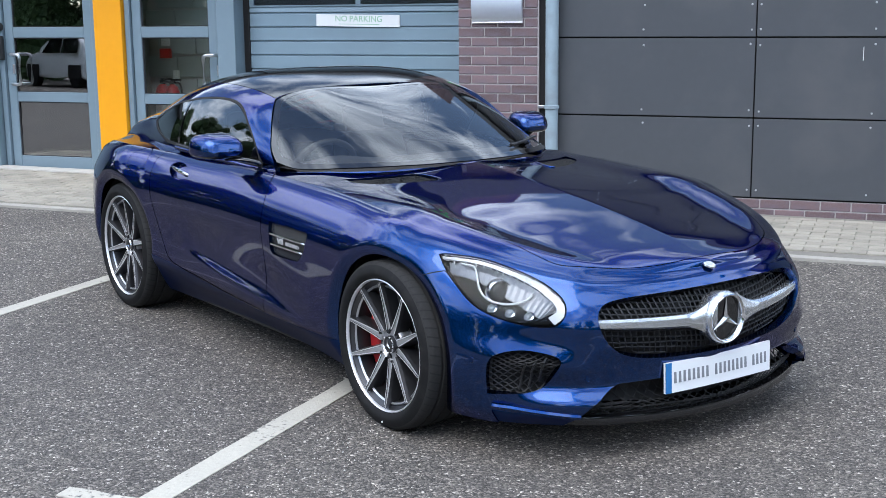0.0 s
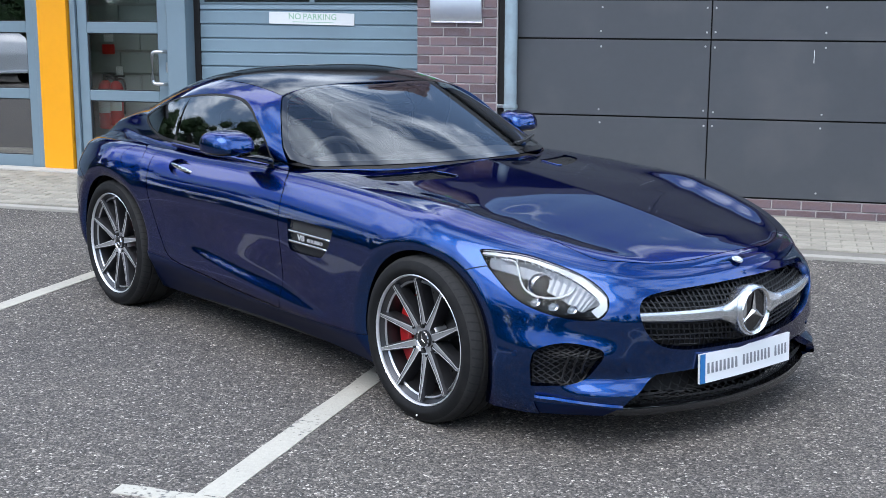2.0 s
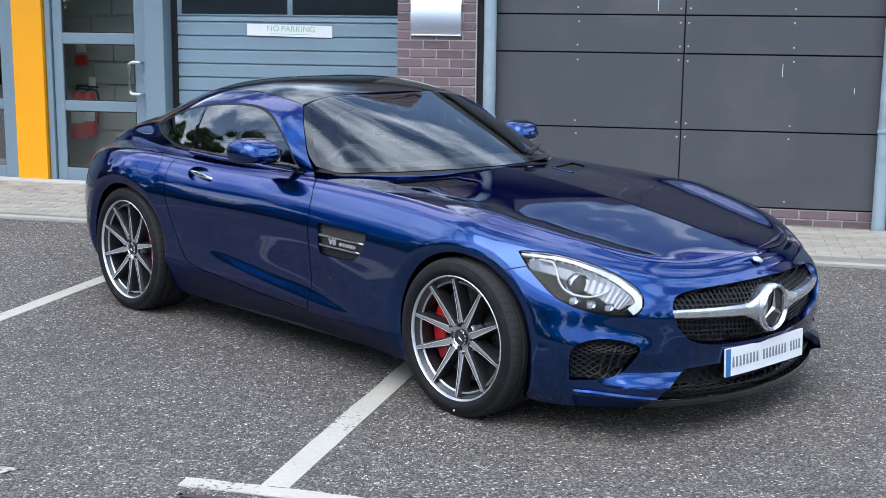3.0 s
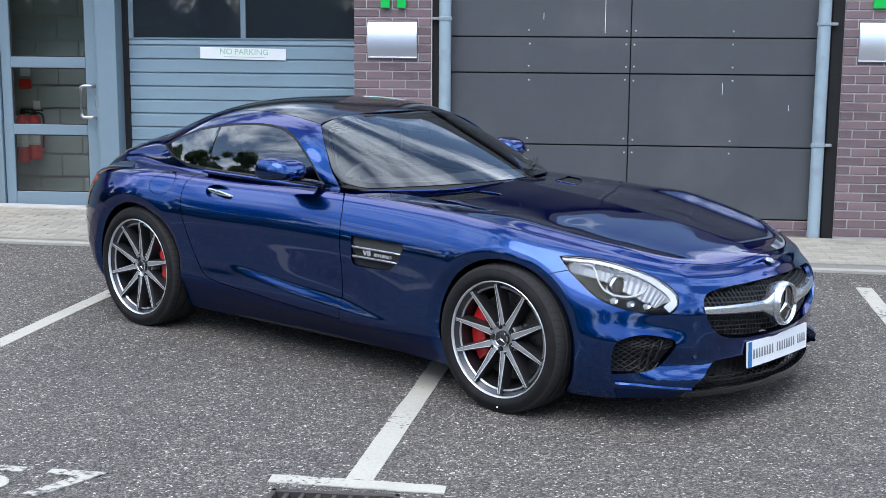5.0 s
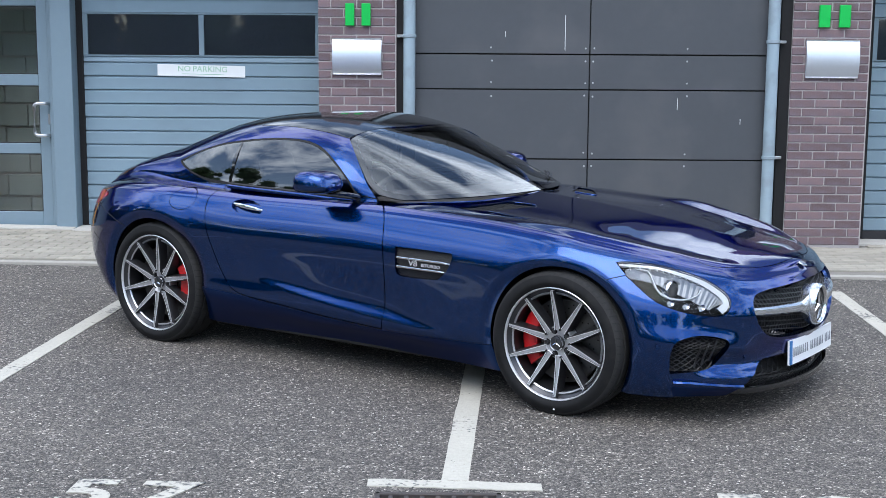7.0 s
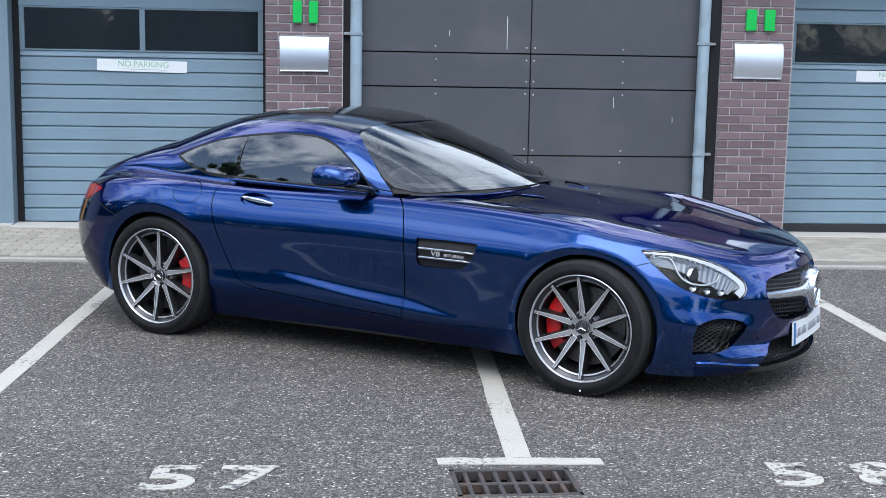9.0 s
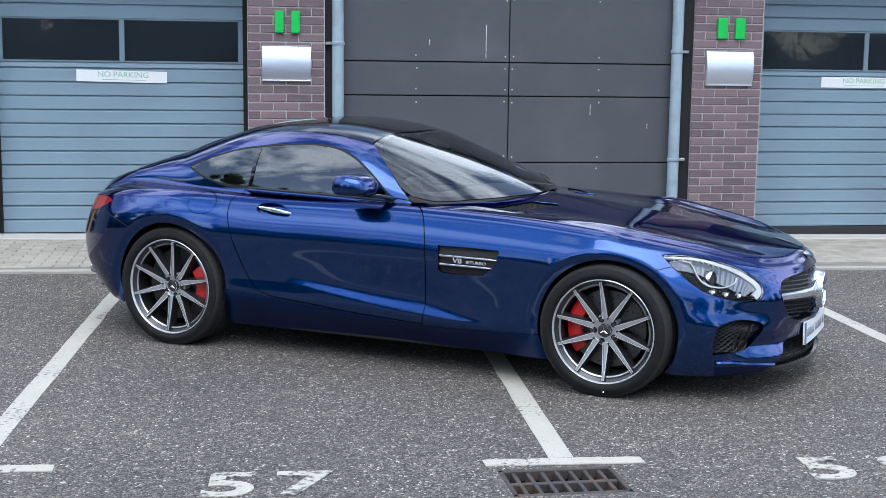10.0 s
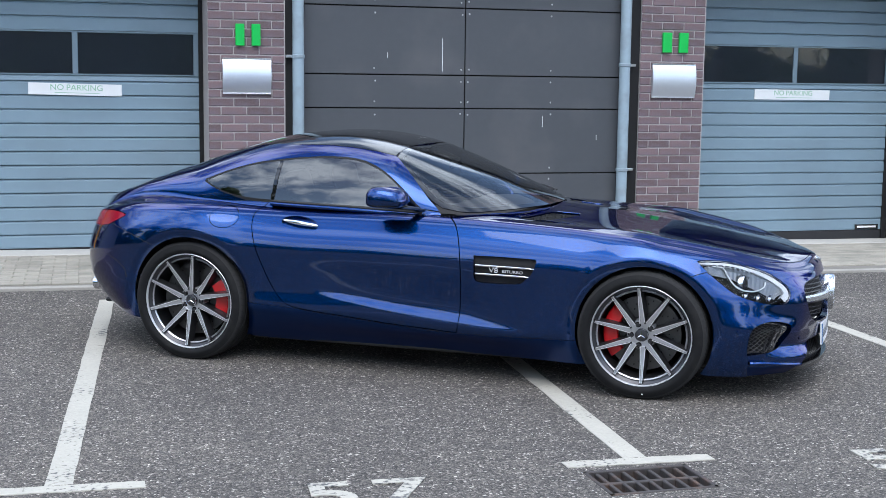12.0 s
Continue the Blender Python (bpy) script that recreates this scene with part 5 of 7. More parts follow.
skirt_line = curve([-0.95, -0.6, -0.467, -0.08, 0.345, 0.98], [0.362, 0.341, 0.325, 0.290, 0.265, 0.279])
skirt = lift(bm_skin, lambda c: c[:, 2] - skirt_line(c[:, 0]), lambda c: (c[:, 1] < -0.5) & (np.abs(c[:, 0] - 0.04) < 1.07) & (c[:, 2] < 0.45), gap=0.0012)
body_piece = arrays(list(bm_skin.faces), bm_skin.verts.layers.float_vector["nrm"])
body = shell("body", arrays(list(bm_skin.faces), bm_skin.verts.layers.float_vector["nrm"]), "paint", car, 0.03, label="glossy metallic dark blue body shell")[0]
bm_skin.free()
shell("bonnet", bonnet, "paint", car, 0.02, label="long glossy blue bonnet")
screen_ob = shell("windscreen", screen, "glass_front", car, 0.004, label="raked windscreen mirroring a cloudy sky", offset=0.0035)[0]
shell("windscreen_border", screen_border, "gloss_black", car, 0.006, offset=0.003, label="black printed border of the windscreen")
shell("roof_panel", roof_piece, "roof", car, 0.01, label="glossy black roof panel")
shell("rear_window", hatch, "pane_dark", car, 0.005, label="dark sloping rear window", offset=0.003)
glass, quarter = side_glass_sheet(glass, quarter)
doors = shell("door", door_piece, "paint", car, 0.03, "mirror")
side_panes = shell("side_window", glass, "glass_side", car, 0.005, "mirror", "tinted side glass mirroring clouds and trees", offset=0.005)
side_panes += shell("quarter_window", quarter, "glass_side", car, 0.005, "mirror", "small tinted rear quarter glass", offset=0.005)
shell("window_pillar", window_pillar, "gloss_black", car, 0.01, "mirror", offset=0.003)
shell("window_trim", window_trim, "black", car, 0.012, "mirror", "black rubber window surround", offset=0.001)
for ob in (screen_ob, *side_panes):
    ob.visible_shadow = False
# low panels wear the dark paint copy, their shaded look put into the colour
shell("front_valance", valance, "paint_low", car, 0.02, "mirror", label="dull dark valance under the front bumper", offset=0.006)
shell("side_skirt", skirt, "paint_low", car, 0.02, "mirror", "side skirt in a darker, duller copy of the blue body paint")
shell("fuel_flap", flap, "paint", car, 0.01, "mirror")
headlamps = shell("headlamp", lamp, "lamp_glass", car, 0.004, "mirror", "clear headlamp cover over dark housing and white light guide", offset=0.002)
for ob in headlamps:
    ob.visible_shadow = False
taillamps = shell("tail_lamp", tail, "lamp_red", car, 0.01, "mirror", "slim red rear lamp")

# ---- wheels ----
def build_wheel(ax, y_face, R, width, rim, right, phase):
    """A wheel about the y axis; its outer face looks to -y. Barrel, tyre, spokes, bolts, disc and caliper."""
    turn = 0 if right else 180
    m = pose(ax, -y_face if right else y_face, R - 0.006, 0, 0, turn)
    w = width
    lip = rim + 0.018
    barrel = part("wheel", lathe([(lip, 0.012), (lip + 0.003, 0.020), (lip - 0.004, 0.030), (rim - 0.012, 0.045), (rim - 0.022, 0.09), (rim - 0.026, w - 0.04), (rim, w - 0.012), (lip, w)], "y", 72),
                  "alloy_dark", car, "ten-spoke grey alloy wheel with machined faces", 40)
    barrel.matrix_basis = m
    part("rim_edge", lathe([(lip - 0.0065, 0.022), (lip - 0.0055, 0.013), (lip - 0.002, 0.009), (lip + 0.001, 0.011), (lip + 0.0015, 0.016)], "y", 72), "alloy", barrel, "bright machined rim edge", 50)
    part("rim_step", lathe([(rim - 0.006, 0.040), (rim - 0.010, 0.034), (rim - 0.016, 0.040)], "y", 72), "alloy_mid", barrel, "", 50)
    tyre = lathe([(lip - 0.002, 0.016), (lip + 0.008, 0.004), (lip + 0.020, -0.002), (rim + 0.5 * (R - rim), -0.003), (R - 0.034, 0.002), (R - 0.020, 0.009), (R - 0.010, 0.016), (R - 0.005, 0.028),
                  (R - 0.0025, 0.055), (R - 0.011, 0.057), (R - 0.011, 0.066), (R - 0.0015, 0.068), (R, 0.105), (R - 0.010, 0.107), (R - 0.010, 0.117), (R, 0.119),
                  (R, w - 0.105), (R - 0.010, w - 0.103), (R - 0.010, w - 0.093), (R, w - 0.091), (R - 0.003, w - 0.05), (R - 0.018, w - 0.008), (R - 0.04, w), (lip, w - 0.01)], "y", 96)
    for f in tyre.faces:
        c = f.calc_center_median()
        f.material_index = 1 if math.hypot(c.x, c.z) > R - 0.016 else 0
    part("tyre", tyre, ("tyre", "tread"), barrel, "black low-profile tyre", 40)
    grooves = bmesh.new()
    for k in range(60):
        g = bmesh.new()                                # a cut that follows the tyre's shoulder
        rows = [[g.verts.new((0.012 * (y - 0.012) / 0.042 + s, y, r)) for s in (-0.0030, 0.0030)]
                for y, r in ((0.011, R - 0.0132), (0.016, R - 0.0096), (0.028, R - 0.0046), (0.054, R - 0.0022))]
        for p, q in zip(rows, rows[1:]):
            g.faces.new((p[0], p[1], q[1], q[0]))
        far = [[g.verts.new((0.012 * (y - 0.012) / 0.042 + s, y, r)) for s in (-0.0018, 0.0018)] for y, r in ((0.070, R - 0.0006), (0.104, R + 0.0007))]
        g.faces.new((far[0][0], far[0][1], far[1][1], far[1][0]))
        merge(grooves, g, Matrix.Rotation(2 * math.pi * k / 60, 4, "Y"))
    tagged(part("tread_cut", grooves, "black", barrel), kind="stuff")
    if right and ax > 0:
        dot = lathe([(0, -0.0095), (0.0038, -0.0092), (0.0042, -0.006)], "y", 12)
        bmesh.ops.translate(dot, vec=Vector((0.02, 0.0, -(rim + 0.58 * (R - rim)))), verts=dot.verts[:])
        part("tyre_mark", dot, "paper", barrel, "small white paint dot on the tyre wall")
    # spokes in five pairs that part towards the rim: a shallow groove between two machined edges, dark flanks, dished towards the hub
    for k in range(10):
        s = bmesh.new()
        side = 1 if k % 2 else -1
        splay = math.radians(19.0) * side
        p0, p1 = Vector((0.0125 * side, 0.058)), Vector((math.sin(splay), math.cos(splay))) * (rim + 0.003)
        along = (p1 - p0).normalized()
        across = Vector((along.y, -along.x))
        n = 9
        prev = None
        for i in range(n):
            t = i / (n - 1)
            at = p0 + (p1 - p0) * t
            half = 0.0150 - 0.0085 * t
            y = 0.042 - 0.028 * t ** 1.3
            edge = min(0.0042, half * 0.4)
            cross = ((-half - 0.009, 0.055), (-half - 0.0035, 0.012), (-half, 0.0), (-half + edge, 0.0), (-half + edge + 0.001, 0.0030),
                     (half - edge - 0.001, 0.0030), (half - edge, 0.0), (half, 0.0), (half + 0.0035, 0.012), (half + 0.009, 0.055))
            cur = []
            for a, d in cross:
                q = at + across * a
                cur.append(s.verts.new((q.x, y + d, q.y)))
            if prev:
                for j in range(9):
                    f = s.faces.new((prev[j], prev[j + 1], cur[j + 1], cur[j]))
                    f.material_index = 0 if j in (2, 6) else 1 if j == 4 else 2
            else:
                s.faces.new(cur[::-1])
            prev = cur
        s.faces.new(prev)
        bmesh.ops.transform(s, matrix=Matrix.Rotation(math.radians(phase) + 2 * math.pi * (k // 2) / 5, 4, "Y"), verts=s.verts[:])
        part("spoke", s, ("alloy", "alloy_mid", "alloy_dark"), barrel)
    for k in range(5):
        a = math.radians(phase) + 2 * math.pi * k / 5
        pin = lathe([(0, 0.0362), (0.0042, 0.0362), (0.0050, 0.046)], "y", 10)
        bmesh.ops.translate(pin, vec=Vector((0.066 * math.sin(a), 0, 0.066 * math.cos(a))), verts=pin.verts[:])
        part("spoke_pin", pin, "black", barrel)
    part("hub", lathe([(0, 0.060), (0.040, 0.058), (0.072, 0.0555), (0.077, 0.062), (0.082, 0.10), (0.076, 0.13)], "y", 48), "alloy_mid", barrel, smooth=40)
    cap = part("hub_cap", lathe([(0, 0.038), (0.024, 0.038), (0.030, 0.040), (0.033, 0.046), (0.034, 0.060)], "y", 40), "alloy_dark", barrel, "grey hub cap with a chrome badge", 40)
    part("cap_ring", lathe([(0.0305, 0.0395), (0.0325, 0.0365), (0.0345, 0.042)], "y", 40), "chrome", barrel, smooth=60)
    star_mark(0.025, 0.0045, barrel, 0.036)
    for k in range(5):
        a = math.radians(phase + 36) + 2 * math.pi * k / 5
        b = lathe([(0, 0.050), (0.0085, 0.050), (0.010, 0.054), (0.010, 0.07)], "y", 12)
        bmesh.ops.translate(b, vec=Vector((0.056 * math.sin(a), 0, 0.056 * math.cos(a))), verts=b.verts[:])
        part("wheel_bolt", b, "alloy_dark", barrel, smooth=40)
        pit = lathe([(0, 0.0545), (0.0145, 0.0545), (0.0155, 0.060)], "y", 16)
        bmesh.ops.translate(pit, vec=Vector((0.056 * math.sin(a), 0, 0.056 * math.cos(a))), verts=pit.verts[:])
        part("bolt_recess", pit, "black", barrel)
    disc_r = rim * 0.80
    part("brake_disc", lathe([(0.075, 0.115), (disc_r, 0.115), (disc_r, 0.145), (0.075, 0.145)], "y", 64), "disc", barrel, "cross-drilled brake disc", 30)
    part("disc_bell", lathe([(0, 0.100), (0.078, 0.100), (0.082, 0.114)], "y", 40), "alloy_dark", barrel, smooth=30)
    holes = bmesh.new()
    for k in range(48):
        h = lathe([(0, 0.1142), (0.0042, 0.1142)], "y", 8)
        rr = disc_r * (0.62 + 0.11 * (k % 3) + 0.06)
        merge(holes, h, Matrix.Translation((rr * math.sin(2 * math.pi * k / 48), 0, rr * math.cos(2 * math.pi * k / 48))))
    tagged(part("disc_holes", holes, "black", barrel), kind="stuff")
    # red caliper, behind the axle at the front, ahead of it at the rear
    a0, a1 = (0.38, 0.61) if ax > 0 else (-0.08, 0.10)
    cal = lathe([(disc_r * 0.66, 0.088), (disc_r * 0.70, 0.080), (disc_r * 0.98, 0.080), (disc_r * 1.06, 0.092), (disc_r * 1.06, 0.17), (disc_r * 0.66, 0.17), (disc_r * 0.66, 0.088)], "y", 24, (a0, a1))
    bmesh.ops.holes_fill(cal, edges=[e for e in cal.edges if e.is_boundary], sides=0)
    c = part("caliper", cal, "caliper", barrel, "red brake caliper", 40)
    if not right:
        c.matrix_basis = Matrix.Rotation(math.pi, 4, "Y") @ Matrix.Identity(4)
    return barrel


def star_mark(r, w, parent, y, mat="chrome"):
    """A plain three-armed emblem."""
    bm = bmesh.new()
    for k in range(3):
        a = bmesh.new()
        tip, l, rr, top = a.verts.new((0, y, r)), a.verts.new((-w, y, w * 0.58)), a.verts.new((w, y, w * 0.58)), a.verts.new((0, y - w * 0.7, w * 0.2))
        c = a.verts.new((0, y, 0))
        for f in ((tip, l, top), (tip, top, rr), (l, c, top), (top, c, rr)):
            a.faces.new(f)
        merge(bm, a, Matrix.Rotation(2 * math.pi * k / 3, 4, "Y"))
    bmesh.ops.remove_doubles(bm, verts=bm.verts[:], dist=1e-5)
    return part("emblem", bm, mat, parent)


for right in (True, False):
    build_wheel(AXLE_F, 0.940, 0.334, 0.265, 0.2413, right, 15)
    build_wheel(AXLE_R, 0.938, 0.345, 0.295, 0.254, right, -13)

# inner arches, floor and chassis
for ax, r, zc in ((AXLE_F + 0.008, 0.368, 0.335), (AXLE_R + 0.008, 0.384, 0.348)):
    for s in (-1, 1):
        liner = lathe([(r, 0.930), (r, 0.62), (0.05, 0.61)], "y", 48, (-0.09, 0.59))
        for q in liner.verts:
            q.co = Vector((q.co.x + ax, min(q.co.y, 0.885 if q.co.z > 0.10 else 0.74) * s, q.co.z + zc))
        part("wheel_arch_liner", liner, "plastic", car)
part("underbody", box(-1.55, 1.85, -0.60, 0.60, 0.115, 0.15, 0.01), "plastic", car)
part("rear_undertray", box(-2.02, -1.55, -0.60, 0.60, 0.235, 0.26, 0.01), "plastic", car)
part("side_skirt_floor", box(-0.92, 0.93, -0.80, 0.80, 0.135, 0.17, 0.01), "plastic", car)
part("engine_bay_wall", box(-1.0, -0.95, -0.80, 0.80, 0.16, 0.86), "plastic", car)
part("bulkhead", box(0.55, 0.60, -0.80, 0.80, 0.16, 0.84), "plastic", car)
part("front_backing", box(1.70, 1.74, -0.75, 0.75, 0.14, 0.60), "plastic", car)

# ---- the car's fittings ----
def surface(piece, project):
    """A function from the flat coordinates of a view to the skin's place and normal there."""
    co = np.array([tuple(p) for p in piece[0]])
    nr = np.array([tuple(n) for n in piece[1]])
    flat = project(co)

    def at(a, b, depth=0.0):
        d = (flat[:, 0] - a) ** 2 + (flat[:, 1] - b) ** 2 + 1e-8
        k = np.argpartition(d, 4)[:4]
        w = (1 / d[k])[:, None]
        p, n = (co[k] * w).sum(0) / w.sum(), (nr[k] * w).sum(0) / w.sum()
        return Vector(p - n * depth)
    return at


def lattice(outline, at, pitch, angles, radius, depth):
    """Crossing bars that fill an outline."""
    f = inside_distance(outline)
    o = np.asarray(outline)
    lo, hi = o.min(0), o.max(0)
    mid, span = (lo + hi) / 2, np.hypot(*(hi - lo))
    bm = bmesh.new()
    for ang in angles:
        d, n = np.array((math.cos(ang), math.sin(ang))), np.array((-math.sin(ang), math.cos(ang)))
        for k in range(-int(span / pitch) - 1, int(span / pitch) + 2):
            line = [mid + n * k * pitch + d * s for s in np.arange(-span, span, 0.012)]
            ok = f(np.array(line)) < 0.004
            run = []
            for p, inside in zip(line + [None], list(ok) + [False]):
                if inside:
                    run.append(at(p[0], p[1], depth))
                elif run:
                    if len(run) > 1:
                        tube(run, radius, 4, bm)
                    run = []
    return bm


def both_sides(name, bm, mat, label="", smooth=None):
    """A part on the right and its mirror image on the left."""
    copy = bm.copy()
    for q in copy.verts:
        q.co.y *= -1
    a = part(name, bm, mat, car, label, smooth)
    return a, part(name, copy, mat, car, label, smooth)


front = lambda c: np.stack([-c[:, 1], c[:, 2]], 1)
corner = lambda c: np.stack([0.82 * c[:, 0] + 0.57 * c[:, 1], c[:, 2]], 1)
side = lambda c: c[:, [0, 2]]
above = lambda c: np.stack([c[:, 0], -c[:, 1]], 1)

# grille: mesh behind a satin bar with a round emblem
mesh = lattice([q for q in GRILLE if q[0] >= 0] + [np.array((0.0, 0.354)), np.array((0.0, 0.598))], surface(grille_hole, front), 0.0235, (radians(6), radians(80)), 0.0034, 0.040)
other = mesh.copy()
for q in other.verts:
    q.co.y *= -1
tagged(part("grille_mesh", merge(mesh, other), "plastic", car, "black mesh in the grille"), kind="stuff")
shell("grille_backing", grille_hole, "black", car, 0.01, offset=0.085, rim=False)
shell("lower_backing", lower_hole, "black", car, 0.01, offset=0.085, rim=False)
shell("intake_backing", intake_hole, "black", car, 0.01, "mirror", offset=0.060, rim=False)
shell("vent_backing", vent_hole, "plastic", car, 0.01, "mirror", offset=0.030, rim=False)
shell("slot_backing", slot_hole, "black", car, 0.01, "mirror", offset=0.030, rim=False)
nose = curve([0.0, 0.28, 0.42, 0.54], [2.215, 2.190, 2.150, 2.100])


def grille_bar():
    bm, prev = bmesh.new(), None
    for i in range(25):
        t = i / 24
        y = 0.536 - (0.536 - 0.055) * t
        half = 0.0165 + 0.0105 * t + 0.056 * max(0, (t - 0.66) / 0.34) ** 2.4
        x = float(nose(y)) + 0.006 + 0.010 * t
        z = 0.502 - 0.023 * t
        cur = [bm.verts.new((x - dx, -y, z + dz)) for dx, dz in ((0.05, half * 0.7), (0.014, half), (0.002, half * 0.6), (0.0, 0), (0.002, -half * 0.6), (0.014, -half), (0.05, -half * 0.7))]
        if prev:
            for k in range(6):
                bm.faces.new((prev[k], cur[k], cur[k + 1], prev[k + 1]))
        else:
            bm.faces.new(cur)
        prev = cur
    bm.faces.new(prev[::-1])
    return bm


both_sides("grille_bar", grille_bar(), "satin", "satin silver grille bar", 40)
EMBLEM = (2.206, -0.012, 0.475)
em = part("emblem_bowl", lathe([(0.088, -0.05), (0.099, 0.0), (0.098, 0.022), (0.092, 0.034), (0.085, 0.032), (0.080, 0.022)], "x", 64), "satin", car, "satin silver round surround of the front emblem", 50)
em.location = EMBLEM
part("emblem_disc", lathe([(0.0, 0.019), (0.083, 0.019)], "x", 48), "gloss_black", em)
part("emblem_ring", lathe([(0.080, 0.024), (0.083, 0.035), (0.088, 0.037), (0.0925, 0.032)], "x", 64), "chrome", em, smooth=60)
st = star_mark(0.081, 0.0118, em, 0.0)
st.matrix_basis = Matrix.Translation((0.0225, 0, 0)) @ Matrix.Rotation(math.pi / 2, 4, "Z")
bd = part("bonnet_badge", lathe([(0.0, 0.0026), (0.019, 0.0022), (0.0235, 0.0008), (0.025, -0.004)], "z", 32), "satin", car, "small round silver badge", 50)
bd.matrix_basis = pose(2.143, -0.014, 0.6635, 0, 25, 0)
part("badge_centre", lathe([(0.0, 0.0032), (0.0145, 0.0030)], "z", 24), "alloy_mid", bd)
part("grille_mark", box(2.118, 2.124, 0.305, 0.40, 0.470, 0.482, 0.002), "satin", car)

# side intakes, lower intake, splitter and lip
both_sides("intake_mesh", lattice(INTAKE, surface(intake_hole, corner), 0.019, (radians(30), radians(-30)), 0.0026, 0.030), "plastic", "black diamond mesh in the side intake")
for k in range(3):
    fin = tube([surface(intake_hole, corner)(1.16 + 0.035 * k + 0.03 * t, 0.270 + 0.012 * k + 0.10 * t, 0.02) for t in np.linspace(0, 1, 6)], 0.005, 6)
    both_sides("intake_fin", fin, "plastic")
low = lattice([q for q in LOWER if q[0] >= 0] + [np.array((0.0, 0.100)), np.array((0.0, 0.285))], surface(lower_hole, front), 0.021, (radians(28), radians(-28)), 0.0020, 0.055)
other = low.copy()
for q in other.verts:
    q.co.y *= -1
part("lower_mesh", merge(low, other), "black", car, "black mesh in the lower intake")


def outline_blade(s0, s1, out, z_of, thick, deep=0.08):
    """A thin blade along the body's plan between two arc lengths from the nose."""
    u, keys, xy, nrm = plan_line()
    bm, prev = bmesh.new(), None
    for s in np.linspace(s0, s1, 40):
        x, y = np.interp(s, u, xy[:, 0]), np.interp(s, u, xy[:, 1])
        nx, ny = np.interp(s, u, nrm[:, 0]), np.interp(s, u, nrm[:, 1])
        t = (s - s0) / (s1 - s0)
        o, z = out(t), z_of(t)
        cur = [bm.verts.new((x + nx * q, -(y + ny * q), z + dz)) for q, dz in ((-deep, 0), (o - 0.004, 0), (o, thick * 0.5), (o - 0.004, thick), (-deep, thick))]
        if prev:
            for k in range(4):
                bm.faces.new((prev[k], cur[k], cur[k + 1], prev[k + 1]))
        prev = cur
    return bm


u_, keys_, xy_, nr_ = plan_line()
arc_at = lambda y: float(np.interp(y, xy_[: NU // 3, 1], u_[: NU // 3]))
sp = outline_blade(0.0, arc_at(0.66), lambda t: -0.030 - 0.018 * max(0.0, (t - 0.80) / 0.20) ** 2, lambda t: 0.124 + 0.016 * t ** 2, 0.030)
both_sides("splitter", sp, "gloss_black", "black front splitter", 50)
lp = outline_blade(arc_at(0.600), arc_at(0.822), lambda t: 0.018 * math.sin(math.pi * min(1, 0.25 + t * 0.75)) ** 0.5 - 0.002, lambda t: 0.172 + 0.026 * min(1, t * 1.3), 0.017, deep=0.05)
both_sides("bumper_lip", lp, "paint", "blue lip under the side intake", 40)


# plate with plain bars in place of its writing
def curved_plate(y0, y1, z0, z1, lift_x, mat, name, parent, thick=0.010):
    bm, prev = bmesh.new(), None
    for i in range(17):
        y = y0 + (y1 - y0) * i / 16
        x = 2.213 + 0.030 * y - 0.11 * y * y + lift_x
        cur = [bm.verts.new(p) for p in ((x - thick, y, z0), (x, y, z0), (x - 0.004, y, z1), (x - 0.004 - thick, y, z1))]
        if prev:
            for k in range(4):
                bm.faces.new((prev[k], cur[k], cur[(k + 1) % 4], prev[(k + 1) % 4]))
        else:
            bm.faces.new(cur[::-1])
        prev = cur
    bm.faces.new(prev)
    return part(name, bm, mat, parent, smooth=30)


plate = curved_plate(-0.281, 0.262, 0.226, 0.339, 0.0, "plate", "dealer_plate", car)
tagged(plate, "white dealer plate with a blue end band and dark bars")
curved_plate(-0.281, -0.254, 0.2265, 0.3385, 0.0015, "plate_blue", "blue_band", plate, 0.003)
pitch = 0.492 / 22
for k in range(22):                                    # one narrow bar for each character
    if k not in (8, 17):
        a = -0.242 + pitch * k
        curved_plate(a, a + pitch * 0.50, 0.261, 0.303, 0.0012, "plate_ink", "text_bar", plate, 0.002)

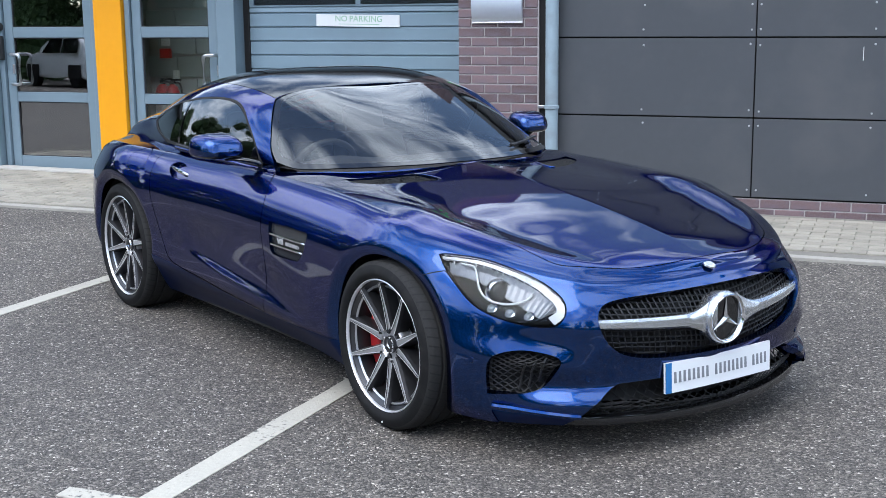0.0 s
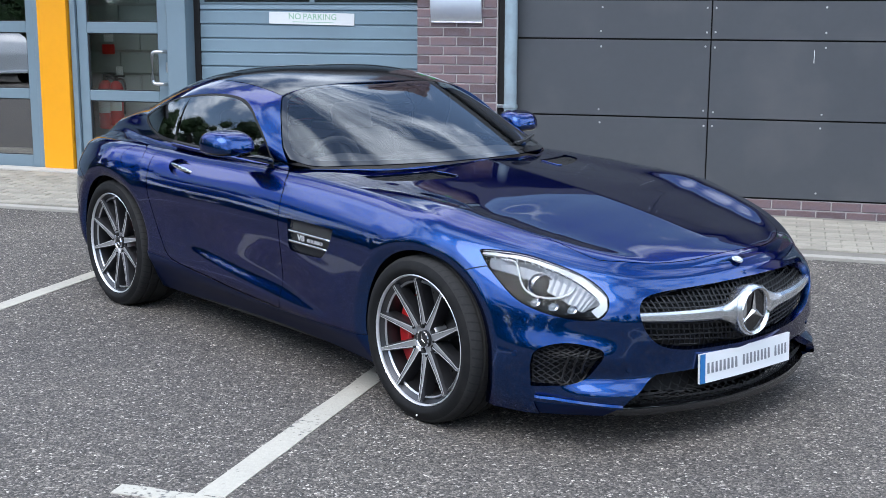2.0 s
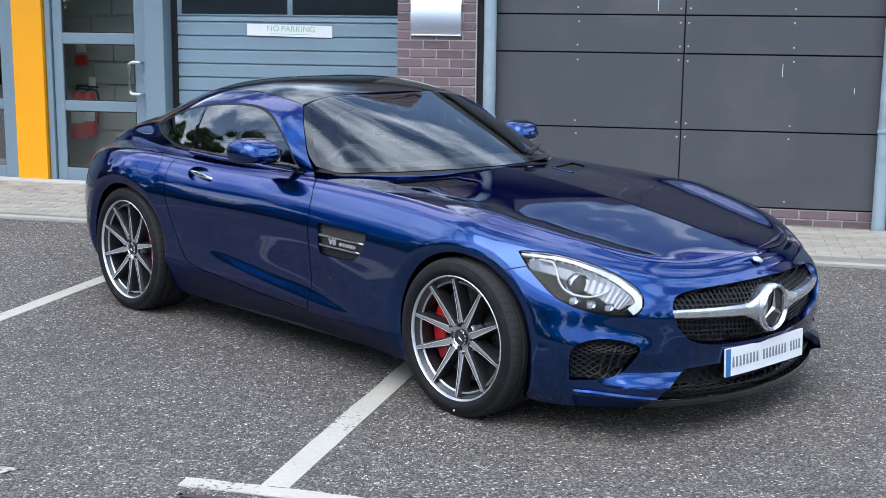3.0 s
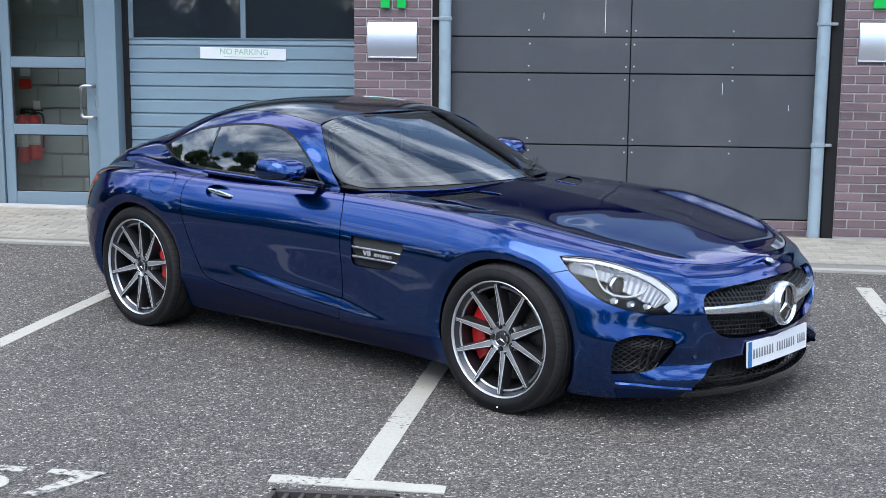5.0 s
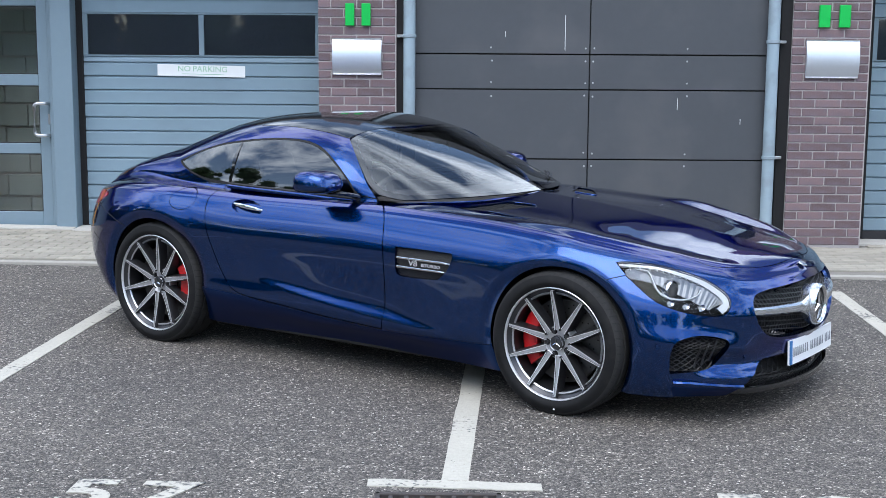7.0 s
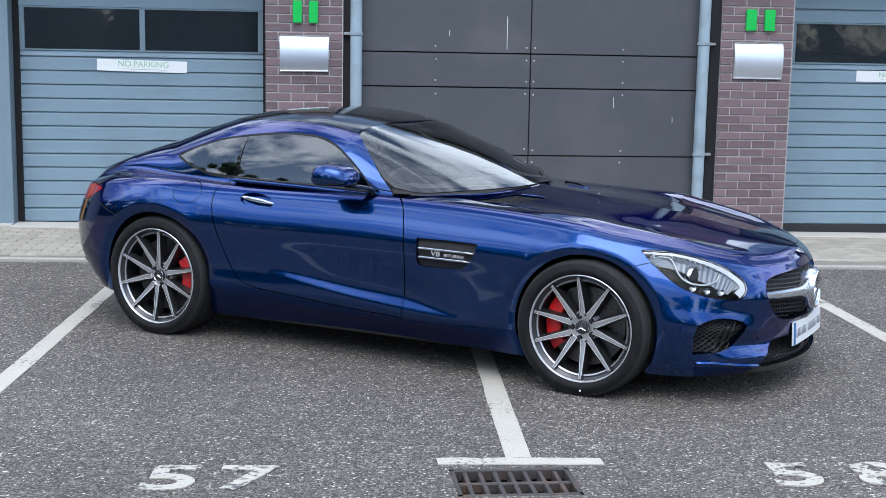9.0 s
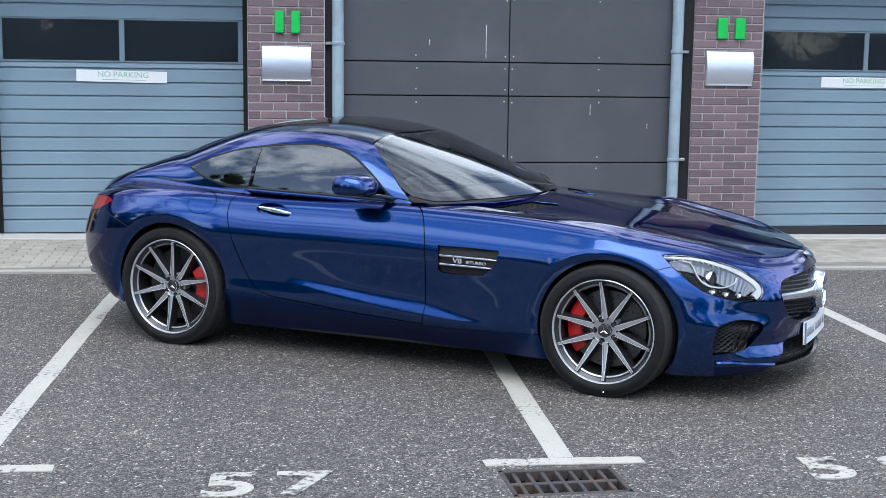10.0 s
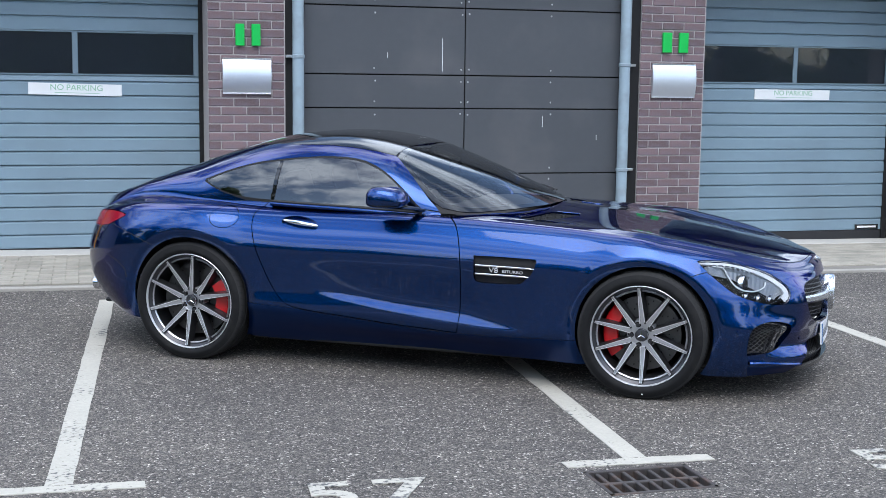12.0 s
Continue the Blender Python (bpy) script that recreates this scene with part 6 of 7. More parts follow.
# headlamps: housing, light guide, lenses
lamp_at = surface(lamp, corner)
for sgn, cover in zip((-1, 1), headlamps):
    def put(name, bm, mat, label="", smooth=None):
        if sgn > 0:
            for q in bm.verts:
                q.co.y *= -1
        return part(name, bm, mat, cover, label, smooth)
    hb = bmesh.new()
    vs = [hb.verts.new(p - n * 0.05) for p, n in zip(lamp[0], lamp[1])]
    for r in lamp[2]:
        hb.faces.new([vs[i] for i in r])
    put("lamp_housing", hb, "lamp_black", "dark inside of the lamp", 80)
    rim_line = rounded([(0.834, 0.714), (0.985, 0.709), (1.092, 0.6855), (1.198, 0.6495), (1.277, 0.605), (1.308, 0.570), (1.309, 0.537), (1.281, 0.508)], 8, False)
    guide = bmesh.new()
    prev = None
    n = len(rim_line)
    for i, q in enumerate(rim_line):
        t = i / (n - 1)
        w = 0.005 + 0.018 * t
        d = rim_line[min(i + 1, n - 1)] - rim_line[max(i - 1, 0)]
        d = d / np.hypot(*d)
        inner = q + np.array((d[1], -d[0])) * w * 1.5
        cur = [guide.verts.new(p) for p in (lamp_at(*q, 0.030), lamp_at(*q, 0.012), lamp_at(*inner, 0.014), lamp_at(*inner, 0.032))]
        if prev:
            for k in range(3):
                guide.faces.new((prev[k], cur[k], cur[k + 1], prev[k + 1]))
        prev = cur
    put("light_guide", guide, "lamp_white", "white light guide along the lamp's edge", 40)
    rf, prev = bmesh.new(), None
    for i in range(2, int(n * 0.82)):                  # ribbed bowl below the guide
        t = i / n
        d = rim_line[i + 1] - rim_line[i - 1]
        d = np.array((d[1], -d[0])) / np.hypot(*d)
        deep = 0.024 + (0.0012 if i % 2 else 0.0)
        cur = [rf.verts.new(lamp_at(*(rim_line[i] + d * w), deep + 0.006 * k)) for k, w in enumerate((0.014 + 0.016 * t, 0.030 + 0.022 * t, 0.042 + 0.050 * math.sin(math.pi * t)))]
        if prev:
            for k in range(2):
                rf.faces.new((prev[k], cur[k], cur[k + 1], prev[k + 1]))
        prev = cur
    put("reflector", rf, "lamp_silver", "silver ribbed reflector")
    for i in range(3, int(n * 0.45), 2):                       # cut blocks along the guide
        q = rim_line[i]
        d = rim_line[i + 1] - rim_line[i - 1]
        d = d / np.hypot(*d)
        q = q + np.array((d[1], -d[0])) * (0.016 + 0.006 * i / n)
        blk = box(-0.0030, 0.0030, -0.004, 0.004, -0.006, 0.006, 0.001)
        put("guide_block", merge(bmesh.new(), blk, Matrix.Translation(lamp_at(*q, 0.016)) @ Vector((0.93, -0.36, 0.05)).to_track_quat("Y", "Z").to_matrix().to_4x4()), "lamp_white")
    hook = rounded([(0.904, 0.698), (0.957, 0.688), (0.976, 0.658), (0.991, 0.622), (1.028, 0.587), (1.107, 0.575), (1.167, 0.5885), (1.191, 0.614)], 6, False)
    put("inner_trim", tube([lamp_at(*q, 0.022) for q in hook], 0.0038, 8), "lamp_white", "bright hooked inner trim", 60)
    axis = Vector((0.93, -0.36, 0.05)).to_track_quat("Y", "Z").to_matrix().to_4x4()
    lens_c = lamp_at(1.062, 0.620, 0.044)
    put("projector_ring", merge(bmesh.new(), lathe([(0.052, -0.004), (0.049, 0.014), (0.043, 0.022), (0.038, 0.016)], "y", 32), Matrix.Translation(lens_c) @ axis), "chrome", "", 50)
    put("projector_lens", merge(bmesh.new(), lathe([(0.039, 0.010), (0.030, 0.019), (0.014, 0.025), (0.0, 0.026)], "y", 24), Matrix.Translation(lens_c) @ axis), "lamp_lens", "", 60)
    for a, b in ((1.042, 0.5615), (1.112, 0.550), (1.183, 0.541)):
        seat_m = Matrix.Translation(lamp_at(a, b, 0.030)) @ axis @ Matrix.Rotation(0.25, 4, "Y") @ Matrix.Diagonal((1.25, 1, 0.85, 1))
        put("led_reflector", merge(bmesh.new(), lathe([(0.006, 0.0), (0.011, 0.006), (0.0155, 0.014), (0.017, 0.015)], "y", 16), seat_m), "chrome", "small bright reflector", 50)
        put("led_lens", merge(bmesh.new(), lathe([(0.0, 0.013), (0.005, 0.011), (0.0075, 0.006), (0.008, 0.0)], "y", 14), seat_m), "lamp_white", "", 60)
# thin panel seams lying on the skin
near_side = [i for i, p in enumerate(body_piece[0]) if p.y < -0.6]
side_skin = surface(([body_piece[0][i] for i in near_side], [body_piece[1][i] for i in near_side], []), side)
for seam in ([(1.560, 0.642), (1.62, 0.660), (1.672, 0.672)], [(-1.80, 0.752), (-1.72, 0.735), (-1.62, 0.708), (-1.52, 0.674), (-1.47, 0.655)],
             [(-1.837, 0.576), (-1.742, 0.547), (-1.675, 0.505), (-1.655, 0.455)]):
    both_sides("panel_seam", tube([side_skin(a, b, 0.0005) for a, b in rounded(seam, 5, False)], 0.0022, 5), "black")

# side vent: mesh, two bright fins and lettering
vent_at = surface(vent_hole, side)
both_sides("vent_mesh", lattice(VENT, vent_at, 0.0125, (radians(35), radians(-35)), 0.0016, 0.016), "plastic", "black mesh in the side vent")
for z0, z1, xa, xb in ((0.644, 0.640, 0.447, 0.778), (0.599, 0.596, 0.445, 0.750)):
    f = bmesh.new()
    prev = None
    for t in np.linspace(0, 1, 14):
        x, z = xa + (xb - xa) * t, z0 + (z1 - z0) * t
        h = 0.0045 * (1 - 0.7 * max(0, (t - 0.85) / 0.15))
        p = vent_at(x, z, -0.003)
        cur = [f.verts.new((p.x, p.y + dy, z + dz)) for dy, dz in ((0.02, h), (0.002, h), (0.0, 0), (0.002, -h), (0.02, -h))]
        if prev:
            for k in range(4):
                f.faces.new((prev[k], cur[k], cur[k + 1], prev[k + 1]))
        prev = cur
    both_sides("vent_fin", f, "chrome", "bright vent fin", 50)
for sgn in (-1, 1):
    c = vent_at(0.605, 0.621, -0.002)
    m = pose(c.x, c.y * (1 if sgn < 0 else -1), 0.6205, 90, 0, 0 if sgn < 0 else 180) @ pose(0, 0, 0, 0, 0, -1.0 if sgn < 0 else 1.0)
    lettering("V8", 0.036, 0.002, m @ pose(-0.058, 0, 0), "alloy", car, "vent_lettering", 1.3)
    lettering("BITURBO", 0.021, 0.002, m @ pose(0.045, -0.002, 0), "alloy", car, "vent_lettering", 1.3)

# bonnet outlets
both_sides("outlet_mesh", lattice(SLOT, surface(slot_hole, above), 0.016, (radians(30), radians(-60)), 0.0020, 0.010), "black", "black mesh in the bonnet outlet")
slot_at = surface(slot_hole, above)
both_sides("outlet_rim", tube([slot_at(a, b, -0.002) for a, b in ((0.74, 0.302), (0.80, 0.288), (0.86, 0.283), (0.888, 0.30), (0.885, 0.335))], 0.0035, 8), "paint", "", 50)

# waist seals under the side glass
pane_at = surface(([*glass[0], *quarter[0]], [*glass[1], *quarter[1]], []), side)
waist = curve([0.075, -0.30, -0.70, -0.80], [0.893, 0.910, 0.920, 0.923])
stations = np.linspace(0.075, -0.80, 30)
waist_y = np.polyval(np.polyfit(stations, [pane_at(x, float(waist(x)) + 0.010, -0.006).y for x in stations], 3), stations)
both_sides("waist_rail", tube([(x, y, float(waist(x)) - 0.0185) for x, y in zip(stations, waist_y)], 0.0125, 10), "paint", "", 60)
both_sides("waist_seal", tube([(x, y + 0.003, float(waist(x)) - 0.0035) for x, y in zip(stations, waist_y)], 0.0065, 8), "rubber", "thin black rubber waist seal", 60)

# door handles
shell("handle_recess", grip_hole, "paint", car, 0.02, "mirror", offset=0.022)
grip_at = surface(grip_hole, side)
grip = bmesh.new()
prev = None
for t in np.linspace(0, 1, 18):
    x, z = -0.686 + 0.212 * t, 0.824 - 0.023 * t
    p = grip_at(x, z, -0.016 * math.sin(math.pi * t) ** 0.5 + 0.006)
    h = 0.0035 + 0.0085 * math.sin(math.pi * t) ** 0.6
    cur = [grip.verts.new((p.x, p.y + dy, z + dz)) for dy, dz in ((0.010, h * 0.5), (0.002, h), (-0.003, 0.2 * h), (-0.001, -0.7 * h), (0.008, -h))]
    if prev:
        for k in range(5):
            grip.faces.new((prev[k], cur[k], cur[(k + 1) % 5], prev[(k + 1) % 5]))
    prev = cur
both_sides("door_handle", grip, "chrome", "chrome door handle in an oval recess", 50)


# mirrors
def mirror_shape(lower):
    bm = bmesh.new()
    nu, nv = 28, 20
    rows = []
    for j in range(nv + 1):
        el = -math.pi / 2 + math.pi * j / nv
        r = []
        for i in range(nu):
            az = 2 * math.pi * i / nu
            pw = lambda q, e: math.copysign(abs(q) ** e, q)
            cx, cy, cz = pw(math.cos(el), 0.45) * pw(math.cos(az), 0.70), pw(math.cos(el), 0.45) * pw(math.sin(az), 0.55), pw(math.sin(el), 0.78)
            x = -0.050 + (0.108 if cx > 0 else 0.098) * cx
            y = -0.930 + 0.104 * cy - 0.10 * (x + 0.05)
            z = 0.966 + (0.074 if cz > 0 else 0.040) * cz
            z -= 0.018 * max(0, cx) * (1 if cz > 0 else 0)
            r.append(Vector((x, y + 0.25 * (x + 0.05), z)))
        rows.append(r)
    keep = []
    for j in range(nv):
        keep.append((math.sin(-math.pi / 2 + math.pi * (j + 0.5) / nv) < -0.42) == lower)
    vs = [[bm.verts.new(p) for p in r] for r in rows]
    for j in range(nv):
        if not keep[j]:
            continue
        for i in range(nu):
            bm.faces.new((vs[j][i], vs[j][(i + 1) % nu], vs[j + 1][(i + 1) % nu], vs[j + 1][i]))
    bmesh.ops.remove_doubles(bm, verts=bm.verts[:], dist=1e-5)
    bmesh.ops.delete(bm, geom=[q for q in bm.verts if not q.link_faces], context="VERTS")
    return bm


both_sides("mirror_cap", mirror_shape(False), "paint", "blue door mirror cap", 60)
both_sides("mirror_base", mirror_shape(True), "gloss_black", "black lower half of the door mirror", 60)
arm = bmesh.new()
prev = None
for t in np.linspace(0, 1, 12):
    c = Vector((0.005 + 0.075 * t, -0.905 + 0.125 * t, 0.927 - 0.022 * t ** 2))
    hw, hh = 0.022 + 0.008 * t, 0.009 + 0.003 * t
    cur = [arm.verts.new(c + Vector((hw * math.cos(a), 0, hh * math.sin(a)))) for a in np.linspace(0, 2 * math.pi, 10, endpoint=False)]
    if prev:
        for k in range(10):
            arm.faces.new((prev[k], prev[(k + 1) % 10], cur[(k + 1) % 10], cur[k]))
    prev = cur
both_sides("mirror_arm", arm, "gloss_black", "", 60)
both_sides("mirror_glass", box(-0.143, -0.138, -0.99, -0.87, 0.94, 1.00, 0.002), "chrome")

# parking sensors
front_half = [i for i, p in enumerate(body_piece[0]) if p.x > 1.5 and p.y < -0.3]
front_skin = surface(([body_piece[0][i] for i in front_half], [body_piece[1][i] for i in front_half], []), corner)
for a, b, way in ((0.991, 0.371, (0.45, -0.89, 0)), (1.393, 0.310, (0.93, -0.37, 0))):
    s = lathe([(0, 0.003), (0.009, 0.003), (0.0105, 0.0), (0.0125, 0.0005), (0.013, -0.003)], "y", 16)
    both_sides("parking_sensor", merge(bmesh.new(), s, Matrix.Translation(front_skin(a, b)) @ Vector(way).to_track_quat("Y", "Z").to_matrix().to_4x4()), "paint", "", 40)

# wipers and cowl
def on_screen(x, y, up):
    w, n = float(cabin_half(x)), float(cabin_power(x))
    h = float(roof_line(x)) - 0.86
    return Vector((x, y, 0.86 + h * max(1 - (min(abs(y), w) / w) ** n, 0) ** (1 / n) + up))


for pts in (((0.40, 0.610), (0.46, 0.53), (0.53, 0.43), (0.59, 0.31)),):
    arm_pts = [on_screen(x, y, 0.016) for x, y in pts]
    wip = part("wiper", tube(arm_pts, 0.006, 6), "plastic", car, "black wiper resting on the windscreen", 50)
    part("blade", tube([on_screen(x - 0.02, y, 0.006) for x, y in pts], 0.005, 4), "rubber", wip)

# rear: diffuser, exhaust tips, spoiler edge
dif = outline_blade(float(keys_[16]) + 0.12, float(keys_[18]), lambda t: -0.19, lambda t: 0.22 + 0.03 * t, 0.08, deep=0.22)
both_sides("diffuser", dif, "plastic", "black rear diffuser")
for y in (0.50, 0.62):
    both_sides("exhaust_tip", merge(bmesh.new(), lathe([(0.034, 0.0), (0.040, 0.0), (0.040, 0.10), (0.034, 0.10)], "x", 24), Matrix.Translation((-2.13, -y + 0.10, 0.335))), "chrome", "", 50)

# ---- the cabin behind the glass ----
d = bmesh.new()
prev = None
for y in np.linspace(-0.68, 0.68, 24):
    front_x = 0.50 - 0.45 * y * y
    bulge = 0.02 * math.exp(-((y + 0.36) / 0.17) ** 2)
    cur = [d.verts.new(p) for p in ((front_x, y, 0.865), (0.25, y, 0.880 + bulge), (0.06, y, 0.875 + bulge * 1.5), (-0.02, y, 0.835 + bulge), (0.0, y, 0.60))]
    if prev:
        for k in range(4):
            d.faces.new((prev[k], cur[k], cur[k + 1], prev[k + 1]))
    prev = cur
part("dashboard", d, "dash", car, "dark dashboard seen through the windscreen", 50)
for y in (-0.36, 0.36):
    seat = part("seat", box(-0.62, -0.12, y - 0.24, y + 0.24, 0.30, 0.44, 0.04, seg=3), "leather", car, "dark leather bucket seat", 50)
    bk = box(-0.10, 0.10, -0.235, 0.235, 0.0, 0.52, 0.05, seg=3)
    for q in bk.verts:
        q.co.y *= 1 - 0.25 * max(0, (q.co.z - 0.30) / 0.22)
    part("backrest", merge(bmesh.new(), bk, pose(-0.62, y, 0.42, 0, -20, 0)), "leather", seat, "", 50)
    part("headrest", merge(bmesh.new(), box(-0.05, 0.05, -0.12, 0.12, 0.0, 0.17, 0.04, seg=3), pose(-0.80, y, 0.90, 0, -16, 0)), "leather", seat, "", 50)
wheel_m = pose(-0.06, -0.36, 0.80, 0, -66, 0)
sw = part("steering_wheel", merge(bmesh.new(), lathe([(0.185 + 0.016 * math.cos(a), 0.016 * math.sin(a)) for a in np.linspace(0, 2 * math.pi, 12)], "z", 40), wheel_m), "leather", car, "dark leather steering wheel", 60)
part("wheel_boss", merge(bmesh.new(), lathe([(0, 0.02), (0.055, 0.018), (0.07, 0.0), (0.07, -0.03)], "z", 24), wheel_m), "leather", sw, "", 50)
for a in (0, 120, 240):
    part("wheel_arm", merge(bmesh.new(), box(0.05, 0.185, -0.016, 0.016, -0.012, 0.004, 0.004), wheel_m @ pose(0, 0, 0, 0, 0, a + 90)), "satin", sw)
part("rear_view_mirror", merge(bmesh.new(), box(-0.015, 0.015, -0.09, 0.09, -0.025, 0.025, 0.012, seg=2), pose(0.03, 0.03, 1.105, 0, -18, 0)), "gloss_black", car, "dark interior mirror", 50)
part("sensor_pod", merge(bmesh.new(), box(-0.07, 0.07, -0.075, 0.075, -0.012, 0.012, 0.01), pose(-0.02, 0.02, 1.155, 0, 21, 0)), "plastic", car, "black sensor housing behind the windscreen", 40)
for y in (-0.80, 0.80):
    part("door_card", box(-0.95, 0.45, y * 0.955 - 0.02, y * 0.955 + 0.02, 0.28, 0.835, 0.015, seg=2), "leather", car, "dark leather door lining", 50)
    part("rear_lining", box(-1.70, -0.955, y * 0.88 - 0.02, y * 0.88 + 0.02, 0.30, 0.88, 0.015, seg=2), "leather", car, "", 50)
part("sill_floor", box(-0.95, 0.55, -0.80, 0.80, 0.20, 0.28, 0.01), "leather", car)
part("parcel_shelf", box(-1.7, -0.96, -0.55, 0.55, 0.80, 0.86, 0.02), "leather", car)

# ---- behind the camera: what the glass and the paint mirror ----
def build_tree(x, y, height, seed):
    rng = random.Random(seed)
    t = thing("tree", pose(x, y, 0), "broad green leafy tree across the car park", "tree", "trees")
    trunk = tube([(0.1 * math.sin(k * 1.3 + seed), 0.1 * math.cos(k * 1.7), height * 0.55 * k / 6) for k in range(7)], lambda q: 0.28 * (1 - 0.65 * q), 8)
    limbs = []
    for k in range(10):
        a, z0 = rng.uniform(0, 6.28), height * rng.uniform(0.22, 0.5)
        r, up = height * rng.uniform(0.16, 0.34), height * rng.uniform(0.10, 0.38)
        end = Vector((r * math.cos(a), r * math.sin(a), z0 + up))
        tube([(0, 0, z0), end * 0.5 + Vector((0, 0, z0 * 0.5 + 0.2)), end], lambda q: 0.10 * (1 - 0.75 * q), 6, trunk)
        limbs.append(end)
    part("trunk", trunk, "bark", t, smooth=60)
    vs, fs = [], []
    centres = [(e, rng.uniform(0.9, 1.5) * height / 9) for e in limbs] + [(Vector((rng.gauss(0, 0.13) * height, rng.gauss(0, 0.13) * height, height * rng.uniform(0.14, 0.95))), rng.uniform(0.7, 1.4) * height / 9) for _ in range(22)]
    ball = bmesh.new()
    bmesh.ops.create_icosphere(ball, subdivisions=2, radius=1.0)
    for c, r in centres:
        k = len(vs)                                    # dense inner twigs and leaves
        ball.verts.index_update()
        vs += [tuple(c + q.co * r * rng.uniform(0.45, 0.80)) for q in ball.verts]
        fs += [tuple(k + q.index for q in f.verts) for f in ball.faces]
        for _ in range(480):
            d = Vector((rng.gauss(0, 1), rng.gauss(0, 1), rng.gauss(0, 0.8)))
            p = c + d.normalized() * r * rng.uniform(0.55, 1.1)
            q = Euler((rng.uniform(0, 6.3), rng.uniform(0, 6.3), 0)).to_matrix()
            s = rng.uniform(0.05, 0.10)
            k = len(vs)
            vs += [tuple(p + q @ Vector(o) * s) for o in ((-1, 0, 0), (0, -0.55, 0.12), (1, 0, 0), (0, 0.55, 0.12))]
            fs.append((k, k + 1, k + 2, k + 3))
    me = bpy.data.meshes.new("crown")
    me.from_pydata(vs, [], fs)
    me.materials.append(M["leaf"])
    c = new("crown", me)
    c.parent = t
    return tagged(c, kind="stuff")


for k, (tx, ty, th) in enumerate(((-30, 15, 8.5), (-27, 9, 8), (-26, 3, 9), (-27, -3, 7.5), (-30, -10, 8.5), (-27, -18, 9), (-17, -18, 8), (-11, -20, 9), (-5, -22, 7.5), (2, -22, 9), (9, -20, 8), (16, -17, 9),
                                  (22, -11, 8.5), (25, -4, 9), (26, 4, 8.5), (25, 12, 9.5))):
    build_tree(tx, ty, th, 40 + k)


def build_white_car(m):
    c = thing("white_car", m, "parked white hatchback across the car park", "car")
    side_line = rounded([(-1.80, 0.40), (-1.88, 0.74), (-1.80, 1.02), (-1.48, 1.34), (-0.9, 1.53), (-0.25, 1.56), (0.35, 1.44), (1.0, 1.08), (1.62, 0.92), (1.93, 0.66), (1.92, 0.28), (1.92, 0.28), (-1.74, 0.28)], 5)
    b = prism([tuple(q) for q in side_line], -0.84, 0.84)
    for q in b.verts:
        k = max(0, q.co.z - 0.85) / 0.65
        q.co.y *= 1 - 0.22 * k - 0.08 * max(0, abs(q.co.x) - 1.4) / 0.5
    bmesh.ops.bevel(b, geom=[e for e in b.edges if abs(e.verts[0].co.y - e.verts[1].co.y) < 0.02], offset=0.13, segments=4, affect="EDGES", profile=0.5)
    part("body", b, "white_car", c, smooth=50)
    for s in (-1, 1):
        for x0, x1 in ((-1.28, -0.42), (-0.36, 0.66)):
            w = bmesh.new()
            pts = ((x0 - 0.12 * (x0 < -1), 1.0), (x1 + (0.08 if x1 > 0 else 0), 1.0), (x1 - (0.30 if x1 > 0 else 0), 1.40), (x0, 1.44))
            w.faces.new([w.verts.new((x, s * (0.852 - 0.22 * 0.84 * (z - 0.85) / 0.65), z)) for x, z in pts])
            part("side_window", w, "gloss_black", c)
        for x in (-1.25, 1.25):
            part("arch_liner", box(x - 0.36, x + 0.36, s * 0.845 - 0.012, s * 0.845 + 0.012, 0.27, 0.66, 0.011, seg=2), "black", c)
            t = lathe([(0.0, 0.0), (0.18, 0.01), (0.21, 0.0), (0.30, 0.01), (0.30, 0.20), (0.0, 0.20)], "y", 24)
            part("wheel", merge(bmesh.new(), t, pose(x, s * 0.86, 0.30, 0, 0, 180 if s > 0 else 0)), "tyre", c, smooth=40)
    return c


def build_hedge(points, height, seed):
    rng = random.Random(seed)
    vs, fs = [], []
    for (xa, ya), (xb, yb) in zip(points, points[1:]):
        n = int(math.hypot(xb - xa, yb - ya) * 520)
        for _ in range(n):
            t, z = rng.random(), height * rng.random() ** 0.8
            p = Vector((xa + (xb - xa) * t + rng.gauss(0, 0.35), ya + (yb - ya) * t + rng.gauss(0, 0.35), z * (0.8 + 0.25 * math.sin(t * 23 + xa))))
            q = Euler((rng.uniform(0, 6.3), rng.uniform(0, 6.3), 0)).to_matrix()
            s = rng.uniform(0.06, 0.13)
            k = len(vs)
            vs += [tuple(p + q @ Vector(o) * s) for o in ((-1, 0, 0), (0, -0.6, 0.1), (1, 0, 0), (0, 0.6, 0.1))]
            fs.append((k, k + 1, k + 2, k + 3))
        wide, high = int(math.hypot(xb - xa, yb - ya) / 0.3), int(height / 0.3)
        k0 = len(vs)                                   # dense inner twigs and leaves
        for i in range(wide + 1):
            t = i / wide
            for j in range(high + 1):
                z = 0.9 * height * j / high * (0.8 + 0.25 * math.sin(t * 23 + xa))
                vs.append((xa + (xb - xa) * t + rng.uniform(-0.25, 0.25), ya + (yb - ya) * t + rng.uniform(-0.25, 0.25), z + rng.uniform(-0.12, 0.12)))
        for i in range(wide):
            for j in range(high):
                a = k0 + i * (high + 1) + j
                fs.append((a, a + high + 1, a + high + 2, a + 1))
    me = bpy.data.meshes.new("hedge")
    me.from_pydata(vs, [], fs)
    me.materials.append(M["leaf"])
    return tagged(new("hedge", me), "dark green leafy hedge across the car park", "hedge", kind="stuff")


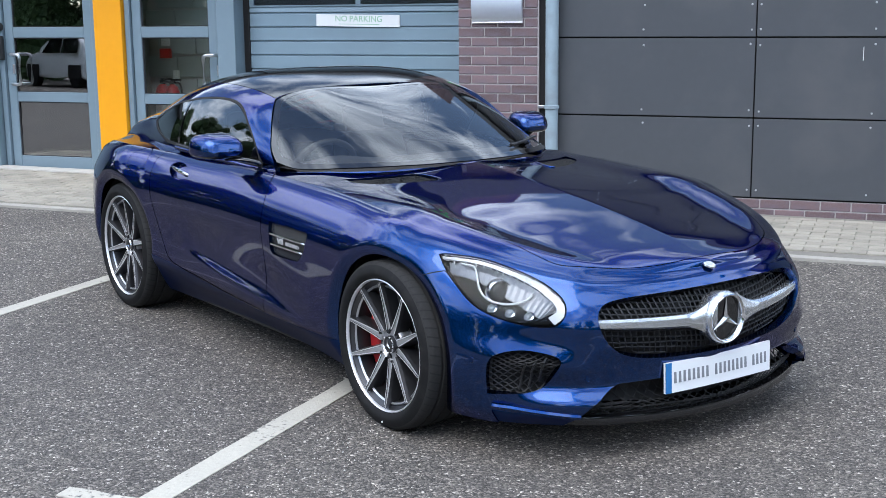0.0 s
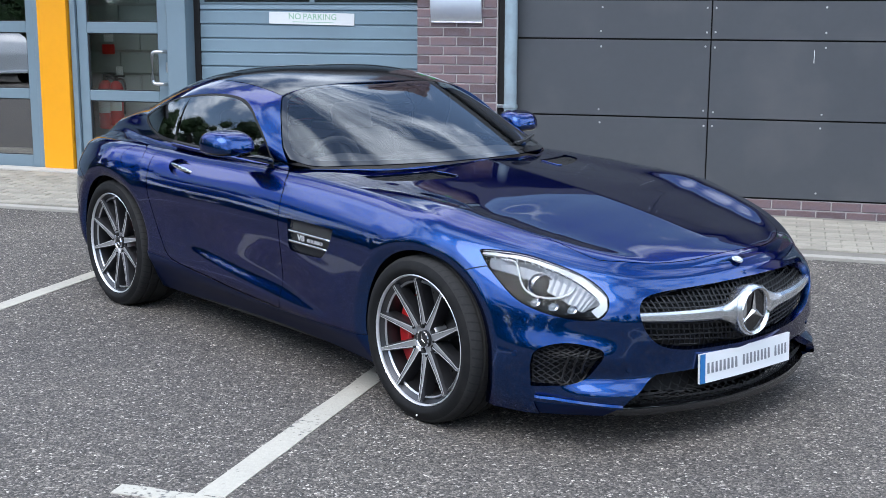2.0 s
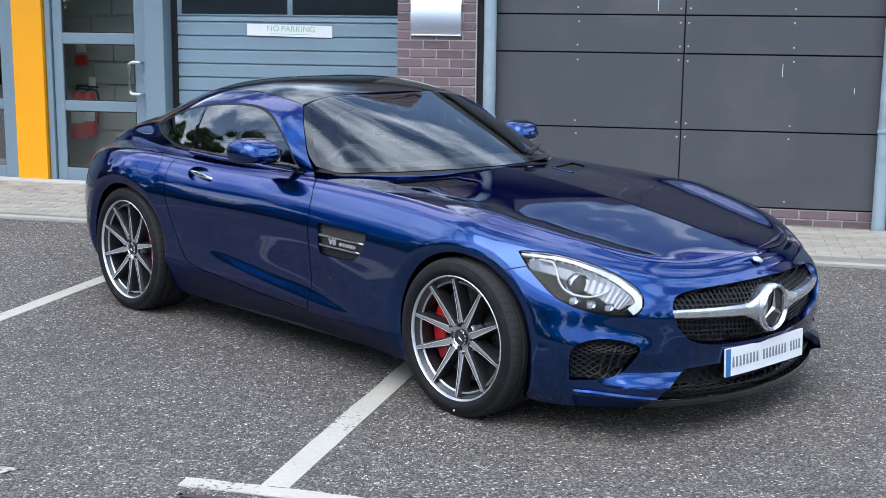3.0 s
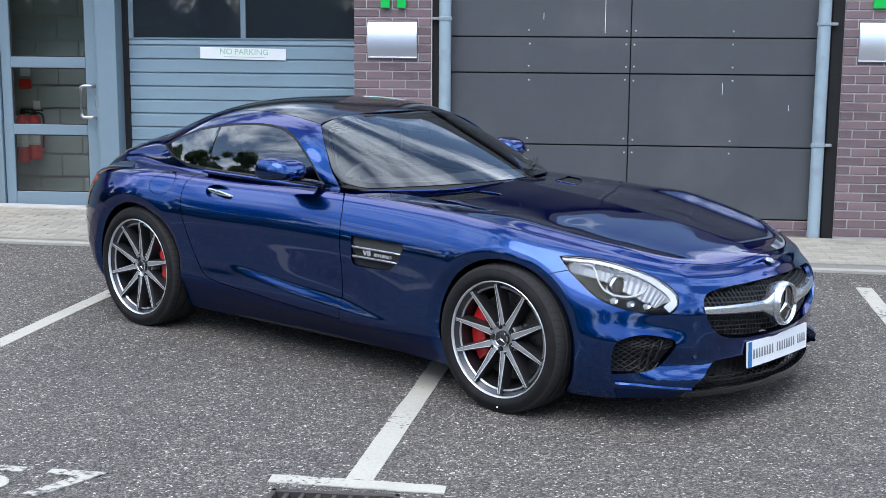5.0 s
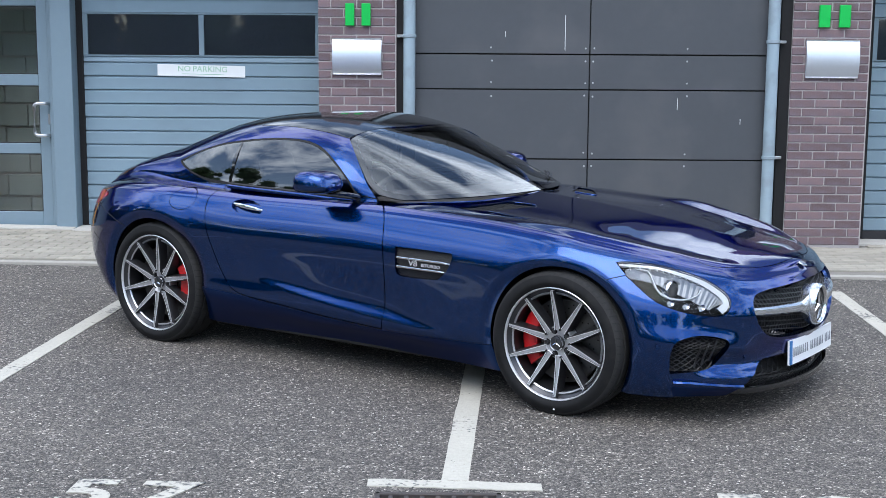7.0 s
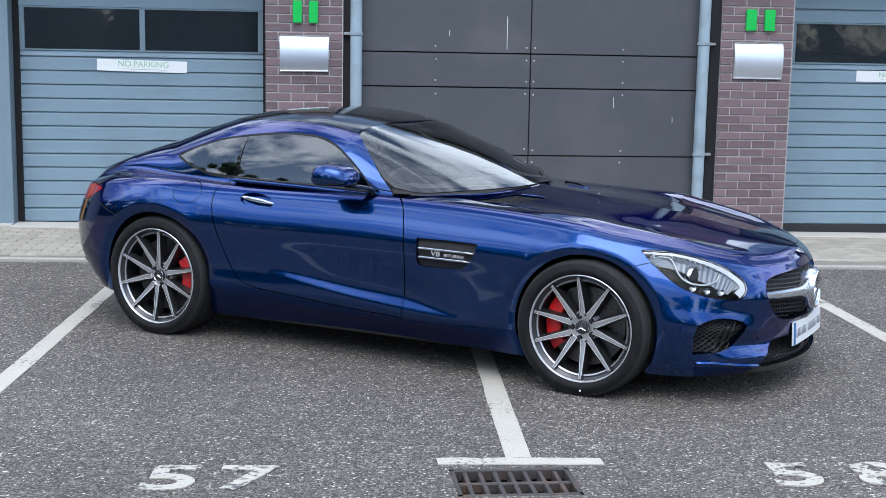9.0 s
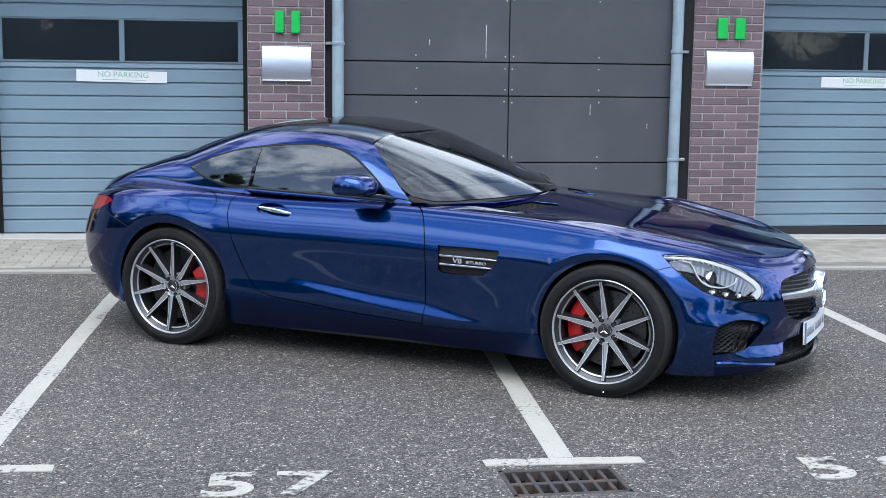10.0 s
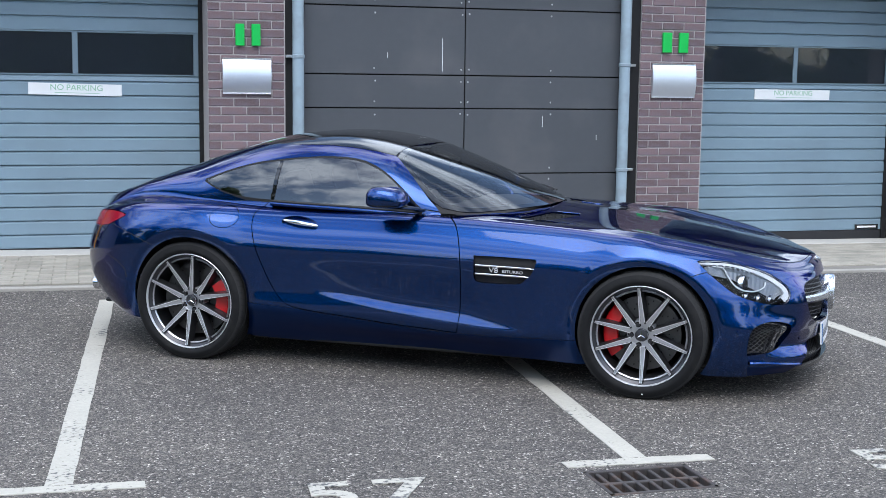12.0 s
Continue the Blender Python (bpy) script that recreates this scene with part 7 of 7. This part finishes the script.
build_hedge([(-31, 18), (-28, 6), (-30, -6), (-28, -18), (-14, -22), (0, -24)], 5.0, 3)
build_hedge([(0, -24), (14, -20), (24, -10), (27, 2), (27, 14)], 3.4, 4)
build_white_car(pose(-23.7, -11.7, 0, 0, 0, 205))

# ---- bricks and paving, piece by piece ----
brick_field(pillar_a, -3.680, -2.995, 0.45, 2.42, Y_BRICK)
brick_field(pillar_b, 0.425, 1.110, 0.0, 2.42, Y_BRICK)
for who, px in ((pillar_a, -3.680), (pillar_b, 0.425)):
    up = bmesh.new()
    for k in range(13):
        for i in range(3):
            x = px + 0.1125 + 0.225 * i + (0.0 if k % 2 else 0.05)
            box(max(px, x - 0.1075), min(px + 0.685, x + 0.1075), Y_BRICK, Y_BRICK + 0.04, 2.46 + k * 0.0755, 2.525 + k * 0.0755, 0, up)
    tagged(part("upper_bricks", up, "brick", who), kind="stuff")
brick_field(base_course, -2.93, 0.33, 0.117 - 2 * 0.0755, 0.117, Y_PANEL + 0.005)

paving = thing("pavement", (0, 0, 0), "grey-buff concrete block paving along the building", "pavement", kind="structure")
bed = bmesh.new()
row = []
for i in range(29):
    x = -9.5 + 0.5 * i
    row.append([bed.verts.new((x, y, fall(x, y) + 0.010)) for y in (kerb_y(x) + 0.09, 9.0, 9.86, 10.4)])
for a, b in zip(row, row[1:]):
    for k in range(3):
        bed.faces.new((a[k], b[k], b[k + 1], a[k + 1]))
part("joint_bed", bed, "joint", paving)
bp = box(-0.0985, 0.0985, -0.0480, 0.0480, -0.03, 0.0, 0.004)
paver_me = bpy.data.meshes.new("paver")
bp.to_mesh(paver_me)
bp.free()
paver_me.materials.append(M["paver"])
count, rng = 0, random.Random(11)
quads_v, quads_f = [], []
j = 0
y = KERB_L + 0.15
while y < 9.86:
    x = -9.5 + (0.1 if j % 2 else 0.0)
    while x < 4.4:
        if y > kerb_y(x) + 0.155 - 0.01 and (y < Y_BRICK - 0.06 or x < -3.7 or x > 1.2):
            z = fall(x, y) + 0.022 + rng.uniform(-0.0015, 0.0015)
            if (-7.6 < x < -4.9 or -0.9 < x < 1.5) and y < 9.3 and count < 300:
                b = new("paver", paver_me)
                b.parent = paving
                b.matrix_basis = pose(x, y, z, rng.uniform(-0.4, 0.4), rng.uniform(-0.4, 0.4), rng.uniform(-0.5, 0.5))
                count += 1
            else:
                s = len(quads_v)
                for dx, dy, dz in ((-1, -1, -0.03), (1, -1, -0.03), (1, 1, -0.03), (-1, 1, -0.03), (-1, -1, -0.003), (1, -1, -0.003), (1, 1, -0.003), (-1, 1, -0.003),
                                   (-0.95, -0.9, 0), (0.95, -0.9, 0), (0.95, 0.9, 0), (-0.95, 0.9, 0)):
                    quads_v.append((x + dx * 0.0985, y + dy * 0.0480, z + dz))
                for a in range(4):
                    c = (a + 1) % 4
                    quads_f.append((s + a, s + c, s + 4 + c, s + 4 + a))
                    quads_f.append((s + 4 + a, s + 4 + c, s + 8 + c, s + 8 + a))
                quads_f.append((s + 8, s + 9, s + 10, s + 11))
        x += 0.2
    y += 0.1
    j += 1
pme = bpy.data.meshes.new("paver_field")
pme.from_pydata(quads_v, [], quads_f)
pme.materials.append(M["paver_far"])
pf = new("paver_field", pme)
pf.parent = paving
tagged(pf, kind="stuff")

# loose pale grit beside the bay line
rng = random.Random(21)
gv, gf = [], []
for k in range(420):
    if k < 300:
        y = rng.uniform(3.25, 5.1)
        x = -2.48 + LEAN_X * (y - 3.14) + 0.34 + rng.gauss(0, 0.10)
    else:
        y = rng.uniform(3.6, 4.9)
        x = -2.48 + LEAN_X * (y - 3.14) - 0.25 - abs(rng.gauss(0, 0.35))
    r, q = rng.uniform(0.002, 0.0050), rng.uniform(0, 6.3)
    z, s = fall(x, y), len(gv)
    ring_pts = [(x + r * math.cos(q + a) * rng.uniform(0.7, 1.2), y + r * math.sin(q + a) * rng.uniform(0.7, 1.2)) for a in (0, 1.6, 3.1, 4.7)]
    gv += [(a, b, z - 0.001) for a, b in ring_pts] + [(x + rng.uniform(-0.3, 0.3) * r, y, z + r * 1.1)]
    gf += [(s, s + 1, s + 4), (s + 1, s + 2, s + 4), (s + 2, s + 3, s + 4), (s + 3, s, s + 4)]
grit_me = bpy.data.meshes.new("loose_grit")
grit_me.from_pydata(gv, [], gf)
grit_me.materials.append(M["stone"])
tagged(new("loose_grit", grit_me), "scattered pale stone grit on the asphalt beside the bay line", "grit", kind="stuff")
